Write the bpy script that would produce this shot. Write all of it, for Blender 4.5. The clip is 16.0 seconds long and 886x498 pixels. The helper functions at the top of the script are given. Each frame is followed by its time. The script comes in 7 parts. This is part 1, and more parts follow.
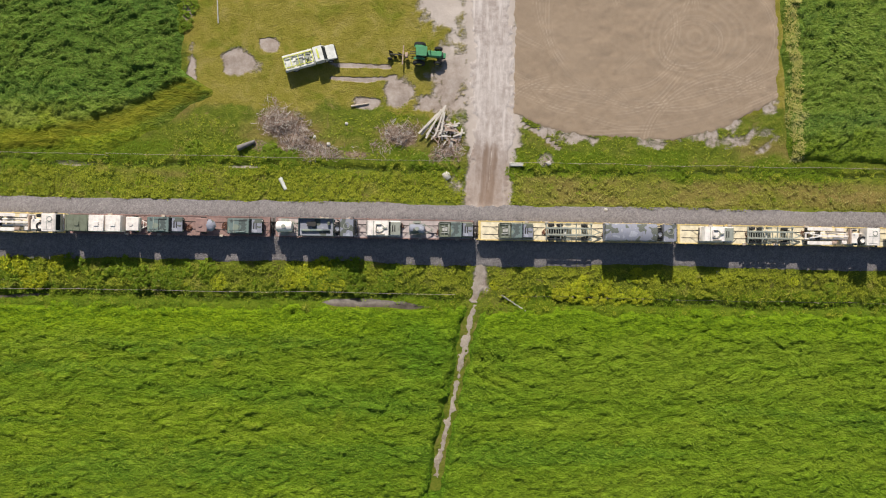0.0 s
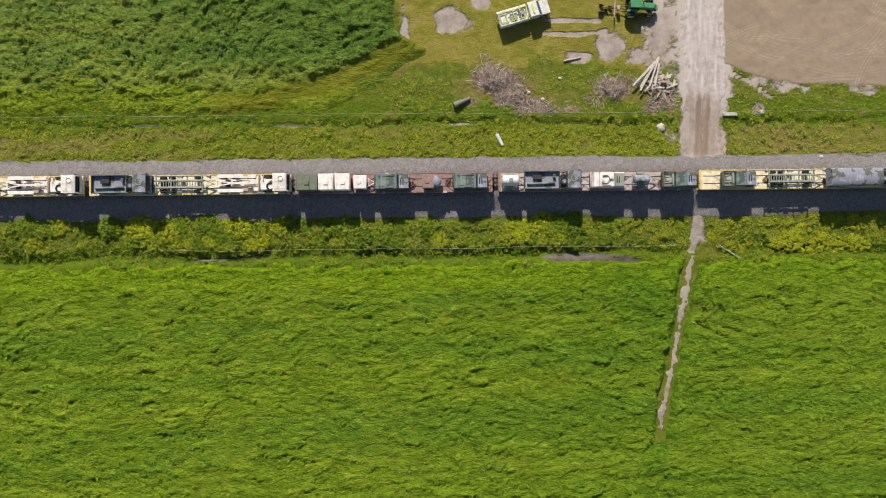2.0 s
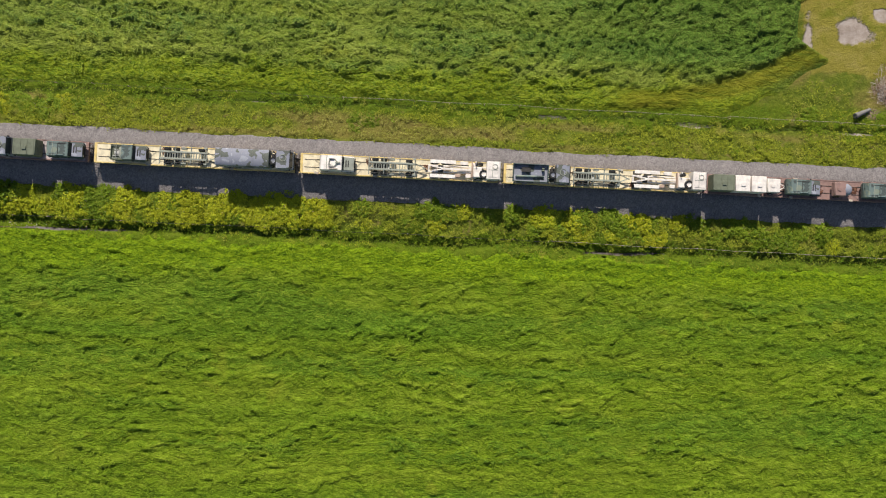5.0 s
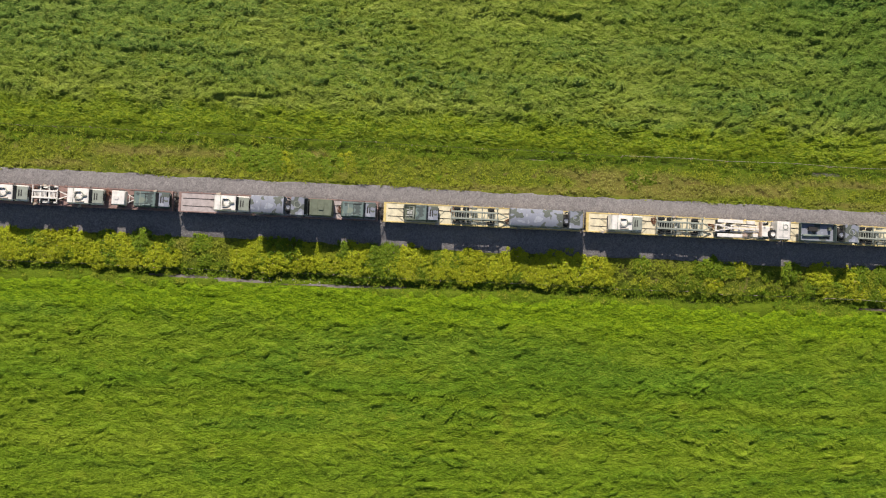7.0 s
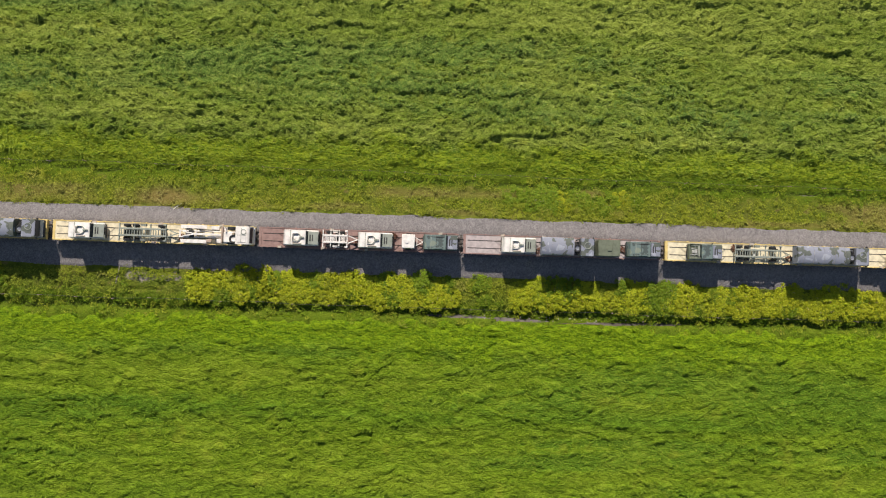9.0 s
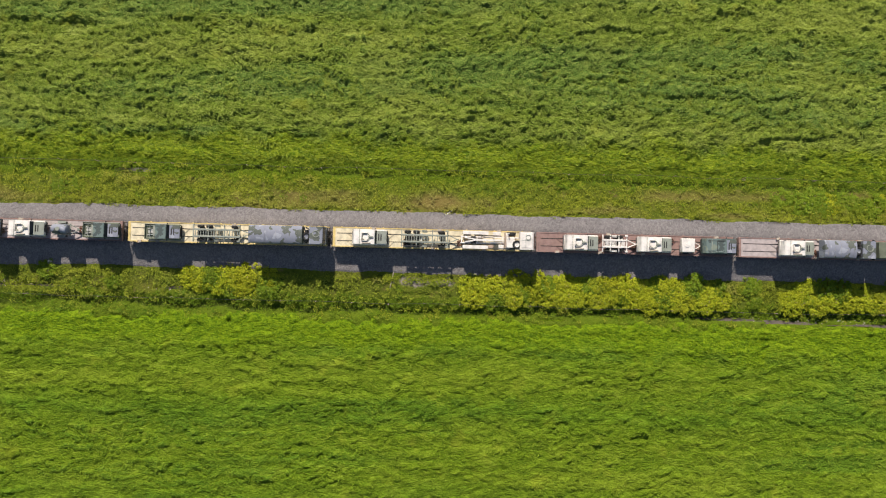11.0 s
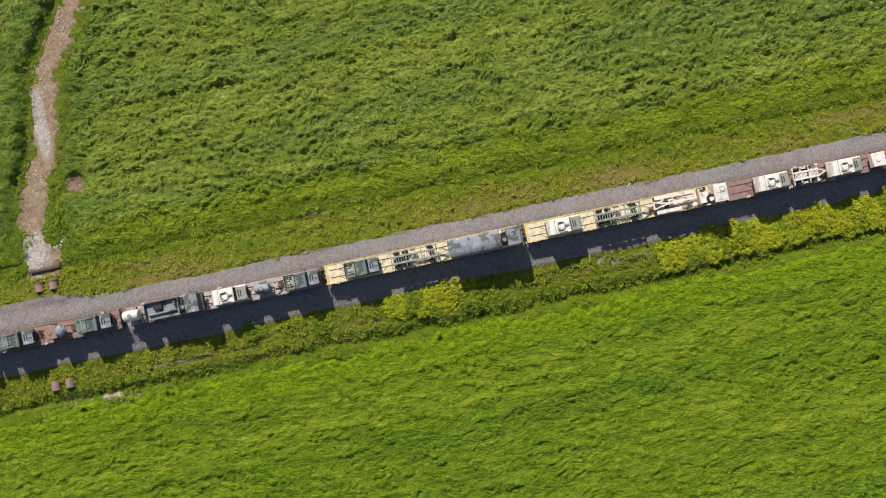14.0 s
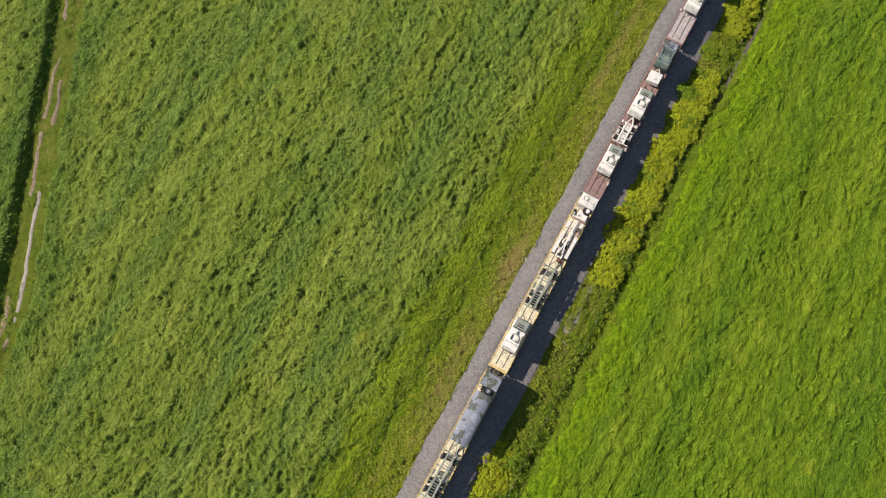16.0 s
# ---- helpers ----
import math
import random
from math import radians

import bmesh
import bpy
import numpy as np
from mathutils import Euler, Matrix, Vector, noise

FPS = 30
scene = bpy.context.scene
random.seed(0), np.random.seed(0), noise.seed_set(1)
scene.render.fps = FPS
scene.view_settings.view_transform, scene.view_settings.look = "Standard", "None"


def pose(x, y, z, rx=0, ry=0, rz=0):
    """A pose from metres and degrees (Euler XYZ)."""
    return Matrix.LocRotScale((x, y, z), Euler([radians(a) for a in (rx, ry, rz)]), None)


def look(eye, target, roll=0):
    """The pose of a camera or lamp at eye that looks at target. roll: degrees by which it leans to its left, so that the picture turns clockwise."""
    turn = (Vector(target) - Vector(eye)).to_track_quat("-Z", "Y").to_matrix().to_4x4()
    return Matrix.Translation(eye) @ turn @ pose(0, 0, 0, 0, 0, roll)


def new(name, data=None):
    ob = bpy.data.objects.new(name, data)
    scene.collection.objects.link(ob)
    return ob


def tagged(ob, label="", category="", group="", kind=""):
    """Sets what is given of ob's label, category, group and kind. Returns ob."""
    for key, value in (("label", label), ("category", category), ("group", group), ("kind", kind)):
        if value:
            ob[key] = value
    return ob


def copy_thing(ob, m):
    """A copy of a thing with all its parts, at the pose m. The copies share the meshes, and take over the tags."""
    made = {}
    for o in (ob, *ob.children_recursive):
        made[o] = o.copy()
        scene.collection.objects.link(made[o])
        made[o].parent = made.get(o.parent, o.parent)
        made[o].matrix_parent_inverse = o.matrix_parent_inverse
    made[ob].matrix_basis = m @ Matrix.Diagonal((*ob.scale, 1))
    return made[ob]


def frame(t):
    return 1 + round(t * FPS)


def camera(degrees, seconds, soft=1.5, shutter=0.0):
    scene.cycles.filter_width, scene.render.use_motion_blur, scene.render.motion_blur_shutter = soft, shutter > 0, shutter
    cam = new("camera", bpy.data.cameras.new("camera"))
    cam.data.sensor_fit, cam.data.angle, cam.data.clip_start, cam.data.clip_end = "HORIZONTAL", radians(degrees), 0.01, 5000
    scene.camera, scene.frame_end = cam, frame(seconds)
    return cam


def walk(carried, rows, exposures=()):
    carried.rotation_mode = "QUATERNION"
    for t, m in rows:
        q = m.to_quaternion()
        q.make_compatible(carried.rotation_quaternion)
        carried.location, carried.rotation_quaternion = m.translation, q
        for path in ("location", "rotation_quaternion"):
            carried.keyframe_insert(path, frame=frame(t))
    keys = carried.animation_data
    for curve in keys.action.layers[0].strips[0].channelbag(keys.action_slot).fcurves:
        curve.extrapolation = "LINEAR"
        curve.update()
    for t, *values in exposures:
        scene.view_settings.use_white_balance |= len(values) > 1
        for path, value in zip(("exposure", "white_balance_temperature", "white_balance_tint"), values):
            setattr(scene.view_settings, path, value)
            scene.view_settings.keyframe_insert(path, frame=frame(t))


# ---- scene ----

cam = camera(66.97, 16.0, soft=1.1)
PATH = [
    (0.0, 0.00, -3.84, 95.90, 0.68, -1.55, 0.94),
    (0.5, -7.05, -4.97, 95.71, 0.84, -1.67, -0.09),
    (1.0, -14.52, -6.59, 95.43, 0.95, -1.58, -0.64),
    (1.5, -22.26, -8.72, 95.30, 1.12, -1.31, -1.32),
    (2.0, -30.51, -10.93, 95.14, 1.05, -1.19, -0.71),
    (2.5, -39.65, -12.67, 95.06, 1.05, -1.34, 0.44),
    (3.0, -48.74, -14.14, 94.93, 1.33, -1.32, 1.67),
    (3.5, -58.18, -14.18, 95.00, 1.22, -1.35, 2.70),
    (4.0, -67.62, -14.07, 94.98, 1.25, -1.30, 2.24),
    (4.5, -77.18, -13.87, 94.96, 1.29, -1.30, 2.44),
    (5.0, -86.95, -13.33, 94.89, 1.43, -1.30, 2.76),
    (5.5, -96.85, -12.46, 94.81, 1.59, -1.30, 3.04),
    (6.0, -106.84, -11.27, 94.75, 1.73, -1.30, 3.11),
    (6.5, -116.85, -9.76, 94.74, 1.81, -1.29, 2.82),
    (7.0, -126.80, -8.05, 94.87, 1.99, -1.27, 2.75),
    (7.5, -136.84, -6.42, 94.87, 1.93, -1.21, -0.68),
    (8.0, -146.39, -5.89, 94.78, 2.33, -0.99, -1.47),
    (8.5, -156.30, -4.69, 94.86, 2.07, -1.11, 0.79),
    (9.0, -165.88, -4.30, 94.96, 2.11, -1.07, 1.94),
    (9.5, -175.42, -4.16, 95.01, 2.09, -0.99, 1.75),
    (10.0, -184.60, -4.24, 95.08, 2.03, -0.83, 2.38),
    (10.5, -194.11, -4.22, 95.04, 1.95, -0.75, 2.14),
    (11.0, -203.44, -4.21, 94.93, 1.77, -0.60, 1.48),
    (11.5, -211.89, -4.14, 94.79, 1.55, -0.43, 0.69),
    (12.0, -218.77, -3.95, 94.68, 1.37, -0.28, 0.08),
    (12.5, -223.38, -3.60, 94.64, 1.29, -0.19, -0.07),
    (13.0, -226.62, -3.14, 94.70, 1.26, -0.03, 0.53),
    (13.5, -228.51, -2.75, 94.70, 1.38, 0.19, -2.22),
    (14.0, -229.21, -2.10, 94.68, 1.40, 0.40, -11.82),
    (14.5, -229.19, -0.64, 94.61, 1.11, 0.78, -24.41),
    (15.0, -228.63, 1.98, 94.61, 1.91, 0.56, -38.56),
    (15.5, -226.78, 2.45, 94.58, 5.64, 0.95, -50.61),
    (16.0, -225.00, 2.14, 94.72, 13.45, 1.21, -60.54),
]

walk(cam, [(t, pose(x, y, z, rx, ry, rz)) for t, x, y, z, rx, ry, rz in PATH])

# ---- world, sun, exposure ----
SUN_EL, SUN_AZ = radians(38.0), radians(101.0)        # azimuth counted from +x towards +y
world = bpy.data.worlds.new("world")
scene.world = world
world.use_nodes = True
wn = world.node_tree
sky = wn.nodes.new("ShaderNodeTexSky")
sky.sky_type, sky.sun_disc = "NISHITA", False
sky.sun_elevation, sky.sun_rotation = SUN_EL, radians(90) - SUN_AZ
wn.nodes["Background"].inputs[1].default_value = 0.076
wn.links.new(sky.outputs[0], wn.nodes["Background"].inputs[0])
sun_data = bpy.data.lights.new("sun", "SUN")
sun_data.energy, sun_data.angle, sun_data.color = 4.85, radians(0.55), (1.0, 0.95, 0.86)
sun = new("sun", sun_data)
sun.matrix_basis = look((math.cos(SUN_AZ) * math.cos(SUN_EL) * 300 - 100, math.sin(SUN_AZ) * math.cos(SUN_EL) * 300, math.sin(SUN_EL) * 300), (-100, 0, 0))
scene.view_settings.exposure = 0.035

# ---- numeric helpers ----


def hashed(ix, iy, seed):
    h = (ix.astype(np.int64) * 374761393 + iy.astype(np.int64) * 668265263 + seed * 974711) & 0x7FFFFFFF
    h = ((h ^ (h >> 13)) * 1274126177) & 0x7FFFFFFF
    return ((h ^ (h >> 16)) & 0xFFFF) / 65535.0


def vnoise(x, y, seed=0):
    """Smooth value noise in 0..1."""
    ix, iy = np.floor(x), np.floor(y)
    fx, fy = x - ix, y - iy
    fx, fy = fx * fx * (3 - 2 * fx), fy * fy * (3 - 2 * fy)
    a, b = hashed(ix, iy, seed), hashed(ix + 1, iy, seed)
    c, d = hashed(ix, iy + 1, seed), hashed(ix + 1, iy + 1, seed)
    return (a + (b - a) * fx) * (1 - fy) + (c + (d - c) * fx) * fy


def fbm(x, y, seed=0, octaves=3):
    s, w, n = 0.0, 1.0, 0.0
    for k in range(octaves):
        s = s + w * vnoise(x * 2 ** k + 17.3 * k, y * 2 ** k - 9.1 * k, seed + k)
        n += w
        w *= 0.5
    return s / n


def step(a, b, x):
    s = np.clip((x - a) / (b - a), 0, 1)
    return s * s * (3 - 2 * s)


def along(u, v, line):
    """Distance from a polyline, the side (positive: to its left) and how far along it, 0..1."""
    best, side, where = np.full(np.shape(u), 1e9), np.zeros(np.shape(u)), np.zeros(np.shape(u))
    for k in range(len(line) - 1):
        (ax, ay), (bx, by) = line[k], line[k + 1]
        dx, dy = bx - ax, by - ay
        s = np.clip(((u - ax) * dx + (v - ay) * dy) / (dx * dx + dy * dy), 0, 1)
        d = np.hypot(u - ax - s * dx, v - ay - s * dy)
        near = d < best
        best = np.where(near, d, best)
        side = np.where(near, np.sign(dx * (v - ay) - dy * (u - ax)), side)
        where = np.where(near, (k + s) / (len(line) - 1), where)
    return best, side, where


# ---- the lie of the land: rail along x, z = 0 at field level ----
TRACK_Z = 1.10                                        # top of the ballast
RAIL_Z = 1.32                                         # top of the rails
DECK_Z = 2.40                                         # top of the flatcars
LANE = [(-286.2, -2.0), (-285.1, 9.4), (-285.6, 16.0), (-284.6, 20.5), (-282.0, 25.5), (-279.7, 37.0), (-272.0, 49.0), (-265.0, 58.3),
        (-253.6, 62.2), (-244.5, 64.8), (-217.3, 78.7), (-199.8, 87.4), (-150.0, 112.0)]
ROAD = [(8.3, 1.0), (9.2, 8.0), (9.5, 13.0), (9.3, 23.0), (8.8, 34.0), (8.5, 60.0), (8.0, 120.0)]
FOOTPATH = [(8.0, -4.0), (7.9, -6.5), (7.2, -10.6), (6.4, -14.0), (5.7, -17.1), (4.9, -21.5), (4.2, -25.2), (2.7, -31.6), (2.0, -36.0), (1.0, -39.5)]


def crossing(u):
    """1 where the farm road crosses the verges and ditches."""
    return step(4.6, 2.6, np.abs(u - 8.6))


POOLS = [(-15.5, 1.8, -10.8, 0.45), (-168, -128, -10.45, 0.20), (-66, -52, -10.2, 0.25), (-244, -232, -7.6, 0.22), (-272, -255, -7.7, 0.25)]


def pool(u, v):
    """1 in the middle of standing water, 0 past its rim."""
    m = np.zeros(np.shape(u))
    for a, b, c, w in POOLS:
        mid = c + (vnoise(u * 0.15, v * 0, 9) - 0.5) * 0.5
        half = w * (0.55 + 0.9 * vnoise(u * 0.33, v * 0, 8)) * step(a, a + 3, u) * step(b, b - 3, u)
        m = np.maximum(m, np.clip(1.3 - np.abs(v - mid) / (half + 0.02), 0, 1))
    return m


def land(u, v):
    bank = TRACK_Z * (0.66 * step(4.3, 1.5, np.abs(v)) + 0.34 * step(8.6, 3.4, np.abs(v)))
    keep = 1 - crossing(u)
    wob = (vnoise(u * 0.08, v * 0 + 3.0, 5) - 0.5) * 0.9 + (vnoise(u * 0.45, v * 0 + 7.0, 7) - 0.5) * 0.7
    cut = 0.35 + 0.65 * step(0.30, 0.62, vnoise(u * 0.22, v * 0 + 1.0, 6))
    north = -0.32 * cut * np.exp(-((v - 9.0 - wob) / 0.40) ** 2) * keep
    south = -0.60 * np.exp(-((v + 9.9 + wob) / 0.85) ** 2) * np.where((u > 5) & (u < 11), 0.3, 1.0)
    rough = (fbm(u * 0.55, v * 0.55, 11) - 0.5) * 0.22 + (fbm(u * 0.09, v * 0.09, 15) - 0.5) * 0.25
    flat = step(4.6, 3.6, np.abs(v))
    return bank + north + south - 0.35 * pool(u, v) * (np.abs(v) < 13) + rough * (1 - flat) * (1 - 0.7 * crossing(u) * (v > 0))


def land_at(u, v):
    return float(land(np.array([float(u)]), np.array([float(v)]))[0])


def sheet(name, us, vs, height, material, label="", category="", kind="structure", masks=None, smooth=True):
    """A sheet over the grid us x vs, at the heights that the function gives; masks are float layers that the material reads."""
    U, V = np.meshgrid(us, vs)
    Z = height(U, V)
    nv, nu = U.shape
    idx = np.arange(nu * nv).reshape(nv, nu)
    quads = np.stack([idx[:-1, :-1], idx[:-1, 1:], idx[1:, 1:], idx[1:, :-1]], -1).reshape(-1, 4)
    zq = (Z.ravel()[quads] > -50).all(1)
    quads = quads[zq]
    used = np.unique(quads)
    back = np.zeros(nu * nv, dtype=np.int64)
    back[used] = np.arange(len(used))
    quads = back[quads]
    co = np.stack([U.ravel(), V.ravel(), Z.ravel()], -1)[used]
    me = bpy.data.meshes.new(name)
    me.vertices.add(len(co))
    me.vertices.foreach_set("co", co.astype(np.float32).ravel())
    me.loops.add(quads.size)
    me.loops.foreach_set("vertex_index", quads.astype(np.int32).ravel())
    me.polygons.add(len(quads))
    me.polygons.foreach_set("loop_start", np.arange(0, quads.size, 4, dtype=np.int32))
    me.update(calc_edges=True)
    me.polygons.foreach_set("use_smooth", np.full(len(quads), smooth))
    for key, fn in (masks or {}).items():
        layer = me.attributes.new(key, "FLOAT", "POINT")
        layer.data.foreach_set("value", np.asarray(fn(U, V), dtype=np.float32).ravel()[used])
    me.materials.append(material)
    me.validate()
    ob = new(name, me)
    return tagged(ob, label, category, "", kind)


# ---- materials ----


def nodes_of(name):
    m = bpy.data.materials.new(name)
    m.use_nodes = True
    return m, m.node_tree.nodes, m.node_tree.links


def coords(N, L, scale=(1, 1, 1), space="Object", turn=0.0):
    tc, mp = N.new("ShaderNodeTexCoord"), N.new("ShaderNodeMapping")
    mp.inputs["Scale"].default_value, mp.inputs["Rotation"].default_value = scale, (0, 0, turn)
    L.new(tc.outputs[space], mp.inputs[0])
    return mp.outputs[0]


def noise_node(N, L, where, scale, detail=4.0, rough=0.55, distortion=0.0):
    n = N.new("ShaderNodeTexNoise")
    n.inputs["Scale"].default_value, n.inputs["Detail"].default_value = scale, detail
    n.inputs["Roughness"].default_value, n.inputs["Distortion"].default_value = rough, distortion
    L.new(where, n.inputs["Vector"])
    return n.outputs["Fac"]


def ramp(N, L, fac, stops, hard=False):
    r = N.new("ShaderNodeValToRGB")
    if hard:
        r.color_ramp.interpolation = "CONSTANT"
    e = r.color_ramp.elements
    while len(e) < len(stops):
        e.new(0.5)
    for el, (p, c) in zip(e, stops):
        el.position, el.color = p, (*c, 1) if len(c) == 3 else c
    L.new(fac, r.inputs[0])
    return r.outputs[0]


def mix(N, L, fac, a, b, blend="MIX"):
    n = N.new("ShaderNodeMix")
    n.data_type, n.blend_type = "RGBA", blend
    for sock, val in ((n.inputs[0], fac), (n.inputs[6], a), (n.inputs[7], b)):
        if hasattr(val, "links"):
            L.new(val, sock)
        else:
            sock.default_value = val if isinstance(val, float) else (*val, 1)
    return n.outputs[2]


def maths(N, L, op, a, b=0.0):
    n = N.new("ShaderNodeMath")
    n.operation = op
    for sock, val in ((n.inputs[0], a), (n.inputs[1], b)):
        if hasattr(val, "links"):
            L.new(val, sock)
        else:
            sock.default_value = val
    return n.outputs[0]


def window(N, L, val, lo, hi):
    n = N.new("ShaderNodeMapRange")
    n.interpolation_type = "SMOOTHSTEP"
    n.inputs[1].default_value, n.inputs[2].default_value = lo, hi
    L.new(val, n.inputs[0])
    return n.outputs[0]


def attribute(N, name):
    n = N.new("ShaderNodeAttribute")
    n.attribute_name = name
    return n.outputs["Fac"]


def bump(N, L, bsdf, fac, strength, distance):
    b = N.new("ShaderNodeBump")
    b.inputs["Strength"].default_value, b.inputs["Distance"].default_value = strength, distance
    L.new(fac, b.inputs["Height"])
    L.new(b.outputs[0], bsdf.inputs["Normal"])


def paint(name, base, dirt=(0.20, 0.16, 0.12), rough=0.6, metal=0.0, wear=0.35, scale=1.4):
    """Painted or bare metal with dust, stains and a fine grain."""
    m, N, L = nodes_of(name)
    b = N["Principled BSDF"]
    at = coords(N, L)
    big, fine = noise_node(N, L, at, scale, 5), noise_node(N, L, at, scale * 14, 3)
    dark = tuple(c * 0.72 for c in base)
    col = mix(N, L, window(N, L, big, 0.35, 0.7), base, dark)
    col = mix(N, L, maths(N, L, "MULTIPLY", window(N, L, fine, 0.5, 0.8), wear), col, dirt)
    oi = N.new("ShaderNodeObjectInfo")
    col = mix(N, L, maths(N, L, "MULTIPLY", oi.outputs["Random"], 0.22), col, tuple(min(1, c * 1.25) for c in base))
    L.new(col, b.inputs["Base Color"])
    L.new(maths(N, L, "ADD", maths(N, L, "MULTIPLY", big, 0.25), rough - 0.12), b.inputs["Roughness"])
    b.inputs["Metallic"].default_value = metal
    bump(N, L, b, fine, 0.25, 0.01)
    return m


def camouflage(name, colours, scale=0.9, rough=0.8):
    m, N, L = nodes_of(name)
    b = N["Principled BSDF"]
    at = coords(N, L)
    n = noise_node(N, L, at, scale, 2.0, 0.55, 0.2)
    col = ramp(N, L, n, [(0.0, colours[1]), (0.42, colours[0]), (0.56, colours[2]), (0.66, colours[2])], True)
    fine = noise_node(N, L, at, 9.0, 4)
    col = mix(N, L, maths(N, L, "MULTIPLY", window(N, L, fine, 0.45, 0.75), 0.35), col, (0.22, 0.19, 0.15))
    L.new(col, b.inputs["Base Color"])
    b.inputs["Roughness"].default_value = rough
    bump(N, L, b, noise_node(N, L, at, 3.5, 4), 0.5, 0.06)
    return m


def tone(N, L, dark, mid, light, straw, lean, strip=None, dry=0.35, deep=None, soft=1.0):
    """The field's colour by place: broad bands along the drilling, patches, small clumps."""
    at = coords(N, L)
    laid = coords(N, L, (0.6, 1.2, 1), turn=lean)
    clump = noise_node(N, L, laid, 0.55, 4, 0.6, 0.5)
    col = ramp(N, L, clump, [(0.26, dark), (0.46, mid), (0.56, mid), (0.80, light)])
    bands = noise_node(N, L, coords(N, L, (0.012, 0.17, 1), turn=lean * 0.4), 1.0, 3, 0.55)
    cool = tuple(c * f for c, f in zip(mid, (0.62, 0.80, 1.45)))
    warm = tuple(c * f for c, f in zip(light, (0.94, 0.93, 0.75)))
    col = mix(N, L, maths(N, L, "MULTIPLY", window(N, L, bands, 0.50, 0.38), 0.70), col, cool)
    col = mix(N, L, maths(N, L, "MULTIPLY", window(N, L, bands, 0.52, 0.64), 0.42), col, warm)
    col = mix(N, L, maths(N, L, "MULTIPLY", window(N, L, noise_node(N, L, at, 0.07, 5, 0.65), 0.50, 0.66), 0.28), col, warm)
    # grain and specks put clump highlights and dark gaps into the colour
    grain = noise_node(N, L, laid, 1.8, 4, 0.6, 0.9)
    col = mix(N, L, maths(N, L, "MULTIPLY", window(N, L, grain, 0.53, 0.66), 0.55 * soft), col, light)
    col = mix(N, L, maths(N, L, "MULTIPLY", window(N, L, grain, 0.47, 0.34), 0.55 * soft), col, dark)
    speck = noise_node(N, L, at, 3.4, 3, 0.7, 0.5)
    col = mix(N, L, maths(N, L, "MULTIPLY", window(N, L, speck, 0.53, 0.66), 0.34 * soft), col, light)
    col = mix(N, L, maths(N, L, "MULTIPLY", window(N, L, speck, 0.47, 0.34), 0.42 * soft), col, dark)
    col = mix(N, L, maths(N, L, "MULTIPLY", window(N, L, noise_node(N, L, at, 0.30, 5), 0.72 - 0.4 * dry, 0.88 - 0.4 * dry), dry), col, straw)
    if strip:
        lo, hi, c1, c2 = strip
        xyz = N.new("ShaderNodeSeparateXYZ")
        L.new(at, xyz.inputs[0])
        y = maths(N, L, "ADD", xyz.outputs[1], maths(N, L, "MULTIPLY", maths(N, L, "SUBTRACT", noise_node(N, L, at, 0.22, 5, 0.6), 0.5), 9.0))
        col = mix(N, L, maths(N, L, "MULTIPLY", window(N, L, y, lo, hi), 0.80), col, mix(N, L, window(N, L, maths(N, L, "ADD", maths(N, L, "MULTIPLY", grain, 0.6), maths(N, L, "MULTIPLY", speck, 0.4)), 0.38, 0.62), c1, c2))
    if deep:
        col = mix(N, L, maths(N, L, "MULTIPLY", attribute(N, "deep"), 0.80), col, mix(N, L, window(N, L, grain, 0.36, 0.66), deep, tuple(c * 2.6 for c in deep)))
    return col, clump, laid


def grass_material(name, dark, mid, light, straw, lean=0.0, strip=None, deep=None):
    """The crop's surface: tone, shade between the blades put into the colour, fine relief."""
    m, N, L = nodes_of(name)
    b = N["Principled BSDF"]
    col, clump, laid = tone(N, L, dark, mid, light, straw, lean, strip, deep=deep)
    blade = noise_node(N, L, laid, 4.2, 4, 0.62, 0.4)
    # shade in the gaps between blades, as a darker base colour
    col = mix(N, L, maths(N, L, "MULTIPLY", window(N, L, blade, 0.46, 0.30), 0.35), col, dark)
    if name == "crop_north":
        combed = noise_node(N, L, coords(N, L, (0.25, 1.6, 1), turn=-0.42), 1.2, 4, 0.6, 0.3)
        col = mix(N, L, maths(N, L, "MULTIPLY", attribute(N, "swath"), 0.85), col, ramp(N, L, combed, [(0.3, (0.105, 0.135, 0.008)), (0.5, (0.205, 0.200, 0.012)), (0.7, (0.320, 0.290, 0.024))]))
    L.new(col, b.inputs["Base Color"])
    b.inputs["Roughness"].default_value = 0.75
    b.inputs["Specular IOR Level"].default_value = 0.12
    curl = maths(N, L, "ABSOLUTE", maths(N, L, "SUBTRACT", noise_node(N, L, laid, 1.15, 4, 0.6, 1.2), 0.5))
    rel = maths(N, L, "ADD", maths(N, L, "MULTIPLY", blade, 1.3), maths(N, L, "MULTIPLY", clump, 0.5))
    bump(N, L, b, maths(N, L, "SUBTRACT", rel, maths(N, L, "MULTIPLY", curl, 2.6)), 1.0, 0.30)
    return m


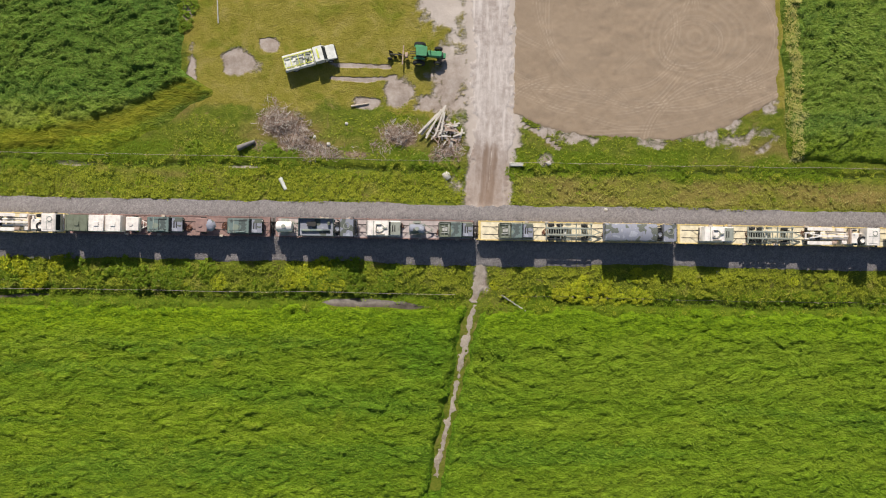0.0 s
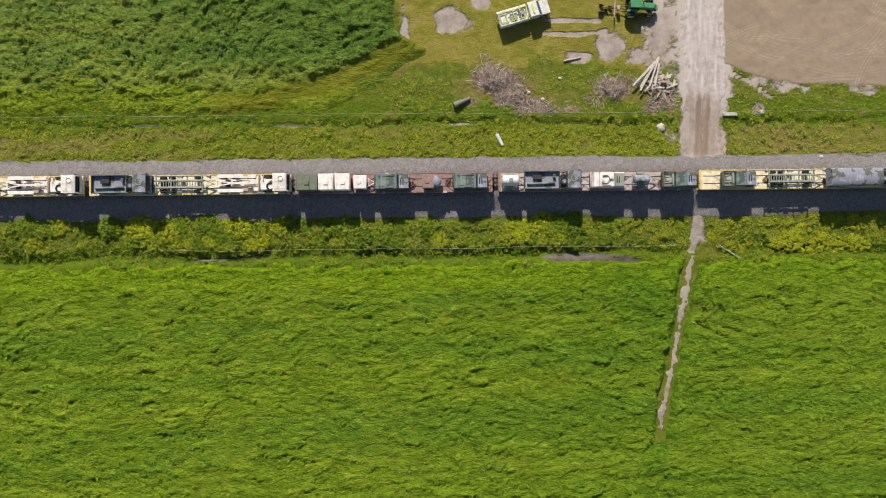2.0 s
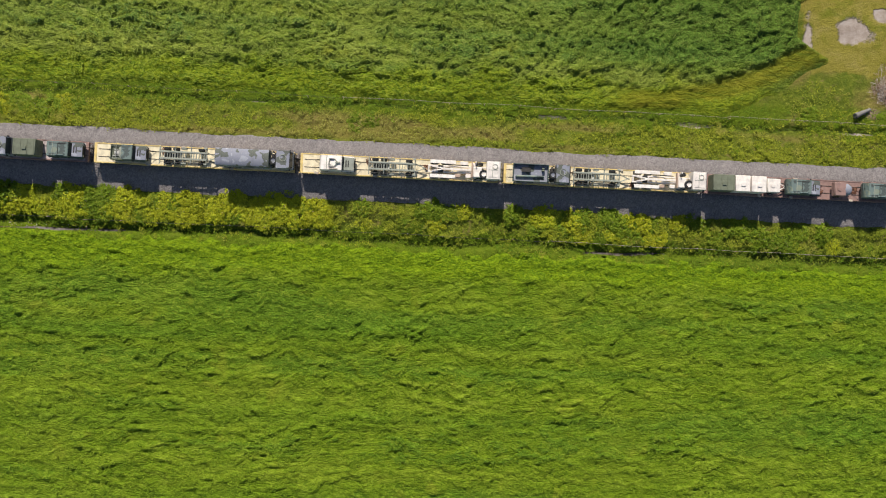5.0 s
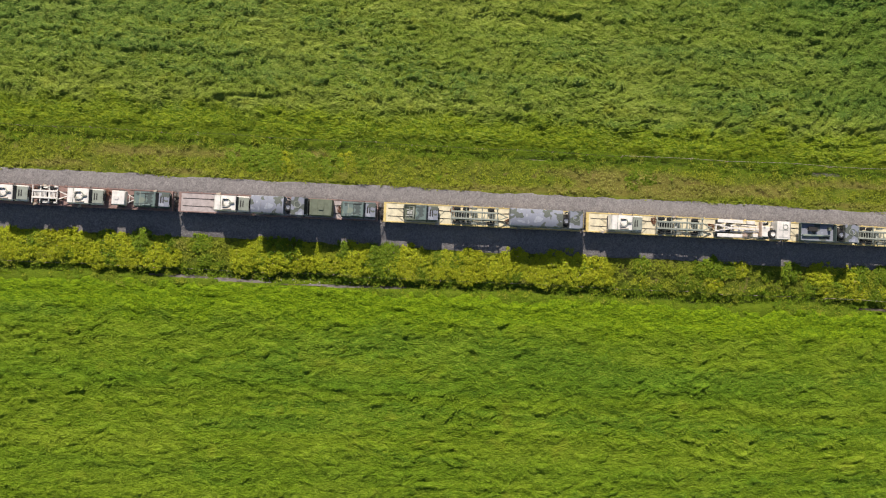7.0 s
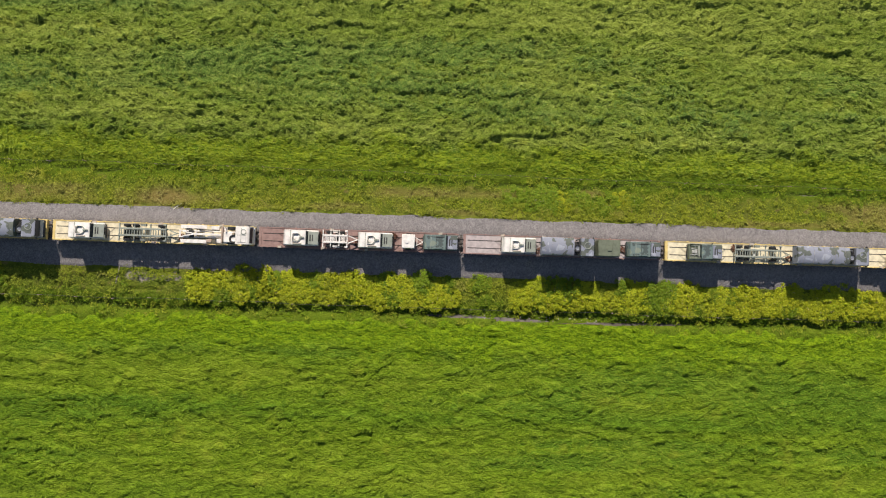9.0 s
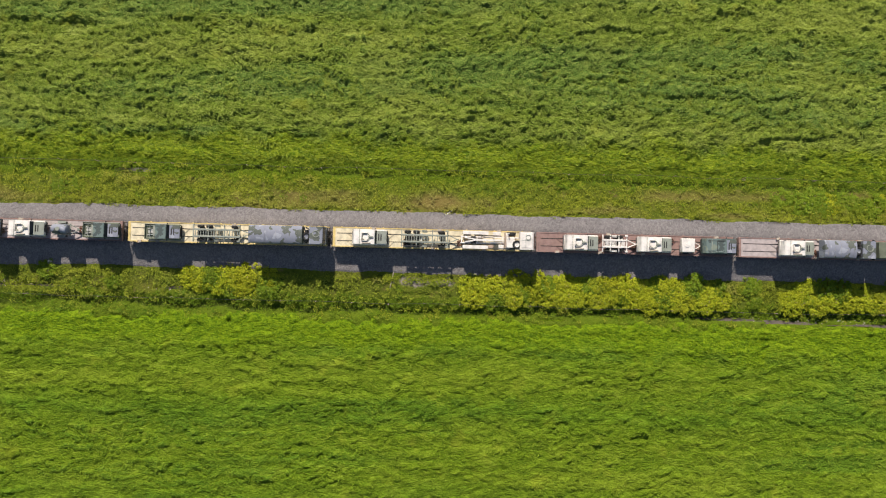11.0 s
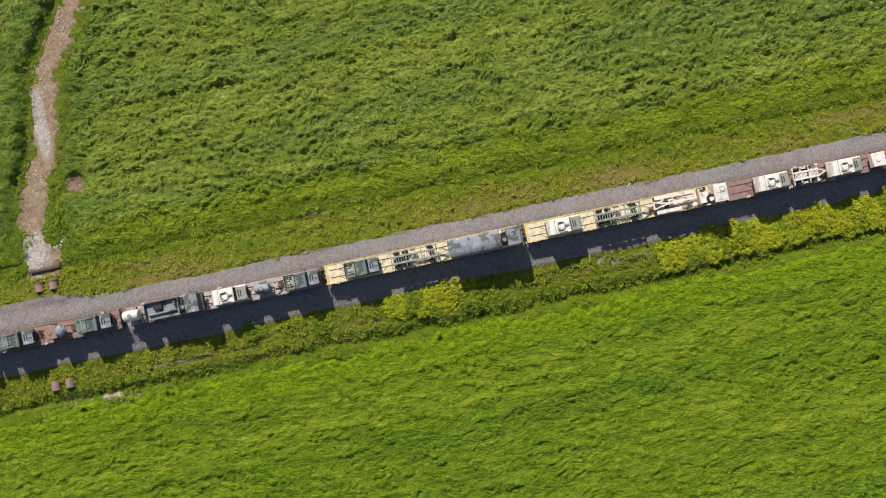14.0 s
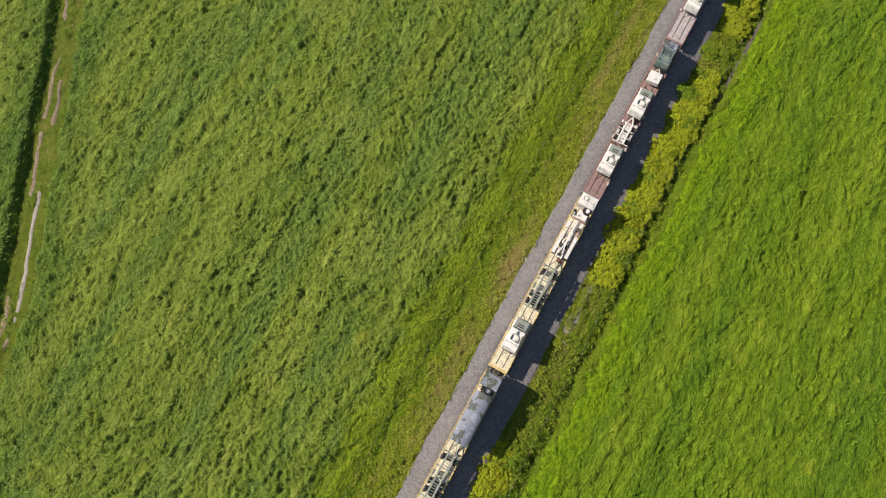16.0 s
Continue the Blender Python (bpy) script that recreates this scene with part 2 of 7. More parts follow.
def blade_material(name, dark, mid, light, straw, lean=0.0, strip=None, deep=None, spread=0.35, dry=0.35, soft=1.0):
    """Single blades: the field's tone with a small spread from blade to blade."""
    m, N, L = nodes_of(name)
    b = N["Principled BSDF"]
    col, clump, laid = tone(N, L, dark, mid, light, straw, lean, strip, dry, deep, soft)
    geo = N.new("ShaderNodeNewGeometry")
    col = mix(N, L, maths(N, L, "MULTIPLY", geo.outputs["Random Per Island"], spread), col, light)
    if name == "verge_tufts":
        col = mix(N, L, maths(N, L, "MULTIPLY", attribute(N, "dry"), 0.75), col, mix(N, L, geo.outputs["Random Per Island"], (0.24, 0.180, 0.045), (0.46, 0.360, 0.150)))
    L.new(col, b.inputs["Base Color"])
    b.inputs["Roughness"].default_value = 0.7
    b.inputs["Specular IOR Level"].default_value = 0.15
    return m


SOUTH = ((0.070, 0.130, 0.004), (0.176, 0.268, 0.010), (0.325, 0.415, 0.034), (0.37, 0.385, 0.032), 0.0, (-17.0, -13.5, (0.094, 0.176, 0.003), (0.265, 0.375, 0.006)), (0.050, 0.108, 0.005))
# the light tone holds the pale sheen of laid grass as colour
NORTH = ((0.066, 0.114, 0.010), (0.204, 0.276, 0.028), (0.425, 0.480, 0.098), (0.43, 0.420, 0.038), 0.06, (15.6, 12.6, (0.112, 0.192, 0.005), (0.345, 0.410, 0.012)), (0.040, 0.086, 0.010))
VERGE = ((0.078, 0.122, 0.006), (0.214, 0.254, 0.013), (0.385, 0.405, 0.034), (0.42, 0.320, 0.105), 0.0)
DITCH = ((0.060, 0.116, 0.005), (0.128, 0.212, 0.009), (0.250, 0.330, 0.014), (0.26, 0.25, 0.03), 0.0)
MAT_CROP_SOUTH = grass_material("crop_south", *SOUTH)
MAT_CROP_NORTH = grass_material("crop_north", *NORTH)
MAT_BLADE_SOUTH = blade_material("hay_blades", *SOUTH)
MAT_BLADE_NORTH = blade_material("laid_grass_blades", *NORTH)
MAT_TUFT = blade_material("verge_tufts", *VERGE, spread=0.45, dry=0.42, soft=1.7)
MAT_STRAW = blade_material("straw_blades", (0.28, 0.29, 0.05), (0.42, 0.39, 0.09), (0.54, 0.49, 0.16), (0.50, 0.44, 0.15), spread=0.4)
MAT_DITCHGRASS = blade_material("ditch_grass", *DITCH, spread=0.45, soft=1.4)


def ground_material():
    m, N, L = nodes_of("rough_grassland")
    b = N["Principled BSDF"]
    at = coords(N, L)
    tuft, blade, patch = noise_node(N, L, at, 0.8, 6, 0.65, 0.5), noise_node(N, L, at, 4.5, 5, 0.7), noise_node(N, L, at, 0.12, 5, 0.6)
    col = ramp(N, L, tuft, [(0.28, (0.075, 0.105, 0.008)), (0.5, (0.145, 0.180, 0.014)), (0.72, (0.225, 0.235, 0.030))])
    col = mix(N, L, maths(N, L, "MULTIPLY", window(N, L, patch, 0.50, 0.72), 0.5), col, (0.24, 0.185, 0.05))
    col = mix(N, L, maths(N, L, "MULTIPLY", window(N, L, blade, 0.5, 0.3), 0.4), col, (0.06, 0.075, 0.008))
    col = mix(N, L, maths(N, L, "MULTIPLY", attribute(N, "ochre"), 0.85), col, mix(N, L, blade, (0.20, 0.140, 0.030), (0.36, 0.255, 0.095)))
    mottle = noise_node(N, L, at, 0.45, 6, 0.7, 0.8)
    col = mix(N, L, maths(N, L, "MULTIPLY", window(N, L, mottle, 0.55, 0.68), 0.7), col, (0.26, 0.195, 0.065))
    col = mix(N, L, maths(N, L, "MULTIPLY", window(N, L, mottle, 0.45, 0.33), 0.6), col, (0.075, 0.115, 0.008))
    col = mix(N, L, maths(N, L, "MULTIPLY", attribute(N, "lush"), 0.85), col, mix(N, L, tuft, (0.060, 0.110, 0.004), (0.190, 0.245, 0.010)))
    yard = ramp(N, L, mottle, [(0.3, (0.215, 0.195, 0.020)), (0.5, (0.290, 0.245, 0.040)), (0.72, (0.365, 0.295, 0.085))])
    yard = mix(N, L, maths(N, L, "MULTIPLY", window(N, L, patch, 0.53, 0.66), 0.5), yard, (0.26, 0.200, 0.035))
    yard = mix(N, L, maths(N, L, "MULTIPLY", window(N, L, noise_node(N, L, at, 0.22, 6, 0.65, 0.6), 0.50, 0.34), 0.75), yard, (0.165, 0.190, 0.010))
    yard = mix(N, L, maths(N, L, "MULTIPLY", window(N, L, blade, 0.55, 0.3), 0.35), yard, (0.15, 0.145, 0.02))
    ym = window(N, L, maths(N, L, "ADD", attribute(N, "yard"), maths(N, L, "MULTIPLY", maths(N, L, "SUBTRACT", tuft, 0.5), 0.9)), 0.35, 0.65)
    col = mix(N, L, ym, col, yard)
    earth = ramp(N, L, noise_node(N, L, at, 0.7, 7, 0.7), [(0.3, (0.26, 0.198, 0.155)), (0.5, (0.385, 0.310, 0.260)), (0.7, (0.49, 0.415, 0.365))])
    earth = mix(N, L, maths(N, L, "MULTIPLY", attribute(N, "dust"), 0.9), earth, mix(N, L, mottle, (0.45, 0.370, 0.310), (0.66, 0.575, 0.515)))
    em = window(N, L, maths(N, L, "ADD", attribute(N, "bare"), maths(N, L, "MULTIPLY", maths(N, L, "SUBTRACT", noise_node(N, L, at, 0.7, 8, 0.7), 0.5), 0.95)), 0.36, 0.62)
    col = mix(N, L, em, col, earth)
    brash = noise_node(N, L, at, 2.2, 6, 0.7, 0.8)
    lm = window(N, L, maths(N, L, "ADD", attribute(N, "litter"), maths(N, L, "MULTIPLY", maths(N, L, "SUBTRACT", mottle, 0.5), 1.4)), 0.30, 0.62)
    col = mix(N, L, maths(N, L, "MULTIPLY", lm, 0.9), col, ramp(N, L, brash, [(0.30, (0.13, 0.075, 0.048)), (0.48, (0.29, 0.190, 0.130)), (0.66, (0.46, 0.345, 0.265))]))
    # the ditches' shade put into the colour as a ragged dark line
    dm = window(N, L, maths(N, L, "ADD", attribute(N, "ditch"), maths(N, L, "MULTIPLY", maths(N, L, "SUBTRACT", tuft, 0.5), 1.2)), 0.5, 0.8)
    col = mix(N, L, maths(N, L, "MULTIPLY", dm, 0.75), col, (0.070, 0.095, 0.012))
    L.new(col, b.inputs["Base Color"])
    b.inputs["Roughness"].default_value = 0.9
    b.inputs["Specular IOR Level"].default_value = 0.2
    bump(N, L, b, maths(N, L, "MULTIPLY", maths(N, L, "ADD", blade, maths(N, L, "MULTIPLY", tuft, 1.6)), maths(N, L, "SUBTRACT", 1.0, maths(N, L, "MULTIPLY", em, 0.8))), 0.9, 0.24)
    return m


MAT_GROUND = ground_material()


def earth_material(name, dark, mid, light, scale=1.0, relief=0.10, stones=0.0, mark=None, drawn=None):
    m, N, L = nodes_of(name)
    b = N["Principled BSDF"]
    at = coords(N, L)
    big, med, fine = noise_node(N, L, at, 0.16 * scale, 5), noise_node(N, L, at, 1.2 * scale, 5, 0.65), noise_node(N, L, at, 9.0 * scale, 4, 0.7)
    col = ramp(N, L, med, [(0.3, dark), (0.5, mid), (0.72, light)])
    col = mix(N, L, maths(N, L, "MULTIPLY", window(N, L, big, 0.4, 0.7), 0.5), col, light)
    col = mix(N, L, maths(N, L, "MULTIPLY", window(N, L, fine, 0.55, 0.35), 0.4), col, dark)
    rel = maths(N, L, "ADD", fine, maths(N, L, "MULTIPLY", med, 0.7))
    if drawn:
        lines = noise_node(N, L, coords(N, L, drawn), 1.6, 4, 0.6)
        col = mix(N, L, maths(N, L, "MULTIPLY", window(N, L, lines, 0.50, 0.66), 0.75), col, light)
        col = mix(N, L, maths(N, L, "MULTIPLY", window(N, L, lines, 0.44, 0.30), 0.55), col, dark)
    if stones:
        vo = N.new("ShaderNodeTexVoronoi")
        vo.inputs["Scale"].default_value = stones
        L.new(at, vo.inputs["Vector"])
        tone = N.new("ShaderNodeRGBToBW")
        L.new(vo.outputs["Color"], tone.inputs[0])
        col = mix(N, L, 0.6, col, ramp(N, L, tone.outputs[0], [(0.15, dark), (0.5, mid), (0.9, light)]))
        rel = maths(N, L, "SUBTRACT", rel, maths(N, L, "MULTIPLY", vo.outputs["Distance"], 1.4))
    if mark:
        pale = mix(N, L, window(N, L, fine, 0.40, 0.58), tuple(c * 0.72 for c in mark), mark) if stones else mark
        col = mix(N, L, maths(N, L, "MULTIPLY", attribute(N, "mark"), 0.85), col, pale)
    L.new(col, b.inputs["Base Color"])
    b.inputs["Roughness"].default_value = 0.92
    b.inputs["Specular IOR Level"].default_value = 0.2
    bump(N, L, b, rel, 0.8, relief)
    return m


MAT_BALLAST = earth_material("ballast_stone", (0.126, 0.112, 0.112), (0.216, 0.192, 0.188), (0.320, 0.288, 0.278), 1.0, 0.06, 7.0)
MAT_MUD = earth_material("tilled_soil", (0.295, 0.216, 0.148), (0.322, 0.238, 0.165), (0.352, 0.264, 0.187), 1.0, 0.04, mark=(0.47, 0.37, 0.28))
MAT_ROAD = earth_material("gravel_road", (0.34, 0.275, 0.240), (0.48, 0.405, 0.365), (0.66, 0.585, 0.54), 1.0, 0.03, mark=(0.22, 0.145, 0.10), drawn=(1.0, 0.12, 1.0))
MAT_LANE = earth_material("stony_lane", (0.20, 0.130, 0.078), (0.31, 0.215, 0.140), (0.43, 0.325, 0.235), 1.0, 0.03, 5.0, mark=(0.66, 0.62, 0.56))
MAT_PATH = earth_material("trodden_earth", (0.24, 0.19, 0.14), (0.37, 0.30, 0.24), (0.50, 0.43, 0.36), 1.0, 0.05)
MAT_PALE = earth_material("pale_clay", (0.36, 0.29, 0.23), (0.46, 0.38, 0.31), (0.56, 0.48, 0.41), 1.0, 0.04)
MAT_STONE = earth_material("pale_stone", (0.38, 0.335, 0.285), (0.58, 0.53, 0.47), (0.78, 0.74, 0.68), 1.5, 0.03)

MAT_YELLOW = paint("yellow_deck_paint", (0.82, 0.60, 0.22), (0.55, 0.42, 0.30), 0.65, 0, 0.6)
MAT_PALEDECK = paint("pale_worn_deck", (0.90, 0.76, 0.52), (0.55, 0.44, 0.30), 0.75, 0, 0.4)
MAT_BROWN = paint("oxide_red_paint", (0.34, 0.205, 0.175), (0.46, 0.38, 0.34), 0.75, 0, 0.5)
MAT_PINKDECK = paint("weathered_grey_pink_deck", (0.55, 0.455, 0.43), (0.33, 0.24, 0.21), 0.8, 0, 0.6)
MAT_STEEL = paint("dark_steel", (0.055, 0.05, 0.048), (0.16, 0.11, 0.08), 0.6, 0.4, 0.5)
MAT_RAIL = paint("rail_steel", (0.26, 0.22, 0.20), (0.20, 0.11, 0.07), 0.35, 0.8, 0.3)
MAT_TIE = paint("creosoted_wood", (0.10, 0.08, 0.065), (0.2, 0.17, 0.15), 0.9, 0, 0.5)
MAT_TAN = paint("desert_tan_paint", (0.93, 0.83, 0.75), (0.50, 0.41, 0.34), 0.7, 0, 0.25)
MAT_OLIVE = paint("olive_drab_paint", (0.17, 0.185, 0.125), (0.32, 0.30, 0.23), 0.75, 0, 0.4)
MAT_GREEN = paint("dark_green_paint", (0.085, 0.115, 0.105), (0.24, 0.24, 0.21), 0.7, 0, 0.4)
MAT_RUBBER = paint("tyre_rubber", (0.022, 0.022, 0.024), (0.11, 0.10, 0.085), 0.85, 0, 0.5)
MAT_FRAME = paint("grey_olive_frame", (0.34, 0.35, 0.29), (0.16, 0.15, 0.125), 0.7, 0, 0.5)
MAT_CAMO = camouflage("blue_grey_camouflage", ((0.275, 0.28, 0.335), (0.115, 0.125, 0.105), (0.40, 0.405, 0.46)), 0.62)
MAT_CAMO_G = camouflage("woodland_camouflage", ((0.15, 0.20, 0.185), (0.07, 0.09, 0.085), (0.23, 0.26, 0.20)), 0.8, 0.7)
MAT_RUST = paint("rusty_iron", (0.25, 0.115, 0.070), (0.13, 0.07, 0.05), 0.85, 0.2, 0.5)
MAT_WHITE = paint("white_paint", (0.78, 0.76, 0.70), (0.45, 0.42, 0.36), 0.45, 0, 0.25)
MAT_LIME = paint("lime_yellow_paint", (0.68, 0.70, 0.10), (0.4, 0.38, 0.2), 0.5, 0, 0.3)
MAT_TRACTOR = paint("tractor_green_paint", (0.075, 0.30, 0.13), (0.24, 0.24, 0.18), 0.4, 0, 0.3)
MAT_WOOD = paint("weathered_timber", (0.55, 0.46, 0.37), (0.25, 0.20, 0.16), 0.9, 0, 0.5)
MAT_DEADWOOD = paint("dead_brushwood", (0.47, 0.335, 0.255), (0.62, 0.51, 0.43), 0.95, 0, 0.5)
MAT_TWIG = paint("dark_twigs", (0.20, 0.125, 0.085), (0.33, 0.23, 0.17), 0.95, 0, 0.5)
MAT_BOARD = paint("bleached_boards", (0.68, 0.61, 0.53), (0.40, 0.33, 0.27), 0.9, 0, 0.5)
MAT_BARK = paint("grey_bark", (0.22, 0.20, 0.185), (0.12, 0.10, 0.09), 0.9, 0, 0.5)
MAT_CONCRETE = paint("concrete", (0.52, 0.50, 0.46), (0.30, 0.27, 0.23), 0.9, 0, 0.5)


def glass_material():
    m, N, L = nodes_of("dark_window_glass")
    b = N["Principled BSDF"]
    b.inputs["Base Color"].default_value = (0.02, 0.025, 0.03, 1)
    b.inputs["Roughness"].default_value = 0.08
    return m


MAT_GLASS = glass_material()


MAT_WATER = earth_material("ditch_water", (0.075, 0.058, 0.044), (0.120, 0.096, 0.074), (0.185, 0.150, 0.118), 1.2, 0.03)
MAT_WATER.node_tree.nodes["Principled BSDF"].inputs["Roughness"].default_value = 0.4


def leaf_material(name, a, b2):
    m, N, L = nodes_of(name)
    b = N["Principled BSDF"]
    geo, oi = N.new("ShaderNodeNewGeometry"), N.new("ShaderNodeObjectInfo")
    col = mix(N, L, geo.outputs["Random Per Island"], a, b2)
    col = mix(N, L, maths(N, L, "MULTIPLY", oi.outputs["Random"], 0.4), col, tuple(c * 0.55 for c in a))
    L.new(col, b.inputs["Base Color"])
    b.inputs["Roughness"].default_value = 0.6
    b.inputs["Specular IOR Level"].default_value = 0.15
    return m


MAT_LEAF_YELLOW = leaf_material("broom_leaves", (0.58, 0.56, 0.026), (0.26, 0.355, 0.014))
MAT_LEAF_GREEN = leaf_material("bramble_leaves", (0.135, 0.230, 0.011), (0.29, 0.355, 0.025))

# ---- ground ----


def spaced(lo, hi, pitch, far):
    inner = np.arange(lo, hi + pitch / 2, pitch)
    out = [20, 60, 150, 350, 800, far]
    return np.concatenate([[lo - d for d in reversed(out)], inner, [hi + d for d in out]])


def yard_mask(u, v):
    west = step(-37.5, -33.0, u + (fbm(u * 0.2, v * 0.2, 31) - 0.5) * 6)
    return west * step(57, 52, u) * step(15.5, 19.5, v + (fbm(u * 0.15, v * 0.15, 32) - 0.5) * 6) * step(130, 100, v)


def blob(u, v, cu, cv, ru, rv, seed):
    d = np.hypot((u - cu) / ru, (v - cv) / rv)
    return np.clip(1.35 - d + (fbm(u * 0.5, v * 0.5, seed) - 0.5) * 0.9, 0, 1)


def pale_mask(u, v):
    jag = (fbm(u * 0.35, v * 0.35, 79, 4) - 0.5) * 5.0
    low = 12.4 + 0.16 * np.clip(22 - u, 0, 10) + 0.02 * np.abs(u - 40)
    return 0.95 * step(low - 0.8, low + 0.6, v + jag) * step(14, 18, u + jag) * step(52.5, 50.5, u + jag * 0.3) * step(26, 20, v)


def bare_mask(u, v):
    m = blob(u, v, -26.6, 23.6, 2.9, 2.3, 41)
    m = np.maximum(m, blob(u, v, -22.6, 26.2, 1.4, 1.2, 42))
    m = np.maximum(m, 0.95 * blob(u, v, -4.4, 19.8, 2.3, 3.0, 43))
    m = np.maximum(m, 0.85 * blob(u, v, -8.2, 18.1, 3.0, 1.1, 44))
    m = np.maximum(m, 0.8 * blob(u, v, 0.5, 18.0, 3.0, 1.6, 45))
    m = np.maximum(m, 0.8 * blob(u, v, -33.6, 21.5, 0.9, 5.0, 46))
    m = np.maximum(m, 0.8 * blob(u, v, -34.5, 31.0, 1.2, 2.4, 47))
    m = np.maximum(m, 0.9 * blob(u, v, 1.8, 33.0, 4.2, 5.0, 48))
    m = np.maximum(m, 0.75 * blob(u, v, 17.0, 10.5, 1.6, 1.2, 49))
    m = np.maximum(m, 0.5 * blob(u, v, 4.0, 6.5, 2.0, 4.5, 50) * (v > 3))
    m = np.maximum(m, 0.62 * np.maximum(blob(u, v, -278.9, 20.0, 1.8, 1.4, 52), blob(u, v, -279.9, 15.4, 0.9, 0.8, 53)))
    m = np.maximum(m, 0.55 * blob(u, v, -204.5, -6.0, 8.0, 1.1, 53))
    for cu, cv, ru, rv in ((-284.5, -9.4, 4.0, 0.6), (-279.5, -10.4, 2.4, 0.7), (-270.0, -7.6, 5.0, 0.4), (8.2, -6.5, 1.5, 2.6)):
        m = np.maximum(m, 0.7 * blob(u, v, cu, cv, ru, rv, 37))
    m = np.maximum(m, 0.72 * blob(u, v, 3.2, 22.0, 3.8, 8.5, 38))
    for cu, cv, ru, rv in ((-70.0, 8.7, 2.6, 0.40), (-49.5, 8.6, 4.0, 0.5), (-26, 8.6, 3.0, 0.35), (-112.0, 8.8, 2.5, 0.3), (-246.0, 8.9, 4.0, 0.4)):
        m = np.maximum(m, 0.75 * blob(u, v, cu, cv, ru, rv, 39))
    d = along(u, v, ROAD)[0]
    m = np.maximum(m, 0.85 * np.where(v > 12, step(6.5, 2.0, d), step(4.6, 2.4, d)) * step(2.5, 4.0, v))
    m = np.maximum(m, (0.62 - 0.34 * step(0.45, 0.65, fbm(u * 0.3, v * 0.3, 70))) * pale_mask(u, v))
    for trail in (((-14.0, 23.6), (-9.5, 23.4), (-5.5, 23.3)), ((-13.6, 21.6), (-9.0, 21.3), (-4.5, 21.9)), ((2.5, 20.8), (5.5, 20.0), (10.0, 18.4), (13.5, 15.8), (16.5, 14.0), (19.0, 12.0)),
                  ((2.0, 17.8), (3.2, 20.5)), ((-24.0, 26.6), (-21.5, 26.0))):
        d = along(u, v, trail)[0]
        m = np.maximum(m, 0.80 * step(0.55, 0.12, d + (vnoise(u * 1.2, v * 1.2, 58) - 0.5) * 0.3))
    return np.where(v > 2.5, m, np.minimum(m, 0.8))


def dust_mask(u, v):
    """Pale gravel dust beside the road and along the tilled plot."""
    d = along(u, v, ROAD)[0]
    return np.clip(np.maximum(step(6.0, 2.0, d) * step(8, 12, v), np.maximum(0.2 * pale_mask(u, v), blob(u, v, 3.0, 31.0, 5.0, 7.0, 69))), 0, 1)


def ditch_mask(u, v):
    wob = (vnoise(u * 0.08, v * 0 + 3.0, 5) - 0.5) * 0.9 + (vnoise(u * 0.45, v * 0 + 7.0, 7) - 0.5) * 0.7
    return np.maximum(np.exp(-((v - 9.0 - wob) / 0.36) ** 2), np.exp(-((v + 9.9 + wob) / 0.5) ** 2)) * (1 - crossing(u))


def lush_mask(u, v):
    """Rank green growth along both ditches."""
    jag = (fbm(u * 0.4, v * 0.4, 57) - 0.5) * 2.4
    thin = 1 - (0.7 + 0.2 * step(8, 14, u)) * step(-40, -34, u) * step(0.30, 0.50, fbm(u * 0.22, v * 0.4, 67))
    spot = np.clip(1.4 * blob(u, v, -3.4, 16.4, 1.6, 1.1, 68), 0, 1)
    return np.maximum(spot, np.maximum(step(7.6, 8.6, v + jag) * step(13.0, 11.5, v) * thin, step(-8.0, -9.0, v + jag) * step(-14, -12.5, v)) * (1 - crossing(u)))


def ochre_mask(u, v):
    """Dry yellow-brown grass round the corner of the crop and in patches of the verge."""
    d, side, w = along(u, v, [(-36, 17.0), (-31, 18.8), (-27, 19.4)])
    m = 0.7 * step(2.6, 0.5, d + (fbm(u * 0.4, v * 0.4, 55) - 0.5) * 3)
    m = np.maximum(m, 0.8 * blob(u, v, 50, 12.5, 5.0, 2.0, 56))
    for cu, cv, ru, rv in ((-20.0, 13.6, 5.5, 3.6), (-14.0, 11.6, 5.0, 1.6), (-3.8, 13.2, 3.6, 2.4), (2.2, 11.6, 4.0, 2.6)):
        m = np.maximum(m, 0.9 * blob(u, v, cu, cv, ru, rv, int(cv * 9)))
    m = np.maximum(m, 1.0 * blob(u, v, -203.0, 5.2, 6.0, 1.3, 51) * (v > 3))
    m = np.maximum(m, 0.9 * blob(u, v, -145.0, 8.0, 3.0, 0.9, 52) * (v > 3))
    m = np.maximum(m, 0.8 * step(1.6, 0.4, np.abs(u - 53.2 + 0.05 * (v - 20))) * step(12, 14, v))
    dry = step(0.52, 0.70, fbm(u * 0.06, v * 0.35, 59)) * 0.6 + 0.75 * step(11, 18, u) * (0.5 + 0.5 * step(0.4, 0.55, fbm(u * 0.3, v * 0.6, 60)))
    return np.clip(np.maximum(m, dry * step(3.5, 4.5, v) * step(8.6, 7.0, v)), 0, 1)


def litter_mask(u, v):
    """Brown brash and bark strewn round the heaps."""
    m = np.zeros(np.shape(u))
    for cu, cv, ru, rv, k in ((-20.6, 14.6, 3.6, 2.4, 91), (-18.0, 11.8, 4.0, 1.4, 92), (-12.0, 10.6, 4.5, 0.7, 93), (-4.0, 13.4, 2.8, 1.5, 94), (2.4, 10.8, 2.6, 1.6, 95), (-23.5, 11.6, 1.8, 0.8, 96), (-278.9, 20.0, 1.8, 1.5, 97), (-279.9, 15.4, 0.9, 0.8, 98)):
        m = np.maximum(m, 0.85 * blob(u, v, cu, cv, ru, rv, k))
    return m


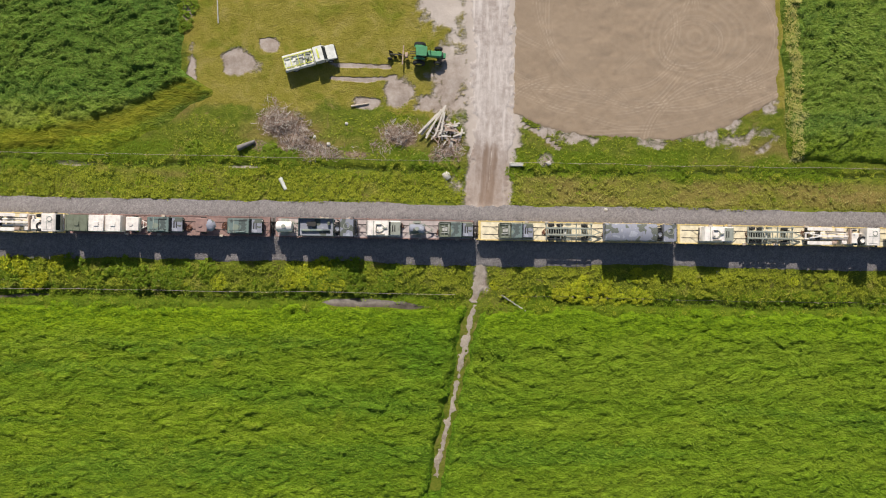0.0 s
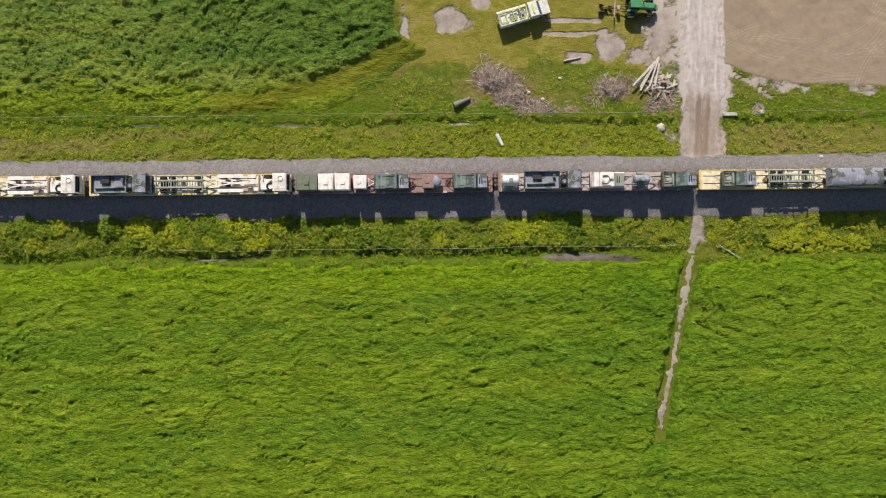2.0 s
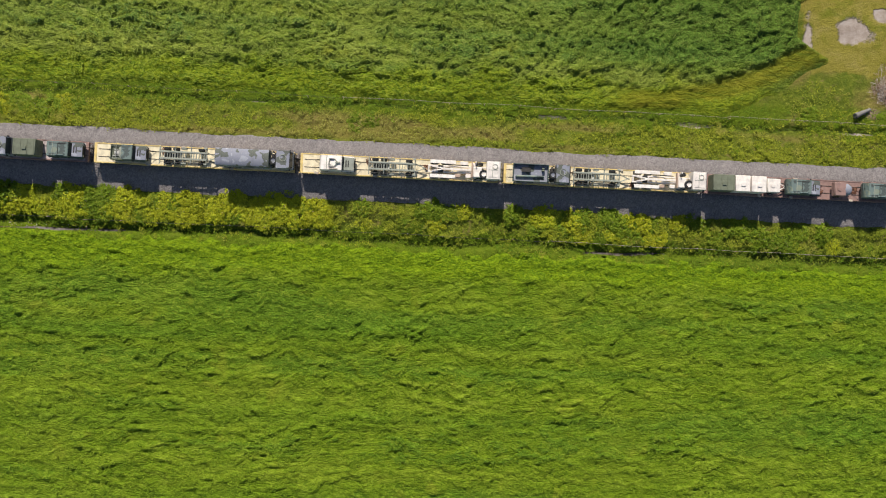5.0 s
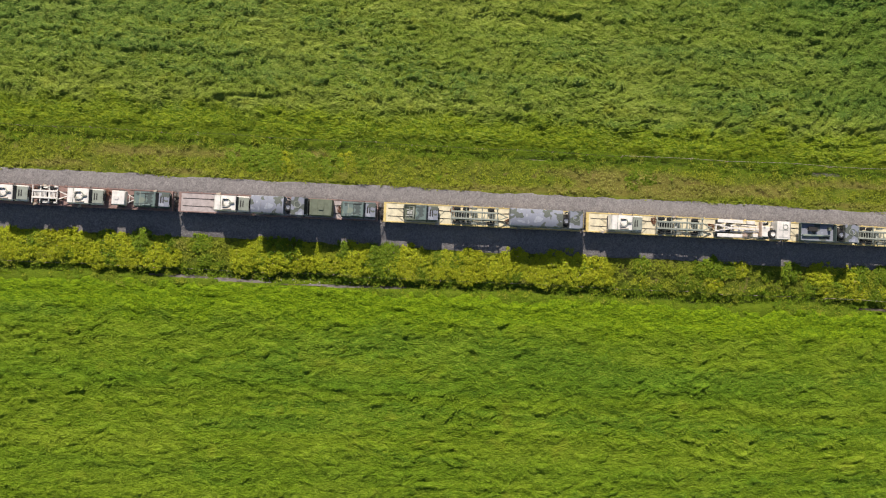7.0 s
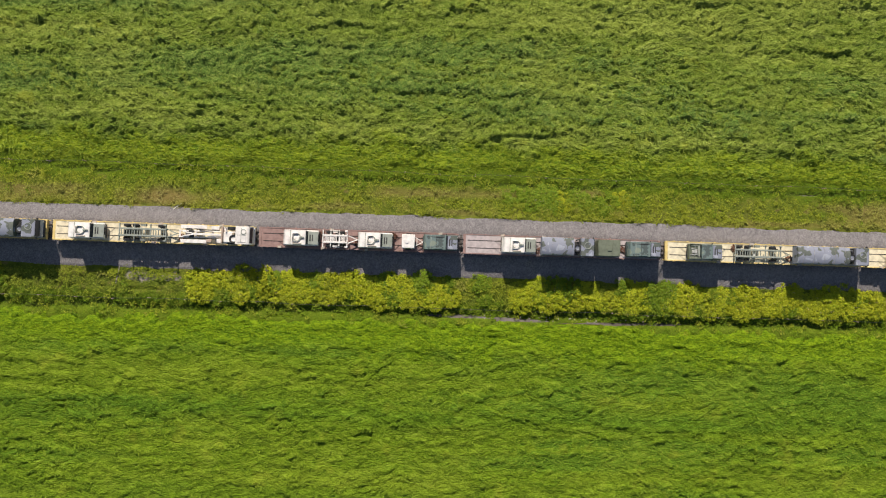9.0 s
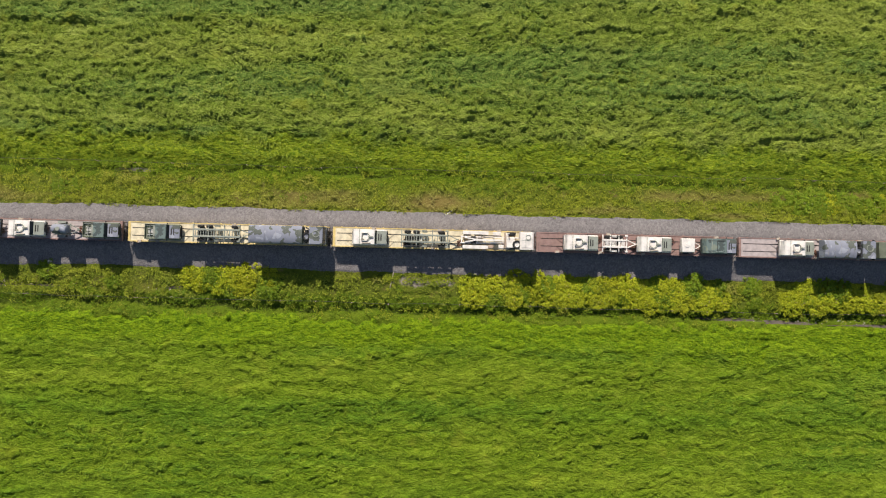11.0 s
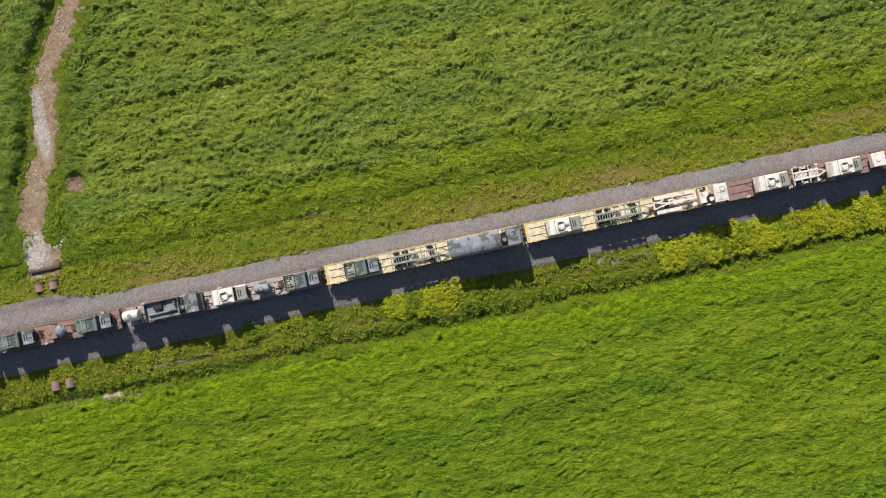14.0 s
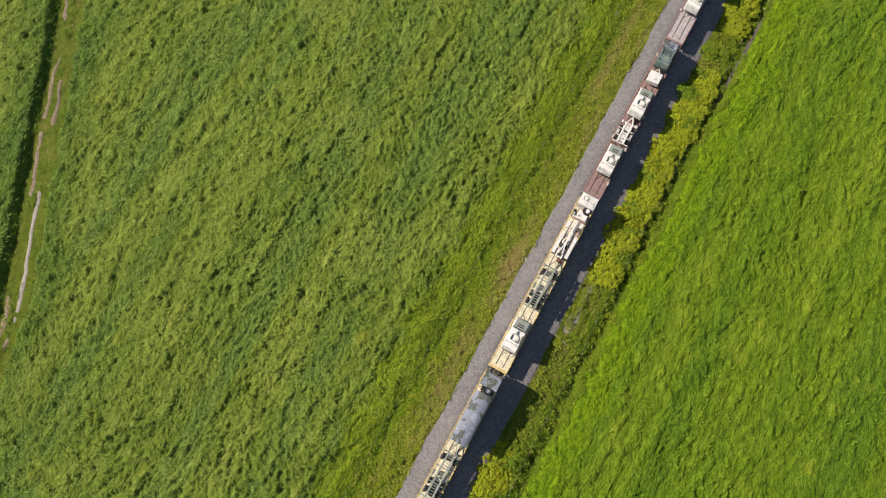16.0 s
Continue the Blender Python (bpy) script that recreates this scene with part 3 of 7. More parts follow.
GROUND_V = np.concatenate([[-2460, -860, -410, -210, -120, -80], np.arange(-62, -14, 2.0), np.arange(-14, 14, 0.25), np.arange(14, 36, 0.4), np.arange(36, 104, 1.0), [120, 160, 260, 460, 900, 2500]])
sheet("ground", spaced(-300, 76, 0.6, 2400), GROUND_V, land, MAT_GROUND, "rough olive-green grassland with bare earth patches and ditches", "ground",
      masks={"yard": yard_mask, "bare": bare_mask, "dust": dust_mask, "ditch": ditch_mask, "ochre": ochre_mask, "lush": lush_mask, "litter": litter_mask})

# crops: sheets of standing grass that sink into the ground along their ragged margins


def swaths(u, v, seed, stretch, wild=0.0):
    """Height of wind-laid grass: low swells, a fine ripple, and short creases that drop steeply away from the sun; wild: tossed into ridges."""
    wu = u + (fbm(u * 0.16, v * 0.16, seed) - 0.5) * 7
    wv = v + (fbm(u * 0.13 + 40, v * 0.13, seed + 3) - 0.5) * 7
    swell = fbm(wu * 0.22 / stretch, wv * 0.34, seed + 6, 3)
    ripple = 1 - np.abs(2 * fbm(wu * 0.85 / stretch, wv * 1.25, seed + 9, 2) - 1)
    nick = 1 - (wv * 1.15 + fbm(wu * 0.70 / stretch, wv * 0.7, seed + 41, 3) * 4.5) % 1.0
    nick = nick ** 1.2 * step(0.42, 0.58, fbm(u * 0.85 / stretch, v * 1.3, seed + 43, 3))
    crease = 1 - (wv * 0.52 + fbm(wu * 0.24 / stretch, wv * 0.3, seed + 20, 3) * 4.0) % 1.0
    crease = crease ** 2.2 * step(0.55, 0.68, fbm(u * 0.42 / stretch, v * 0.8, seed + 23, 3))
    fine = vnoise(u * 2.1, v * 2.4, seed + 12)
    z = 0.30 * swell + 0.24 * ripple + 0.38 * nick + (0.34 - 0.04 * wild) * crease + 0.10 * fine
    if wild:
        a = 0.35 + (fbm(u * 0.05, v * 0.05, seed + 50, 2) - 0.5) * 2.2
        across = -np.sin(a) * u + np.cos(a) * v
        comb = 1 - np.abs(2 * fbm((u * np.cos(a) + v * np.sin(a)) * 0.30, across * 0.62, seed + 52, 3) - 1)
        z = z + wild * (0.40 * comb ** 3 - 0.08)
    return z


TRACKS = [[(6.6, -18.2), (6.9, -19.6), (8.2, -20.9), (11.4, -22.3)], [(8.0, -17.6), (8.7, -19.5), (10.1, -20.6), (13.3, -21.4)], [(8.2, -15.4), (8.9, -16.7), (11.4, -18.7)]]


def deep_mask(u, v):
    """Ranker, darker growth: the corner of the crop by the yard, along the lane and the footpath."""
    jag = (fbm(u * 0.12, v * 0.12, 171, 4) - 0.5) * 16
    m = 0.95 * step(-104, -46, u + jag * 1.5) * (u < -20) * step(14, 19, v + jag * 0.3)
    m = np.maximum(m, 0.65 * step(9, 3.5, along(u, v, LANE)[0] + jag * 0.2) * (v > 9))
    m = np.maximum(m, 0.9 * np.clip(blob(u, v, 0.0, -17.0, 5.0, 5.0, 172) * 1.2, 0, 1))
    m = np.maximum(m, 0.7 * blob(u, v, 11.5, -18.5, 3.2, 3.4, 173))
    m = np.maximum(m, 0.9 * step(2.6, 0.8, along(u, v, FOOTPATH)[0] + jag * 0.08))
    m = np.maximum(m, 0.55 * (u > 50) * (v > 9))
    m = np.maximum(m, 0.34 * step(-34, 2, u + jag) * (v < -9.5))
    for row, wide, share in ((-23.6, 1.5, 0.55), (-35.5, 1.8, 0.35), (-47.0, 1.6, 0.4)):
        drift = (vnoise(u * 0.03, v * 0, 175) - 0.5) * 2.4 + (fbm(u * 0.3, v * 0.3, 176) - 0.5) * 2.0
        m = np.maximum(m, share * np.exp(-((v - row + drift) / wide) ** 2) * (0.5 + 0.8 * vnoise(u * 0.06, v * 0, 177)))
    return np.clip(m, 0, 1) * np.where(np.abs(v) > 9.5, 1.0, 0.0)


def south_mask(u, v):
    edge = -11.5 + (fbm(u * 0.22, v * 0.22, 61) - 0.5) * 2.0 + (fbm(u * 0.9, v * 0.9, 63) - 0.5) * 2.2
    d, s, w = along(u, v, FOOTPATH)
    trail = step(0.45, 2.0, d + (vnoise(u * 0.9, v * 0.9, 62) - 0.5) * 0.7)
    trail = np.maximum(trail, step(-36, -40, v))
    return step(edge + 0.5, edge - 0.5, v) * trail * (1 - np.clip(pool(u, v) * 3, 0, 1))


def south_height(u, v):
    m = south_mask(u, v)
    lush = step(-15.2, -12.5, v)
    wheel_marks = 0.0
    for line in TRACKS:
        wheel_marks = wheel_marks + 0.40 * np.exp(-(along(u, v, line)[0] / 0.20) ** 2)
    return land(u, v) + m * (0.30 + 0.22 * (1 - lush) + swaths(u, v, 70, 1.7) * (1 - 0.25 * lush) * 0.90 + 0.25 * deep_mask(u, v) * vnoise(u * 0.9, v * 0.9, 174) - wheel_marks) - 0.25 * (1 - m)


def lane_side(u, v):
    d, s, w = along(u, v, LANE)
    return d * s, w


def north_mask(u, v):
    jag = (fbm(u * 0.3, v * 0.3, 64) - 0.5) * 2.4
    low = 10.0 + 0.2 * step(-60, -80, u) + 9.0 * step(-54, -28.5, u) ** 2.2
    right = step(-34.2, -36.8, u + jag * 0.5 - 6.0 * step(22.5, 18.0, v))
    d, w = lane_side(u, v)
    wide = 2.6 + 1.5 * step(26, 14, v) - 0.5 * step(50, 60, v)
    lane = step(wide, wide + 1.0, -d + jag * 0.6)
    gap = blob(u, v, -278.9, 20.0, 1.9, 1.5, 52)
    return step(low - 1.1, low + 1.6, v + jag * 0.7) * right * lane * (1 - step(0.02, 0.5, gap))


def west_mask(u, v):
    jag = (fbm(u * 0.3, v * 0.3, 65) - 0.5) * 1.6
    d, w = lane_side(u, v)
    wide = 2.2 - 0.6 * step(50, 60, v)
    return step(9.8, 11.0, v + jag * 0.5) * step(wide - 0.2, wide + 1.6, d + jag * 0.5)


def east_mask(u, v):
    jag = (fbm(u * 0.3, v * 0.3, 66) - 0.5) * 1.6
    return step(51.6, 52.8, u + jag * 0.6 - 0.07 * (22 - v)) * step(10.6, 11.8, v + jag)


SWATH = [(-66, 11.2), (-54, 12.2), (-46, 13.8), (-40, 16.2), (-35, 18.8), (-30, 20.0)]


def swath_mask(u, v, share=0.25):
    """The laid yellow margin that curves round the corner of the crop."""
    d, side, w = along(u, v, SWATH)
    band = step(2.2, 0.5, d + (fbm(u * 0.35, v * 0.35, 88, 3) - 0.5) * 2.2) * step(-66, -56, u)
    below = step(0.0, 0.6, -side) * step(-60, -50, u) * (v < 19)
    return np.clip(np.maximum(band, share * below), 0, 1) * (u < 0)


def crop_height(mask, seed, tall=0.45):
    def height(u, v):
        m = mask(u, v)
        rows = 0.0
        for k, row in enumerate((15.9, 21.3, 29.6, 36.5)):
            off = v - row - (vnoise(u * 0.05, v * 0, 140 + k) - 0.5) * 2.2 - (fbm(u * 0.35, v * 0.2, 144 + k) - 0.5) * 2.0
            rows = rows + 0.24 * step(0.44, 0.66, fbm(u * 0.12, v * 0, 148 + k, 3)) * (step(0.0, 0.15, off) * np.exp(-np.clip(off, 0, 9) / 1.1) - 0.5 * np.exp(-(np.clip(off + 0.4, -9, 9) / 0.5) ** 2))
        inner = 0.46 + 0.54 * step(11.4, 15.4 + 1.5 * step(-68, -58, u) * (u < 0), v + (fbm(u * 0.28, v * 0.28, 87) - 0.5) * 3.6) * np.where((u > -64) & (u < 0), 1 - swath_mask(u, v, 1.0), 1.0) * (1 - 0.9 * step(5.5, 2.0, np.hypot(u + 278.9, v - 20.0)))
        return np.where(m < 0.001, -99.0, land(u, v) + m * (tall + swaths(u, v, seed, 1.5, 1.0) + rows) * inner - 0.25 * (1 - m))
    return height


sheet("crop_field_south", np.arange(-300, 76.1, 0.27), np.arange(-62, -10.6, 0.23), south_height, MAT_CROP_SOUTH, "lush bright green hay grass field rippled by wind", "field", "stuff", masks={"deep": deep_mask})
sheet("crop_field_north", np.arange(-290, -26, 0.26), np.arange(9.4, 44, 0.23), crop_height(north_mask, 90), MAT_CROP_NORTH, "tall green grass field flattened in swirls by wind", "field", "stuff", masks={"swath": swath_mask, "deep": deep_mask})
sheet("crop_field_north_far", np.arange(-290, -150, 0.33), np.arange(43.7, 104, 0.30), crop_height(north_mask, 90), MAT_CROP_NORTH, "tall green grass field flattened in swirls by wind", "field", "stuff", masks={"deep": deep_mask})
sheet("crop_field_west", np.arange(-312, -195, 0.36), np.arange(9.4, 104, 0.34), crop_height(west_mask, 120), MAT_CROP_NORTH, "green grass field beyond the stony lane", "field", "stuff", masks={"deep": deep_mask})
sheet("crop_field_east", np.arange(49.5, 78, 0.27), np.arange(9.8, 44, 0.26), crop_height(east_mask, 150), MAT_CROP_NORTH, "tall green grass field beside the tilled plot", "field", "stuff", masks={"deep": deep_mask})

# the same fields beyond, in coarser sheets


def beyond(keep, tall):
    def height(u, v):
        return np.where(keep(u, v), land(u, v) + tall + 0.5 * fbm(u * 0.12, v * 0.2, 99), -99.0)
    return height


sheet("crop_field_south_beyond", np.arange(-700, 480, 6.0), np.arange(-400, -11, 4.0), beyond(lambda u, v: (v < -59) | (((u < -298) | (u > 74)) & (v < -13)), 0.65), MAT_CROP_SOUTH, "lush green hay grass field stretching away", "field", "stuff")
sheet("crop_field_north_beyond", np.arange(-700, -32, 4.0), np.arange(12, 420, 4.0), beyond(lambda u, v: ((v > 42) & (u > -155) & (u < -34)) | ((v > 101) & (u < -145) & (north_mask(u, v) + west_mask(u, v) > 0.9)) | (u < -309), 0.55), MAT_CROP_NORTH, "tall green grass field stretching away", "field", "stuff", masks={"deep": deep_mask})
sheet("crop_field_east_beyond", np.arange(52, 480, 4.0), np.arange(12, 420, 4.0), beyond(lambda u, v: ((v > 42) & (u > 54)) | (u > 76), 0.55), MAT_CROP_NORTH, "tall green grass field stretching away", "field", "stuff", masks={"deep": deep_mask})

# ---- track bed, roads ----


def over(mask_fn, lift, drop=0.2, relief=None):
    def height(u, v):
        m = mask_fn(u, v)
        z = land(u, v) + lift * m - drop * (1 - m)
        if relief is not None:
            z = z + relief(u, v) * m
        return np.where(m < 0.001, -99.0, z)
    return height


def ballast_mask(u, v):
    jag = (fbm(u * 0.45, v * 0.8, 71, 3) - 0.5) * 0.9 + (vnoise(u * 0.1, v * 0, 72) - 0.5) * 0.7
    low = -4.9 + 0.5 * (vnoise(u * 0.07, v * 0, 73) - 0.5)
    top = 3.55 + 1.6 * step(-277.0, -286.0, u + (fbm(u * 0.5, v * 0.5, 68) - 0.5) * 5)
    return step(top + 0.7, top, v + jag * 0.5) * step(low - 0.45, low + 0.35, v + jag * 0.6)


sheet("track_bed", np.arange(-320, 110, 0.3), np.arange(-8.0, 5.4, 0.22), over(ballast_mask, 0.06, 0.25, lambda u, v: (vnoise(u * 3, v * 3, 74) - 0.5) * 0.06), MAT_BALLAST, "grey crushed stone ballast bed of the railway", "track bed")


def road_mask(u, v):
    d, s, w = along(u, v, ROAD)
    jag = (fbm(u * 0.5, v * 0.5, 75, 4) - 0.5) * 2.0
    fray = (fbm(u * 2.6, v * 2.2, 89, 2) - 0.5) * 1.3
    return step(3.6, 2.2, d + jag + fray) * step(2.2, 4.4, v + jag + fray)


def ruts(u, v):
    d, s, w = along(u, v, ROAD)
    side = d * s
    return -0.06 * (np.exp(-((side - 0.75) / 0.22) ** 2) + np.exp(-((side + 0.75) / 0.22) ** 2)) - 0.10 * np.exp(-((side - 0.1) / 0.25) ** 2) * step(15, 11, v) * step(4, 6, v)


def mud_mask(u, v):
    """Wet brown mud in the ruts near the railway."""
    d, s, w = along(u, v, ROAD)
    side = d * s + (fbm(u * 0.5, v * 0.25, 84) - 0.5) * 0.8
    low = step(15.5, 10.0, v + (fbm(u * 0.6, v * 0.3, 85) - 0.5) * 7)
    lines = np.exp(-((side - 0.85) / 0.28) ** 2) + np.exp(-((side + 0.55) / 0.28) ** 2) + 0.8 * np.exp(-((side - 0.1) / 0.2) ** 2)
    return np.clip(low * (0.62 + 0.9 * lines) + 0.14 * lines, 0, 1) * step(2.0, 4.5, v)


sheet("dirt_road", np.arange(3.5, 14.5, 0.2), np.arange(1.3, 62, 0.22), over(road_mask, 0.09, 0.2, ruts), MAT_ROAD, "pale dusty gravel farm road with wheel ruts", "road", masks={"mark": mud_mask})


def plot_mask(u, v):
    jag = (fbm(u * 0.35, v * 0.35, 76, 4) - 0.5) * 2.6 + (fbm(u * 1.6, v * 1.6, 81, 3) - 0.5) * 1.6
    low = 13.7 + 0.0115 * (u - 29) ** 2 * step(29, 12, u) + 0.0125 * (u - 29) ** 2 * step(29, 50, u)
    right = 51.0 - 0.02 * np.clip(v - 24, -30, 30) - 0.10 * np.clip(21.5 - v, 0, 9) ** 2
    return step(low - 0.25, low + 0.45, v + jag * 0.4) * step(12.0, 12.8, u + jag * 0.3) * step(right + 0.4, right - 0.6, u + jag * 0.4)


def arcs(u, v):
    """Curved harrow and tyre marks, about -1 to 1."""
    z = 0.0
    for cu, cv, r in ((39, 28, 5.0), (41, 29, 9.5), (24, 31, 13.0), (25, 31, 15.5), (24.5, 29, 11.0), (34, 33, 16.5), (35, 34, 18.4), (16, 40, 21.5), (46, 36, 17.0), (47, 38, 20.5), (31, 46, 27.5), (31, 46, 30.5), (20, 13, 12.0), (44, 12, 12.5)):
        d = np.abs(np.hypot(u - cu, (v - cv) * 1.15) - r - (vnoise(u * 0.12, v * 0.12, int(r * 10)) - 0.5) * 3.2)
        w = step(0.42, 0.62, vnoise(u * 0.14 + r, v * 0.14, int(r * 7)))
        z = z - w * np.exp(-(d / 0.7) ** 2) * np.cos(d * 2 * math.pi / 0.46)
    rim = v - 13.7 - 0.012 * (u - 29) ** 2
    for k, off in enumerate((0.9, 2.1, 3.6, 5.4)):
        d = np.abs(rim - off - (vnoise(u * 0.1, v * 0, 180 + k) - 0.5) * 1.6)
        z = z - 0.9 * step(0.35, 0.55, vnoise(u * 0.11 + k, v * 0, 190 + k)) * np.exp(-(d / 0.7) ** 2) * np.cos(d * 2 * math.pi / 0.46)
    d = np.hypot(u - 38.9, (v - 28.8) * 1.1) + (vnoise(u * 0.3, v * 0.3, 86) - 0.5) * 1.2
    return z + 0.35 * np.cos(d * 2 * math.pi / 1.1) * step(9.5, 6.5, d)


def harrow(u, v):
    rim = np.exp(-((plot_mask(u, v) - 0.5) / 0.3) ** 2)
    return 0.012 * arcs(u, v) + 0.05 * rim + 0.02 * (fbm(u * 1.5, v * 1.2, 78) - 0.5) + 0.012 * (vnoise(u * 4, v * 4, 77) - 0.5)


sheet("tilled_plot", np.arange(11.4, 53.5, 0.17), np.arange(12.6, 44, 0.17), over(plot_mask, 0.05, 0.12, harrow), MAT_MUD, "bare brown tilled plot with curved harrow marks", "soil", masks={"mark": lambda u, v: np.clip(0.60 * arcs(u, v), 0, 1)})


def lane_mask(u, v):
    d, s, w = along(u, v, LANE)
    jag = (fbm(u * 0.7, v * 0.7, 80, 4) - 0.5) * 3.0 + (fbm(u * 2.4, v * 2.4, 99, 2) - 0.5) * 1.6
    upper = step(44, 52, v)
    wide = 1.9 + 0.5 * step(26, 14, v)
    low = step(wide + 0.7, wide - 0.7, d + jag) * (1 - upper)
    side = d * s + (fbm(u * 0.25, v * 0.25, 98) - 0.5) * 0.9
    tracks = np.maximum(step(0.55, 0.2, np.abs(side + 0.75)) * step(0.36, 0.50, fbm(u * 0.3, v * 0.3, 96)), 0.9 * step(0.6, 0.3, np.abs(side - 0.65)) * step(0.35, 0.5, fbm(u * 0.15, v * 0.15, 97)))
    return np.maximum(low, tracks * upper) * step(6.6, 8.2, v)


def stone_mask(u, v):
    """Pale broken stone on the lane, and pale wet clay in its far track."""
    m = np.maximum(blob(u, v, -281.9, 29.6, 0.9, 4.8, 101), blob(u, v, -286.0, 11.6, 2.0, 2.6, 102))
    m = np.maximum(m, 0.7 * blob(u, v, -283.0, 13.2, 2.2, 1.0, 103))
    d, s, w = along(u, v, LANE)
    clay = step(0.9, 0.3, np.abs(d * s + 0.75)) * step(-249, -245, u) * step(-226, -230, u)
    return np.clip(np.maximum(m * (0.5 + 0.8 * vnoise(u * 2.2, v * 2.2, 104)), 0.55 * clay * (v > 50)), 0, 1)


sheet("stony_lane", np.arange(-292, -195, 0.26), np.arange(6, 95, 0.26), over(lane_mask, 0.05, 0.2, lambda u, v: (vnoise(u * 1.5, v * 1.5, 82) - 0.5) * 0.08), MAT_LANE, "stony brown earth lane between the fields", "path", masks={"mark": stone_mask})


def footpath_mask(u, v):
    d, s, w = along(u, v, FOOTPATH)
    jag = (fbm(u * 1.1, v * 1.1, 83, 4) - 0.5) * 1.5
    wide = 0.55 - 0.2 * w
    return step(wide + 0.25, wide - 0.2, d + jag) * step(-37.5, -35, v + jag * 3)


sheet("footpath", np.arange(-1, 11, 0.14), np.arange(-41, -3.6, 0.16), over(footpath_mask, 0.04, 0.2), MAT_PATH, "narrow trodden earth footpath through the grass", "path")
for k, (a, b, c, w) in enumerate(POOLS):
    sheet("ditch_water", np.arange(a, b, 0.3), np.arange(c - 1.5, c + 1.5, 0.15), lambda u, v: np.where(pool(u, v) > 0.12, land(u, v) + 0.35 * pool(u, v) - 0.16, -99.0), MAT_WATER, "still grey-brown water standing in the ditch", "water")

# ---- solids ----


class Solid:
    """Collects boxes, cylinders and strips into one mesh."""

    def __init__(self):
        self.v, self.f = [], []

    def box(self, x0, x1, y0, y1, z0, z1, c=0.03):
        lo, hi = (x0, y0, z0), (x1, y1, z1)
        c = min(c, (x1 - x0) * 0.4, (y1 - y0) * 0.4, (z1 - z0) * 0.4)
        base, at = len(self.v), {}
        for sx in (0, 1):
            for sy in (0, 1):
                for sz in (0, 1):
                    s = (sx, sy, sz)
                    for a in range(3):
                        p = [hi[k] if s[k] else lo[k] for k in range(3)]
                        for k in range(3):
                            if k != a:
                                p[k] += -c if s[k] else c
                        at[(s, a)] = len(self.v)
                        self.v.append(tuple(p))
        for a in range(3):
            b, d = (a + 1) % 3, (a + 2) % 3
            for s in (0, 1):
                ring = []
                for sb, sd in ((0, 0), (1, 0), (1, 1), (0, 1)):
                    k = [0, 0, 0]
                    k[a], k[b], k[d] = s, sb, sd
                    ring.append(at[(tuple(k), a)])
                self.f.append(ring)
            for sb in (0, 1):
                for sd in (0, 1):
                    k0, k1 = [0, 0, 0], [0, 0, 0]
                    k0[b], k0[d], k1[b], k1[d] = sb, sd, sb, sd
                    k1[a] = 1
                    self.f.append([at[(tuple(k0), b)], at[(tuple(k1), b)], at[(tuple(k1), d)], at[(tuple(k0), d)]])
        for sx in (0, 1):
            for sy in (0, 1):
                for sz in (0, 1):
                    self.f.append([at[((sx, sy, sz), a)] for a in range(3)])
        return self

    def rod(self, p, q, r, n=10, r2=None):
        """A cylinder or cone from p to q."""
        p, q = Vector(p), Vector(q)
        w = (q - p).normalized()
        a = w.orthogonal().normalized()
        b = w.cross(a)
        base = len(self.v)
        for end, rad in ((p, r), (q, r if r2 is None else r2)):
            for k in range(n):
                t = 2 * math.pi * k / n
                self.v.append(tuple(end + rad * (math.cos(t) * a + math.sin(t) * b)))
        self.f += [[base + k, base + (k + 1) % n, base + n + (k + 1) % n, base + n + k] for k in range(n)]
        self.f += [[base + k for k in range(n)], [base + n + k for k in range(n)]]
        return self

    def lathe(self, centre, axis, profile, n=18):
        """Turns a closed profile of (radius, along) round an axis through centre."""
        axis = Vector(axis).normalized()
        a = axis.orthogonal().normalized()
        b = axis.cross(a)
        base, m = len(self.v), len(profile)
        for k in range(n):
            t = 2 * math.pi * k / n
            for r, h in profile:
                self.v.append(tuple(Vector(centre) + axis * h + r * (math.cos(t) * a + math.sin(t) * b)))
        for k in range(n):
            for j in range(m):
                self.f.append([base + k * m + j, base + k * m + (j + 1) % m, base + ((k + 1) % n) * m + (j + 1) % m, base + ((k + 1) % n) * m + j])
        return self

    def prism(self, outline, y0, y1):
        """An outline in x, z drawn across y."""
        base, n = len(self.v), len(outline)
        self.v += [(x, y0, z) for x, z in outline] + [(x, y1, z) for x, z in outline]
        self.f += [[base + k, base + (k + 1) % n, base + n + (k + 1) % n, base + n + k] for k in range(n)]
        self.f += [[base + k for k in range(n)], [base + n + k for k in range(n)]]
        return self

    def bar(self, p, q, w, h):
        """A squared beam from p to q."""
        p, q = Vector(p), Vector(q)
        d = (q - p).normalized()
        side = d.cross(Vector((0, 0, 1)))
        side = (side if side.length > 0.01 else Vector((1, 0, 0))).normalized() * w / 2
        up = side.cross(d).normalized() * h / 2
        base = len(self.v)
        for e in (p, q):
            for s, t in ((-1, -1), (1, -1), (1, 1), (-1, 1)):
                self.v.append(tuple(e + side * s + up * t))
        self.f += [[base + k, base + (k + 1) % 4, base + 4 + (k + 1) % 4, base + 4 + k] for k in range(4)]
        self.f += [[base, base + 1, base + 2, base + 3], [base + 4, base + 5, base + 6, base + 7]]
        return self

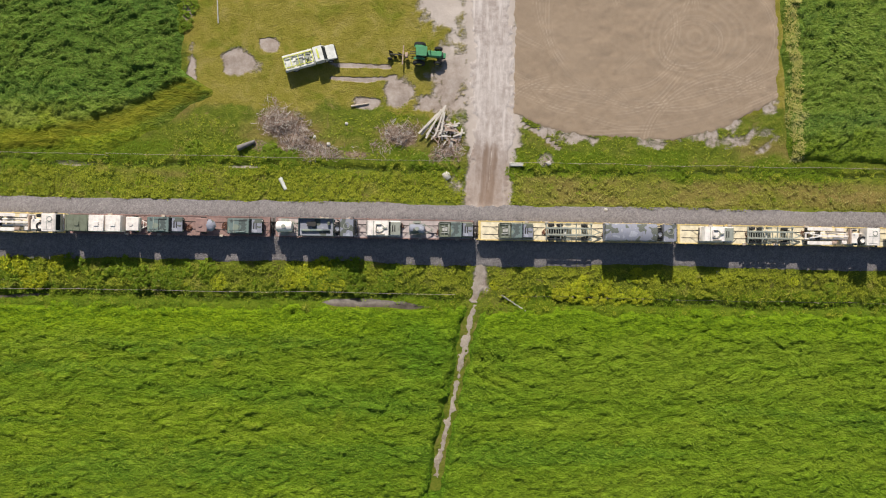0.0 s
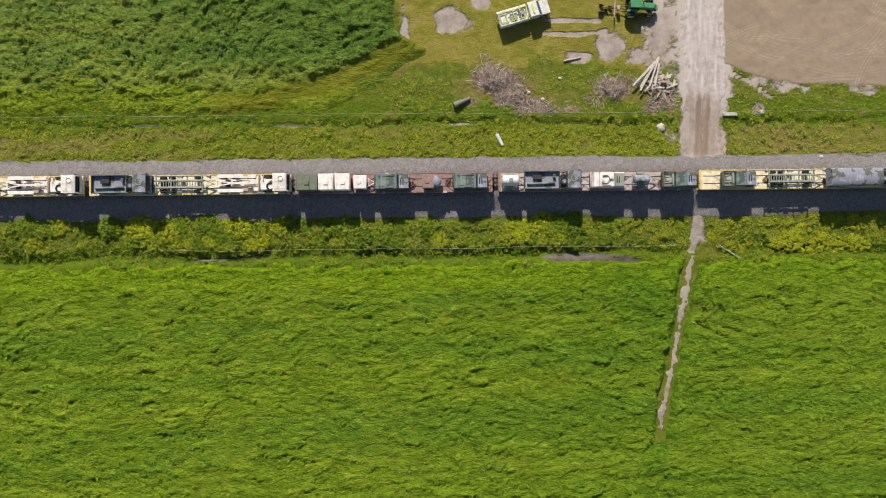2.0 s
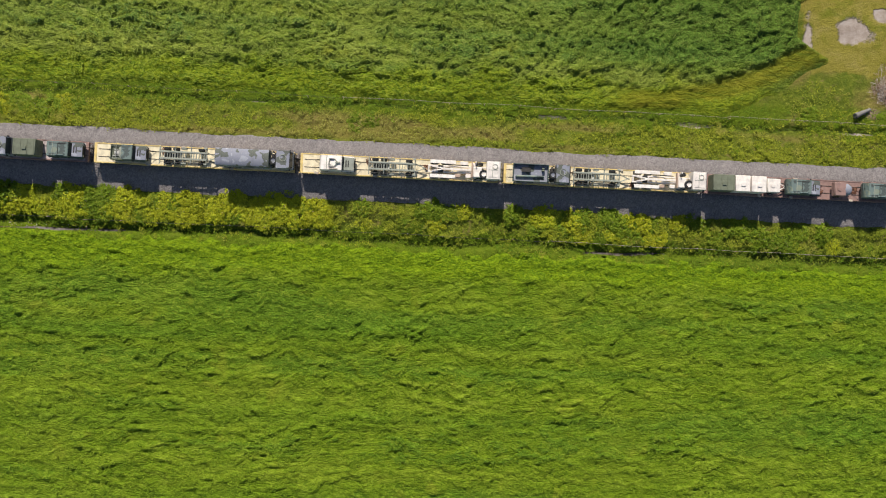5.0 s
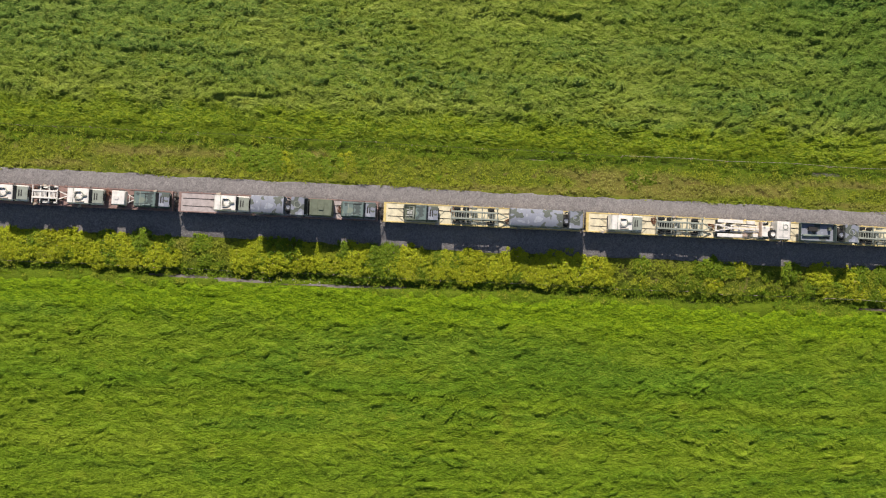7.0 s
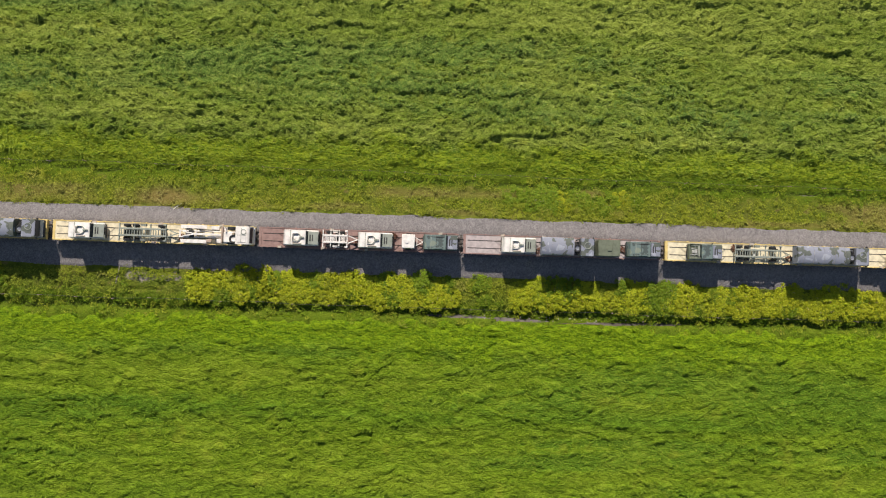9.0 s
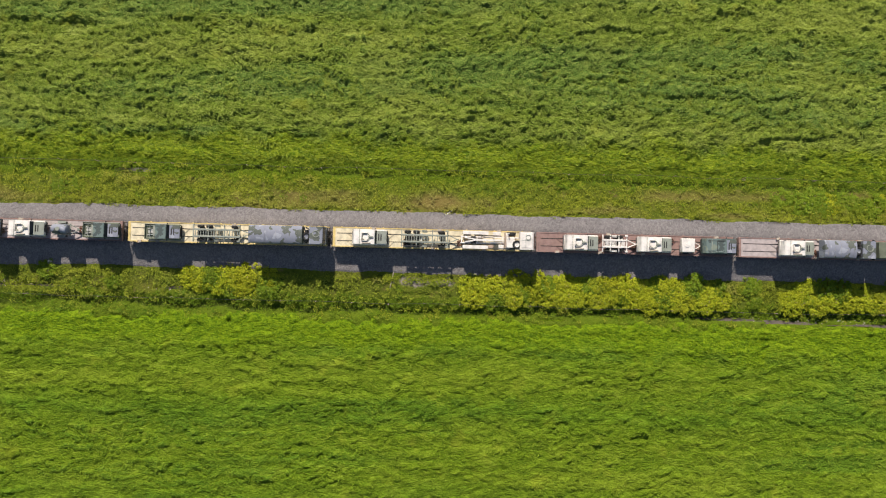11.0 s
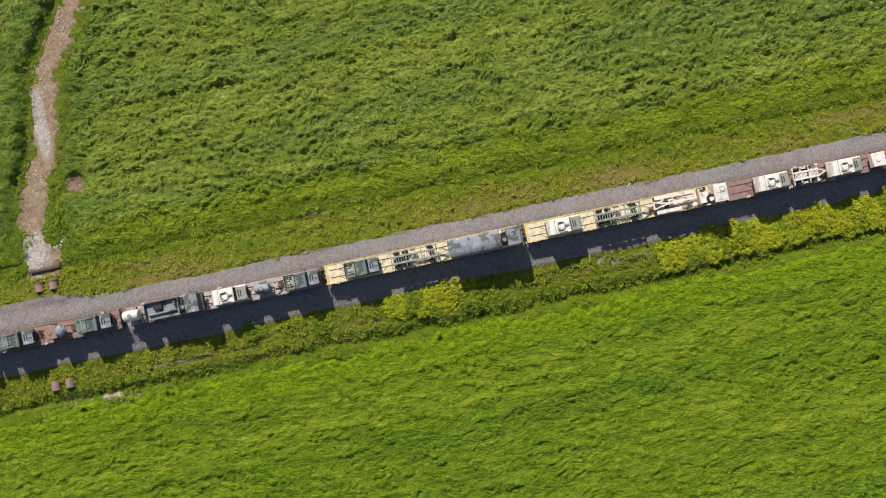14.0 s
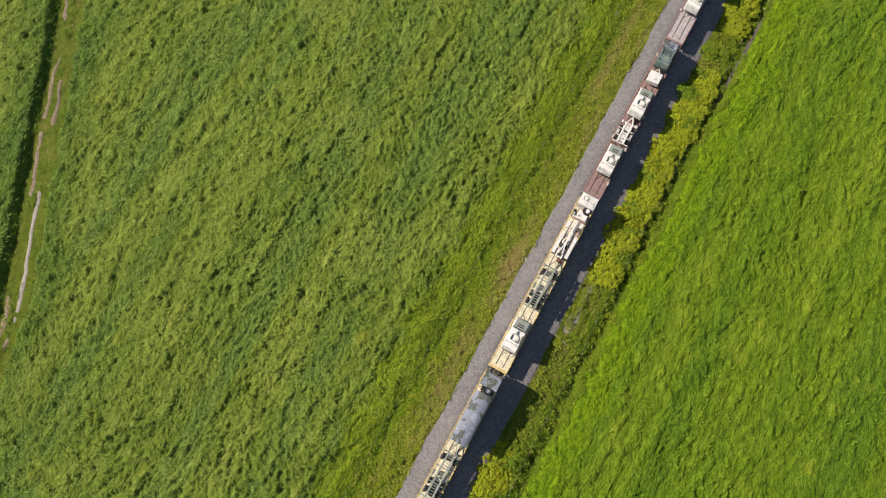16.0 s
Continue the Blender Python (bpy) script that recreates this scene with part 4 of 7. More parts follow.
    def tube(self, points, r, n=4):
        """One continuous wire through the points."""
        base = len(self.v)
        for x, y, z in points:
            for k in range(n):
                t = 2 * math.pi * k / n
                self.v.append((x, y + r * math.cos(t), z + r * math.sin(t)))
        for j in range(len(points) - 1):
            self.f += [[base + j * n + k, base + j * n + (k + 1) % n, base + (j + 1) * n + (k + 1) % n, base + (j + 1) * n + k] for k in range(n)]
        return self

    def mesh(self, name, material, smooth=True):
        me = bpy.data.meshes.new(name)
        me.from_pydata(self.v, [], self.f)
        bm = bmesh.new()
        bm.from_mesh(me)
        bmesh.ops.recalc_face_normals(bm, faces=bm.faces)
        bm.to_mesh(me)
        bm.free()
        if smooth:
            me.polygons.foreach_set("use_smooth", [True] * len(me.polygons))
            me.set_sharp_from_angle(angle=radians(38))
        me.materials.append(material)
        return me


def thing(name, m, label, category, group=""):
    ob = new(name)
    ob.empty_display_size = 0.3
    ob.matrix_basis = m
    return tagged(ob, label, category, group)


def part(name, solid, material, parent, label="", m=None):
    ob = new(name, solid if isinstance(solid, bpy.types.Mesh) else solid.mesh(name, material))
    ob.parent = parent
    if m is not None:
        ob.matrix_basis = m
    return tagged(ob, label)


WHEELS = {}


def wheel(parent, x, y, r, w, hub, z=None, flat=False):
    """A tyre with its rim; flat: lying on its side, as a spare."""
    key = (r, w, hub.name)
    if key not in WHEELS:
        t = Solid().lathe((0, 0, 0), (0, 1, 0), [(r * 0.52, -w * 0.42), (r * 0.86, -w * 0.5), (r * 0.97, -w * 0.40), (r, -w * 0.18), (r, w * 0.18), (r * 0.97, w * 0.40), (r * 0.86, w * 0.5), (r * 0.52, w * 0.42)], 16)
        h = Solid().lathe((0, 0, 0), (0, 1, 0), [(0.001, -w * 0.22), (r * 0.50, -w * 0.36), (r * 0.54, -w * 0.36), (r * 0.54, w * 0.36), (r * 0.50, w * 0.36), (r * 0.22, w * 0.12), (r * 0.18, w * 0.26), (0.001, w * 0.26)], 12)
        WHEELS[key] = (t.mesh("wheel", MAT_RUBBER), h.mesh("rim", hub))
    t, h = WHEELS[key]
    m = pose(x, y, r if z is None else z, 90 if flat else 0, 0, 0)
    a = part("wheel", t, None, parent, "", m)
    part("rim", h, None, a)
    return a


# ---- railway ----
GAUGE, HALF = 1.435, 1.37
PITCH, SLOT0 = 28.15, -218.2
DECK_LEN = 27.35


def track():
    for side in (-1, 1):
        y = side * (GAUGE / 2 + 0.035)
        s = Solid().box(-330, 120, y - 0.035, y + 0.035, RAIL_Z - 0.045, RAIL_Z, 0.008)
        s.box(-330, 120, y - 0.01, y + 0.01, RAIL_Z - 0.15, RAIL_Z - 0.045, 0.002)
        s.box(-330, 120, y - 0.075, y + 0.075, RAIL_Z - 0.175, RAIL_Z - 0.15, 0.005)
        tagged(new("rail", s.mesh("rail", MAT_RAIL)), "rusty steel rail with a bright worn head", "rail", "rails of the track", "structure")
    tie = Solid().box(-0.115, 0.115, -1.3, 1.3, -0.14, 0.03, 0.015).mesh("railway_tie", MAT_TIE)
    rest = Solid()
    for k in range(int(440 / 0.53)):
        x = -325 + 0.53 * k
        rest.box(x - 0.115, x + 0.115, -1.3, 1.3, TRACK_Z - 0.1, TRACK_Z + 0.075, 0.012)
    tagged(new("railway_ties", rest.mesh("railway_ties", MAT_TIE, False)), "dark creosoted wooden railway ties bedded in ballast", "railway tie", "", "stuff")


track()


def flatcar(kind):
    """A long flatcar, its left end at x = 0, z = 0 on top of the deck."""
    deck, edge, words = {"yellow": (MAT_PALEDECK, MAT_YELLOW, "yellow-edged flatcar with a pale worn deck"),
                         "brown": (MAT_BROWN, MAT_BROWN, "rust-brown flatcar with a bare steel deck"),
                         "grey": (MAT_PINKDECK, MAT_BROWN, "weathered grey-pink flatcar with rust-brown sills")}[kind]
    car = thing("flatcar", pose(0, 0, 0), words + " on the rails", "flatcar", "flatcars of the train")
    n = DECK_LEN
    part("deck", Solid().box(0.35, n - 0.35, -HALF + 0.12, HALF - 0.12, -0.12, 0.0, 0.02), deck, car)
    for s in (-1, 1):
        y = s * (HALF - 0.06)
        part("side_sill", Solid().prism([(0.2, 0.05), (n - 0.2, 0.05), (n - 0.2, -0.36), (n - 5.2, -0.44), (n - 6.6, -0.86), (6.6, -0.86), (5.2, -0.44), (0.2, -0.36)], y - 0.06, y + 0.06), edge, car, "painted steel side sill")
        part("chain_channel", Solid().box(0.6, n - 0.6, s * 0.52 - 0.045, s * 0.52 + 0.045, 0.003, 0.03, 0.008), MAT_STEEL, car, "dark chain channel")
    for x0, x1 in ((0.0, 0.35), (n - 0.35, n)):
        part("end_sill", Solid().box(x0, x1, -HALF, HALF, -0.45, 0.03, 0.03), edge, car)
    part("centre_sill", Solid().prism([(0.4, -0.12), (n - 0.4, -0.12), (n - 0.4, -0.5), (n - 5.5, -0.78), (5.5, -0.78), (0.4, -0.5)], -0.35, 0.35), edge, car)
    pocket = Solid().box(-0.09, 0.09, -0.05, 0.05, -0.2, 0.06, 0.012).mesh("stake_pocket", edge)
    for k in range(14):
        for s in (-1, 1):
            part("stake_pocket", pocket, None, car, "", pose(1.2 + k * (n - 2.4) / 13, s * (HALF + 0.02), 0))
    for k in (0.28, 0.5, 0.72):
        part("cross_bearer", Solid().box(n * k - 0.12, n * k + 0.12, -HALF + 0.1, HALF - 0.1, -0.5, -0.12), edge, car)
    for x, d in ((0, -1), (n, 1)):
        c = Solid().box(min(x, x + d * 0.36), max(x, x + d * 0.36), -0.10, 0.10, -0.75, -0.52, 0.03)
        c.box(min(x + d * 0.22, x + d * 0.37), max(x + d * 0.22, x + d * 0.37), -0.2, 0.2, -0.8, -0.48, 0.04)
        part("coupler", c, MAT_STEEL, car, "dark cast steel coupler")
        part("brake_hose", Solid().rod((x, 0.32, -0.5), (x + d * 0.3, 0.22, -0.82), 0.03, 8), MAT_RUBBER, car)
        part("step", Solid().box(x - 0.2, x + 0.2, d * (HALF - 0.1) - 0.06, d * (HALF - 0.1) + 0.06, -0.75, -0.45, 0.015), edge, car)
    for x in (3.2, n - 3.2):
        bogie = part("bogie", Solid().box(x - 1.35, x + 1.35, -0.98, -0.86, -0.78, -0.5, 0.04).box(x - 1.35, x + 1.35, 0.86, 0.98, -0.78, -0.5, 0.04).box(x - 0.25, x + 0.25, -0.9, 0.9, -0.72, -0.52, 0.03), MAT_STEEL, car)
        for dx in (-0.88, 0.88):
            ws = Solid()
            for s in (-1, 1):
                y = s * 0.75
                ws.lathe((x + dx, y, RAIL_Z - DECK_Z + 0.42), (0, 1, 0), [(0.001, -0.06), (0.42, -0.06), (0.42, 0.05), (0.445, s * 0.0 + 0.065), (0.001, 0.06)], 18)
            ws.rod((x + dx, -0.75, RAIL_Z - DECK_Z + 0.42), (x + dx, 0.75, RAIL_Z - DECK_Z + 0.42), 0.08, 10)
            part("wheelset", ws, MAT_RAIL, bogie)
    return car




def chains(v, half, z):
    """Tie-down chains from the vehicle's ends to the deck."""
    for sx in (-1, 1):
        for sy in (-1, 1):
            part("tie_down_chain", Solid().rod((sx * half, sy * 0.55, z), (sx * (half + 0.85), sy * 0.53, 0.05), 0.035, 6), MAT_STEEL, v)


# vehicles: x ahead, z = 0 on the deck


def humvee(name, body, top, style, label):
    v = thing(name, pose(0, 0, 0), label, "military vehicle", "vehicles on the train")
    part("body", Solid().box(-2.35, 2.3, -1.05, 1.05, 0.48, 1.08, 0.07), body, v)
    part("hood", Solid().prism([(0.95, 1.06), (2.28, 1.06), (2.3, 1.14), (1.9, 1.25), (0.95, 1.34)], -0.88, 0.88), MAT_FRAME if style == "ring" else MAT_CAMO, v)
    part("windshield", Solid().prism([(0.72, 1.34), (0.98, 1.34), (0.74, 1.80), (0.66, 1.80)], -0.92, 0.92), MAT_GLASS, v, "dark glass windshield")
    back = -2.3 if style in ("hard", "ring") else -0.75
    part("roof", Solid().prism([(back + 0.25, 1.88), (0.66, 1.88), (0.74, 1.80), (0.74, 1.06), (back, 1.06), (back, 1.50 if style != "open" else 1.8)], -0.98, 0.98), top, v)
    if style == "open":
        bed = Solid().box(-2.34, -0.8, -1.03, 1.03, 1.06, 1.12, 0.01)
        for s in (-1, 1):
            bed.box(-2.34, -0.8, s * 1.0 - 0.04, s * 1.0 + 0.04, 1.1, 1.42, 0.015)
        bed.box(-2.36, -2.28, -1.02, 1.02, 1.1, 1.42, 0.015)
        part("cargo_bed", bed, body, v)
        part("stowed_frame", Solid().bar((-2.1, -0.5, 1.2), (-1.0, -0.35, 1.3), 0.12, 0.1).bar((-2.0, 0.4, 1.2), (-1.0, 0.2, 1.25), 0.1, 0.1).box(-1.9, -1.2, -0.25, 0.15, 1.12, 1.3), MAT_CONCRETE, v)
        part("bed_rack", Solid().bar((-2.2, -0.8, 1.45), (-0.9, -0.8, 1.45), 0.06, 0.06).bar((-2.2, 0.8, 1.45), (-0.9, 0.8, 1.45), 0.06, 0.06).bar((-1.6, -0.9, 1.45), (-1.6, 0.9, 1.45), 0.06, 0.06).box(-1.15, -0.9, -0.7, 0.7, 1.12, 1.5, 0.03), MAT_FRAME, v)
    if style == "ring":
        part("turret_ring", Solid().lathe((-0.45, 0, 1.92), (0, 0, 1), [(0.44, -0.04), (0.56, -0.04), (0.56, 0.10), (0.48, 0.10)], 22), MAT_FRAME, v, "round grey-olive roof hatch ring")
        part("hatch", Solid().lathe((-0.45, 0, 1.9), (0, 0, 1), [(0.001, -0.02), (0.42, -0.02), (0.42, 0.03), (0.001, 0.05)], 20), top, v)
        part("gun_mount", Solid().bar((-0.1, 0, 2.02), (0.55, 0.05, 2.05), 0.12, 0.12).box(0.05, 0.3, -0.15, 0.15, 1.9, 2.06, 0.03), MAT_FRAME, v)
    if style == "hard":
        part("roof_rack", Solid().bar((-1.9, -0.7, 1.86), (0.4, -0.7, 1.92), 0.05, 0.05).bar((-1.9, 0.7, 1.86), (0.4, 0.7, 1.92), 0.05, 0.05).bar((-0.6, -0.7, 1.92), (-0.6, 0.7, 1.92), 0.05, 0.05), MAT_STEEL, v)
    for s in (-1, 1):
        part("mirror", Solid().box(0.72, 0.80, s * 1.12 - 0.09, s * 1.12 + 0.09, 1.35, 1.6, 0.02), MAT_STEEL, v)
        part("headlight", Solid().rod((2.3, s * 0.75, 0.9), (2.34, s * 0.75, 0.9), 0.1, 10), MAT_WHITE, v)
        for x in (-1.62, 1.66):
            wheel(v, x, s * 0.90, 0.46, 0.31, top)
    part("front_bumper", Solid().box(2.32, 2.44, -0.9, 0.9, 0.5, 0.68, 0.03), MAT_STEEL, v)
    part("rear_bumper", Solid().box(-2.46, -2.36, -0.9, 0.9, 0.55, 0.7, 0.03), MAT_STEEL, v)
    for x in (1.15, 1.45):
        part("hood_vent", Solid().box(x, x + 0.18, -0.45, 0.45, 1.25, 1.345 - 0.11 * (x - 0.95), 0.01), MAT_STEEL, v)
    part("antenna", Solid().rod((-2.2, 0.95, 1.0), (-2.3, 0.98, 2.6), 0.02, 6), MAT_STEEL, v)
    if style in ("hard", "ring"):
        part("roof_seam", Solid().box(-1.35, -1.27, -0.97, 0.97, 1.72, 1.90, 0.01), MAT_FRAME, v)
        part("stowage_box", Solid().box(-2.05, -1.5, -0.75, 0.1, 1.62, 1.86, 0.04).box(-1.95, -1.55, 0.25, 0.8, 1.62, 1.80, 0.04), MAT_FRAME if style == "hard" else body, v)
        part("roof_bag", Solid().rod((-0.95, -0.85, 1.95), (0.2, -0.82, 1.95), 0.12, 9, 0.10), MAT_CAMO_G if style == "hard" else MAT_WOOD, v)
    if style == "ring":
        part("gun_shield", Solid().box(-1.05, -0.98, -0.45, 0.45, 1.9, 2.25, 0.01).box(-0.98, -0.3, 0.5, 0.56, 1.9, 2.2, 0.01).box(-0.98, -0.3, -0.56, -0.5, 1.9, 2.2, 0.01), body, v)
    chains(v, 2.35, 0.6)
    part("grille", Solid().box(2.29, 2.33, -0.5, 0.5, 0.75, 1.05, 0.01), MAT_STEEL, v)
    return v


def cargo_truck(name, body, cover, style, length, label):
    """A cab-over truck with a tarpaulin or an open bed."""
    v = thing(name, pose(0, 0, 0), label, "military truck", "vehicles on the train")
    h = length / 2
    part("chassis", Solid().box(-h + 0.2, h - 0.3, -0.48, -0.32, 0.75, 1.0).box(-h + 0.2, h - 0.3, 0.32, 0.48, 0.75, 1.0).box(-h + 0.3, -h + 0.5, -0.5, 0.5, 0.78, 0.98), MAT_STEEL, v)
    cab0 = h - 2.05
    part("cab", Solid().prism([(cab0, 0.85), (h, 0.85), (h, 1.65), (h - 0.28, 2.42), (h - 0.45, 2.5), (cab0 + 0.1, 2.5), (cab0, 2.4)], -1.18, 1.18), body, v)
    part("windshield", Solid().prism([(h - 0.02, 1.72), (h + 0.02, 1.72), (h - 0.24, 2.38), (h - 0.28, 2.36)], -1.05, 1.05), MAT_GLASS, v, "dark glass windshield")
    part("roof_hatch", Solid().lathe((h - 1.15, 0.2, 2.5), (0, 0, 1), [(0.38, 0.0), (0.48, 0.0), (0.48, 0.07), (0.40, 0.07)], 20), MAT_FRAME, v)
    part("bumper", Solid().box(h - 0.02, h + 0.14, -1.15, 1.15, 0.6, 0.88, 0.04), MAT_STEEL, v)
    for s in (-1, 1):
        part("mirror", Solid().box(h - 0.35, h - 0.25, s * 1.3 - 0.1, s * 1.3 + 0.1, 1.7, 2.1, 0.02), MAT_STEEL, v)
        part("headlight", Solid().rod((h, s * 0.9, 1.1), (h + 0.05, s * 0.9, 1.1), 0.12, 10), MAT_WHITE, v)
    chains(v, h - 0.1, 0.8)
    b0, b1 = -h + 0.05, cab0 - 0.95
    part("engine_gear", Solid().box(cab0 - 0.75, cab0 - 0.1, -0.9, 0.75, 1.0, 1.9, 0.08).rod((cab0 - 0.4, 0.95, 1.0), (cab0 - 0.4, 0.95, 2.5), 0.09, 10).bar((cab0 - 0.7, -1.0, 1.2), (cab0 - 0.1, -1.0, 2.1), 0.12, 0.12).bar((cab0 - 0.15, -0.9, 2.05), (cab0 - 0.15, 0.9, 2.05), 0.1, 0.1), MAT_STEEL, v)
    wheel(v, cab0 - 0.42, -0.2, 0.55, 0.36, body, 2.05, True)
    part("bed_floor", Solid().box(b0, b1, -1.2, 1.2, 1.12, 1.24, 0.02), body if style == "tarp" else MAT_CAMO, v)
    if style == "tarp":
        hoops = 7
        s, rows = Solid(), []
        for k in range(hoops * 2 + 1):
            x = b0 + (b1 - b0) * k / (hoops * 2)
            sag = 0.0 if k % 2 == 0 else 0.06
            ring = [(-1.2, 1.25), (-1.22, 1.9), (-1.14, 2.42 - sag), (-0.8, 2.62 - sag), (0.0, 2.72 - sag * 1.4), (0.8, 2.62 - sag), (1.14, 2.42 - sag), (1.22, 1.9), (1.2, 1.25)]
            rows.append(len(s.v))
            s.v += [(x, y, z) for y, z in ring]
        for a, b in zip(rows, rows[1:]):
            s.f += [[a + k, a + k + 1, b + k + 1, b + k] for k in range(8)]
        s.f += [[rows[0] + k for k in range(9)], [rows[-1] + k for k in range(9)]]
        part("tarpaulin", s, cover, v, "taut camouflage tarpaulin over hoops")
        for k in range(5):
            x = b0 + (b1 - b0) * (k + 0.5) / 5
            part("rope", Solid().tube([(x, -1.25, 1.4), (x + 0.05, -1.17, 2.44), (x, -0.8, 2.65), (x + 0.06, 0, 2.74), (x, 0.8, 2.65), (x - 0.05, 1.17, 2.44), (x, 1.25, 1.4)], 0.02), MAT_WOOD, v)
    else:
        for q in (-1, 1):
            part("side_board", Solid().box(b0, b1, q * 1.18 - 0.04, q * 1.18 + 0.04, 1.2, 1.75, 0.015), cover, v)
        part("tailgate", Solid().box(b0, b0 + 0.08, -1.12, 1.12, 1.2, 1.75, 0.015), cover, v)
        part("headboard", Solid().box(b1 - 0.08, b1, -1.12, 1.12, 1.2, 2.0, 0.015), cover, v)
        part("rolled_tarpaulin", Solid().rod((b0 + 0.4, -0.5, 1.4), (b1 - 0.6, -0.42, 1.42), 0.17, 10, 0.14), MAT_CAMO_G, v)
        part("jerry_can", Solid().box(b1 - 0.9, b1 - 0.55, 0.3, 0.5, 1.24, 1.7, 0.03).box(b1 - 0.9, b1 - 0.55, 0.56, 0.74, 1.24, 1.7, 0.03), MAT_OLIVE, v)
        part("crate", Solid().box(b0 + 1.2, b0 + 2.4, 0.1, 0.7, 1.24, 1.62, 0.02), MAT_STEEL, v)
    for s in (-1, 1):
        part("fuel_tank", Solid().rod((cab0 - 0.9, s * 0.95, 0.85), (cab0 - 2.0, s * 0.95, 0.85), 0.27, 12), body, v)
        part("mudguard", Solid().box(-h + 0.5, -h + 3.3, s * 0.98 - 0.2, s * 0.98 + 0.2, 1.08, 1.12, 0.01), MAT_STEEL, v)
        for x in (h - 1.0, -h + 1.2, -h + 2.55):
            wheel(v, x, s * 0.98, 0.56, 0.38, body)
    return v


def flat_trailer(name, frame_mat, label, length=6.4):
    """An open-frame trailer: rails, rungs and rows of wheels that show through."""
    v = thing(name, pose(0, 0, 0), label, "trailer", "vehicles on the train")
    h = length / 2
    for y in (-0.46, 0.46):
        w = 0.12
        part("frame_rail", Solid().box(-h, h, y - w, y + w, 0.98, 1.22, 0.02), frame_mat, v)
    rung = Solid().box(-0.045, 0.045, -0.42, 0.42, 1.02, 1.16, 0.012).mesh("rung", frame_mat)
    for k in range(17):
        if k not in (10, 11):
            part("rung", rung, None, v, "", pose(-h + 0.35 + k * (length - 0.7) / 16, 0, 0))
    for x in (-h + 0.06, -h * 0.35, h * 0.33, h - 0.06):
        part("cross_beam", Solid().box(x - 0.07, x + 0.07, -1.2, 1.2, 0.96, 1.16, 0.02), frame_mat, v)
    for s in (-1, 1):
        part("corner_lock", Solid().box(h - 0.35, h + 0.05, s * 1.08 - 0.12, s * 1.08 + 0.12, 1.22, 1.36, 0.03), frame_mat, v)
        for x in (-h + 0.85, -h + 2.05, h - 0.9):
            wheel(v, x, s * 0.92, 0.46, 0.38, MAT_FRAME, 0.48)
        part("toolbox", Solid().box(-0.35, 0.35, s * 1.0 - 0.16, s * 1.0 + 0.16, 0.5, 0.95, 0.03), frame_mat, v)
    for s in (-1, 1):
        part("landing_leg", Solid().box(h - 0.55, h - 0.4, s * 0.675 - 0.075, s * 0.675 + 0.075, 0.05, 1.0), MAT_STEEL, v)
        part("ratchet_rail", Solid().rod((-h + 0.2, s * 1.0, 1.24), (h - 0.2, s * 1.0, 1.24), 0.035, 6), MAT_STEEL, v)
    part("air_tank", Solid().rod((-h + 2.8, -0.7, 0.75), (-h + 2.8, 0.7, 0.75), 0.16, 12), MAT_WHITE if frame_mat is MAT_FRAME else frame_mat, v)
    for x in (-h + 0.85, -h + 2.05, h - 0.9):
        part("axle", Solid().rod((x, -0.7, 0.5), (x, 0.7, 0.5), 0.08), MAT_STEEL, v)
    part("suspension_box", Solid().box(-h + 0.5, -h + 2.5, -0.3, 0.3, 0.6, 0.8), MAT_STEEL, v)
    part("drawbar", Solid().bar((h, -0.55, 0.85), (h + 1.3, 0, 0.7), 0.13, 0.12).bar((h, 0.55, 0.85), (h + 1.3, 0, 0.7), 0.13, 0.12).rod((h + 1.2, 0, 0.6), (h + 1.5, 0, 0.7), 0.08), frame_mat, v)
    return v


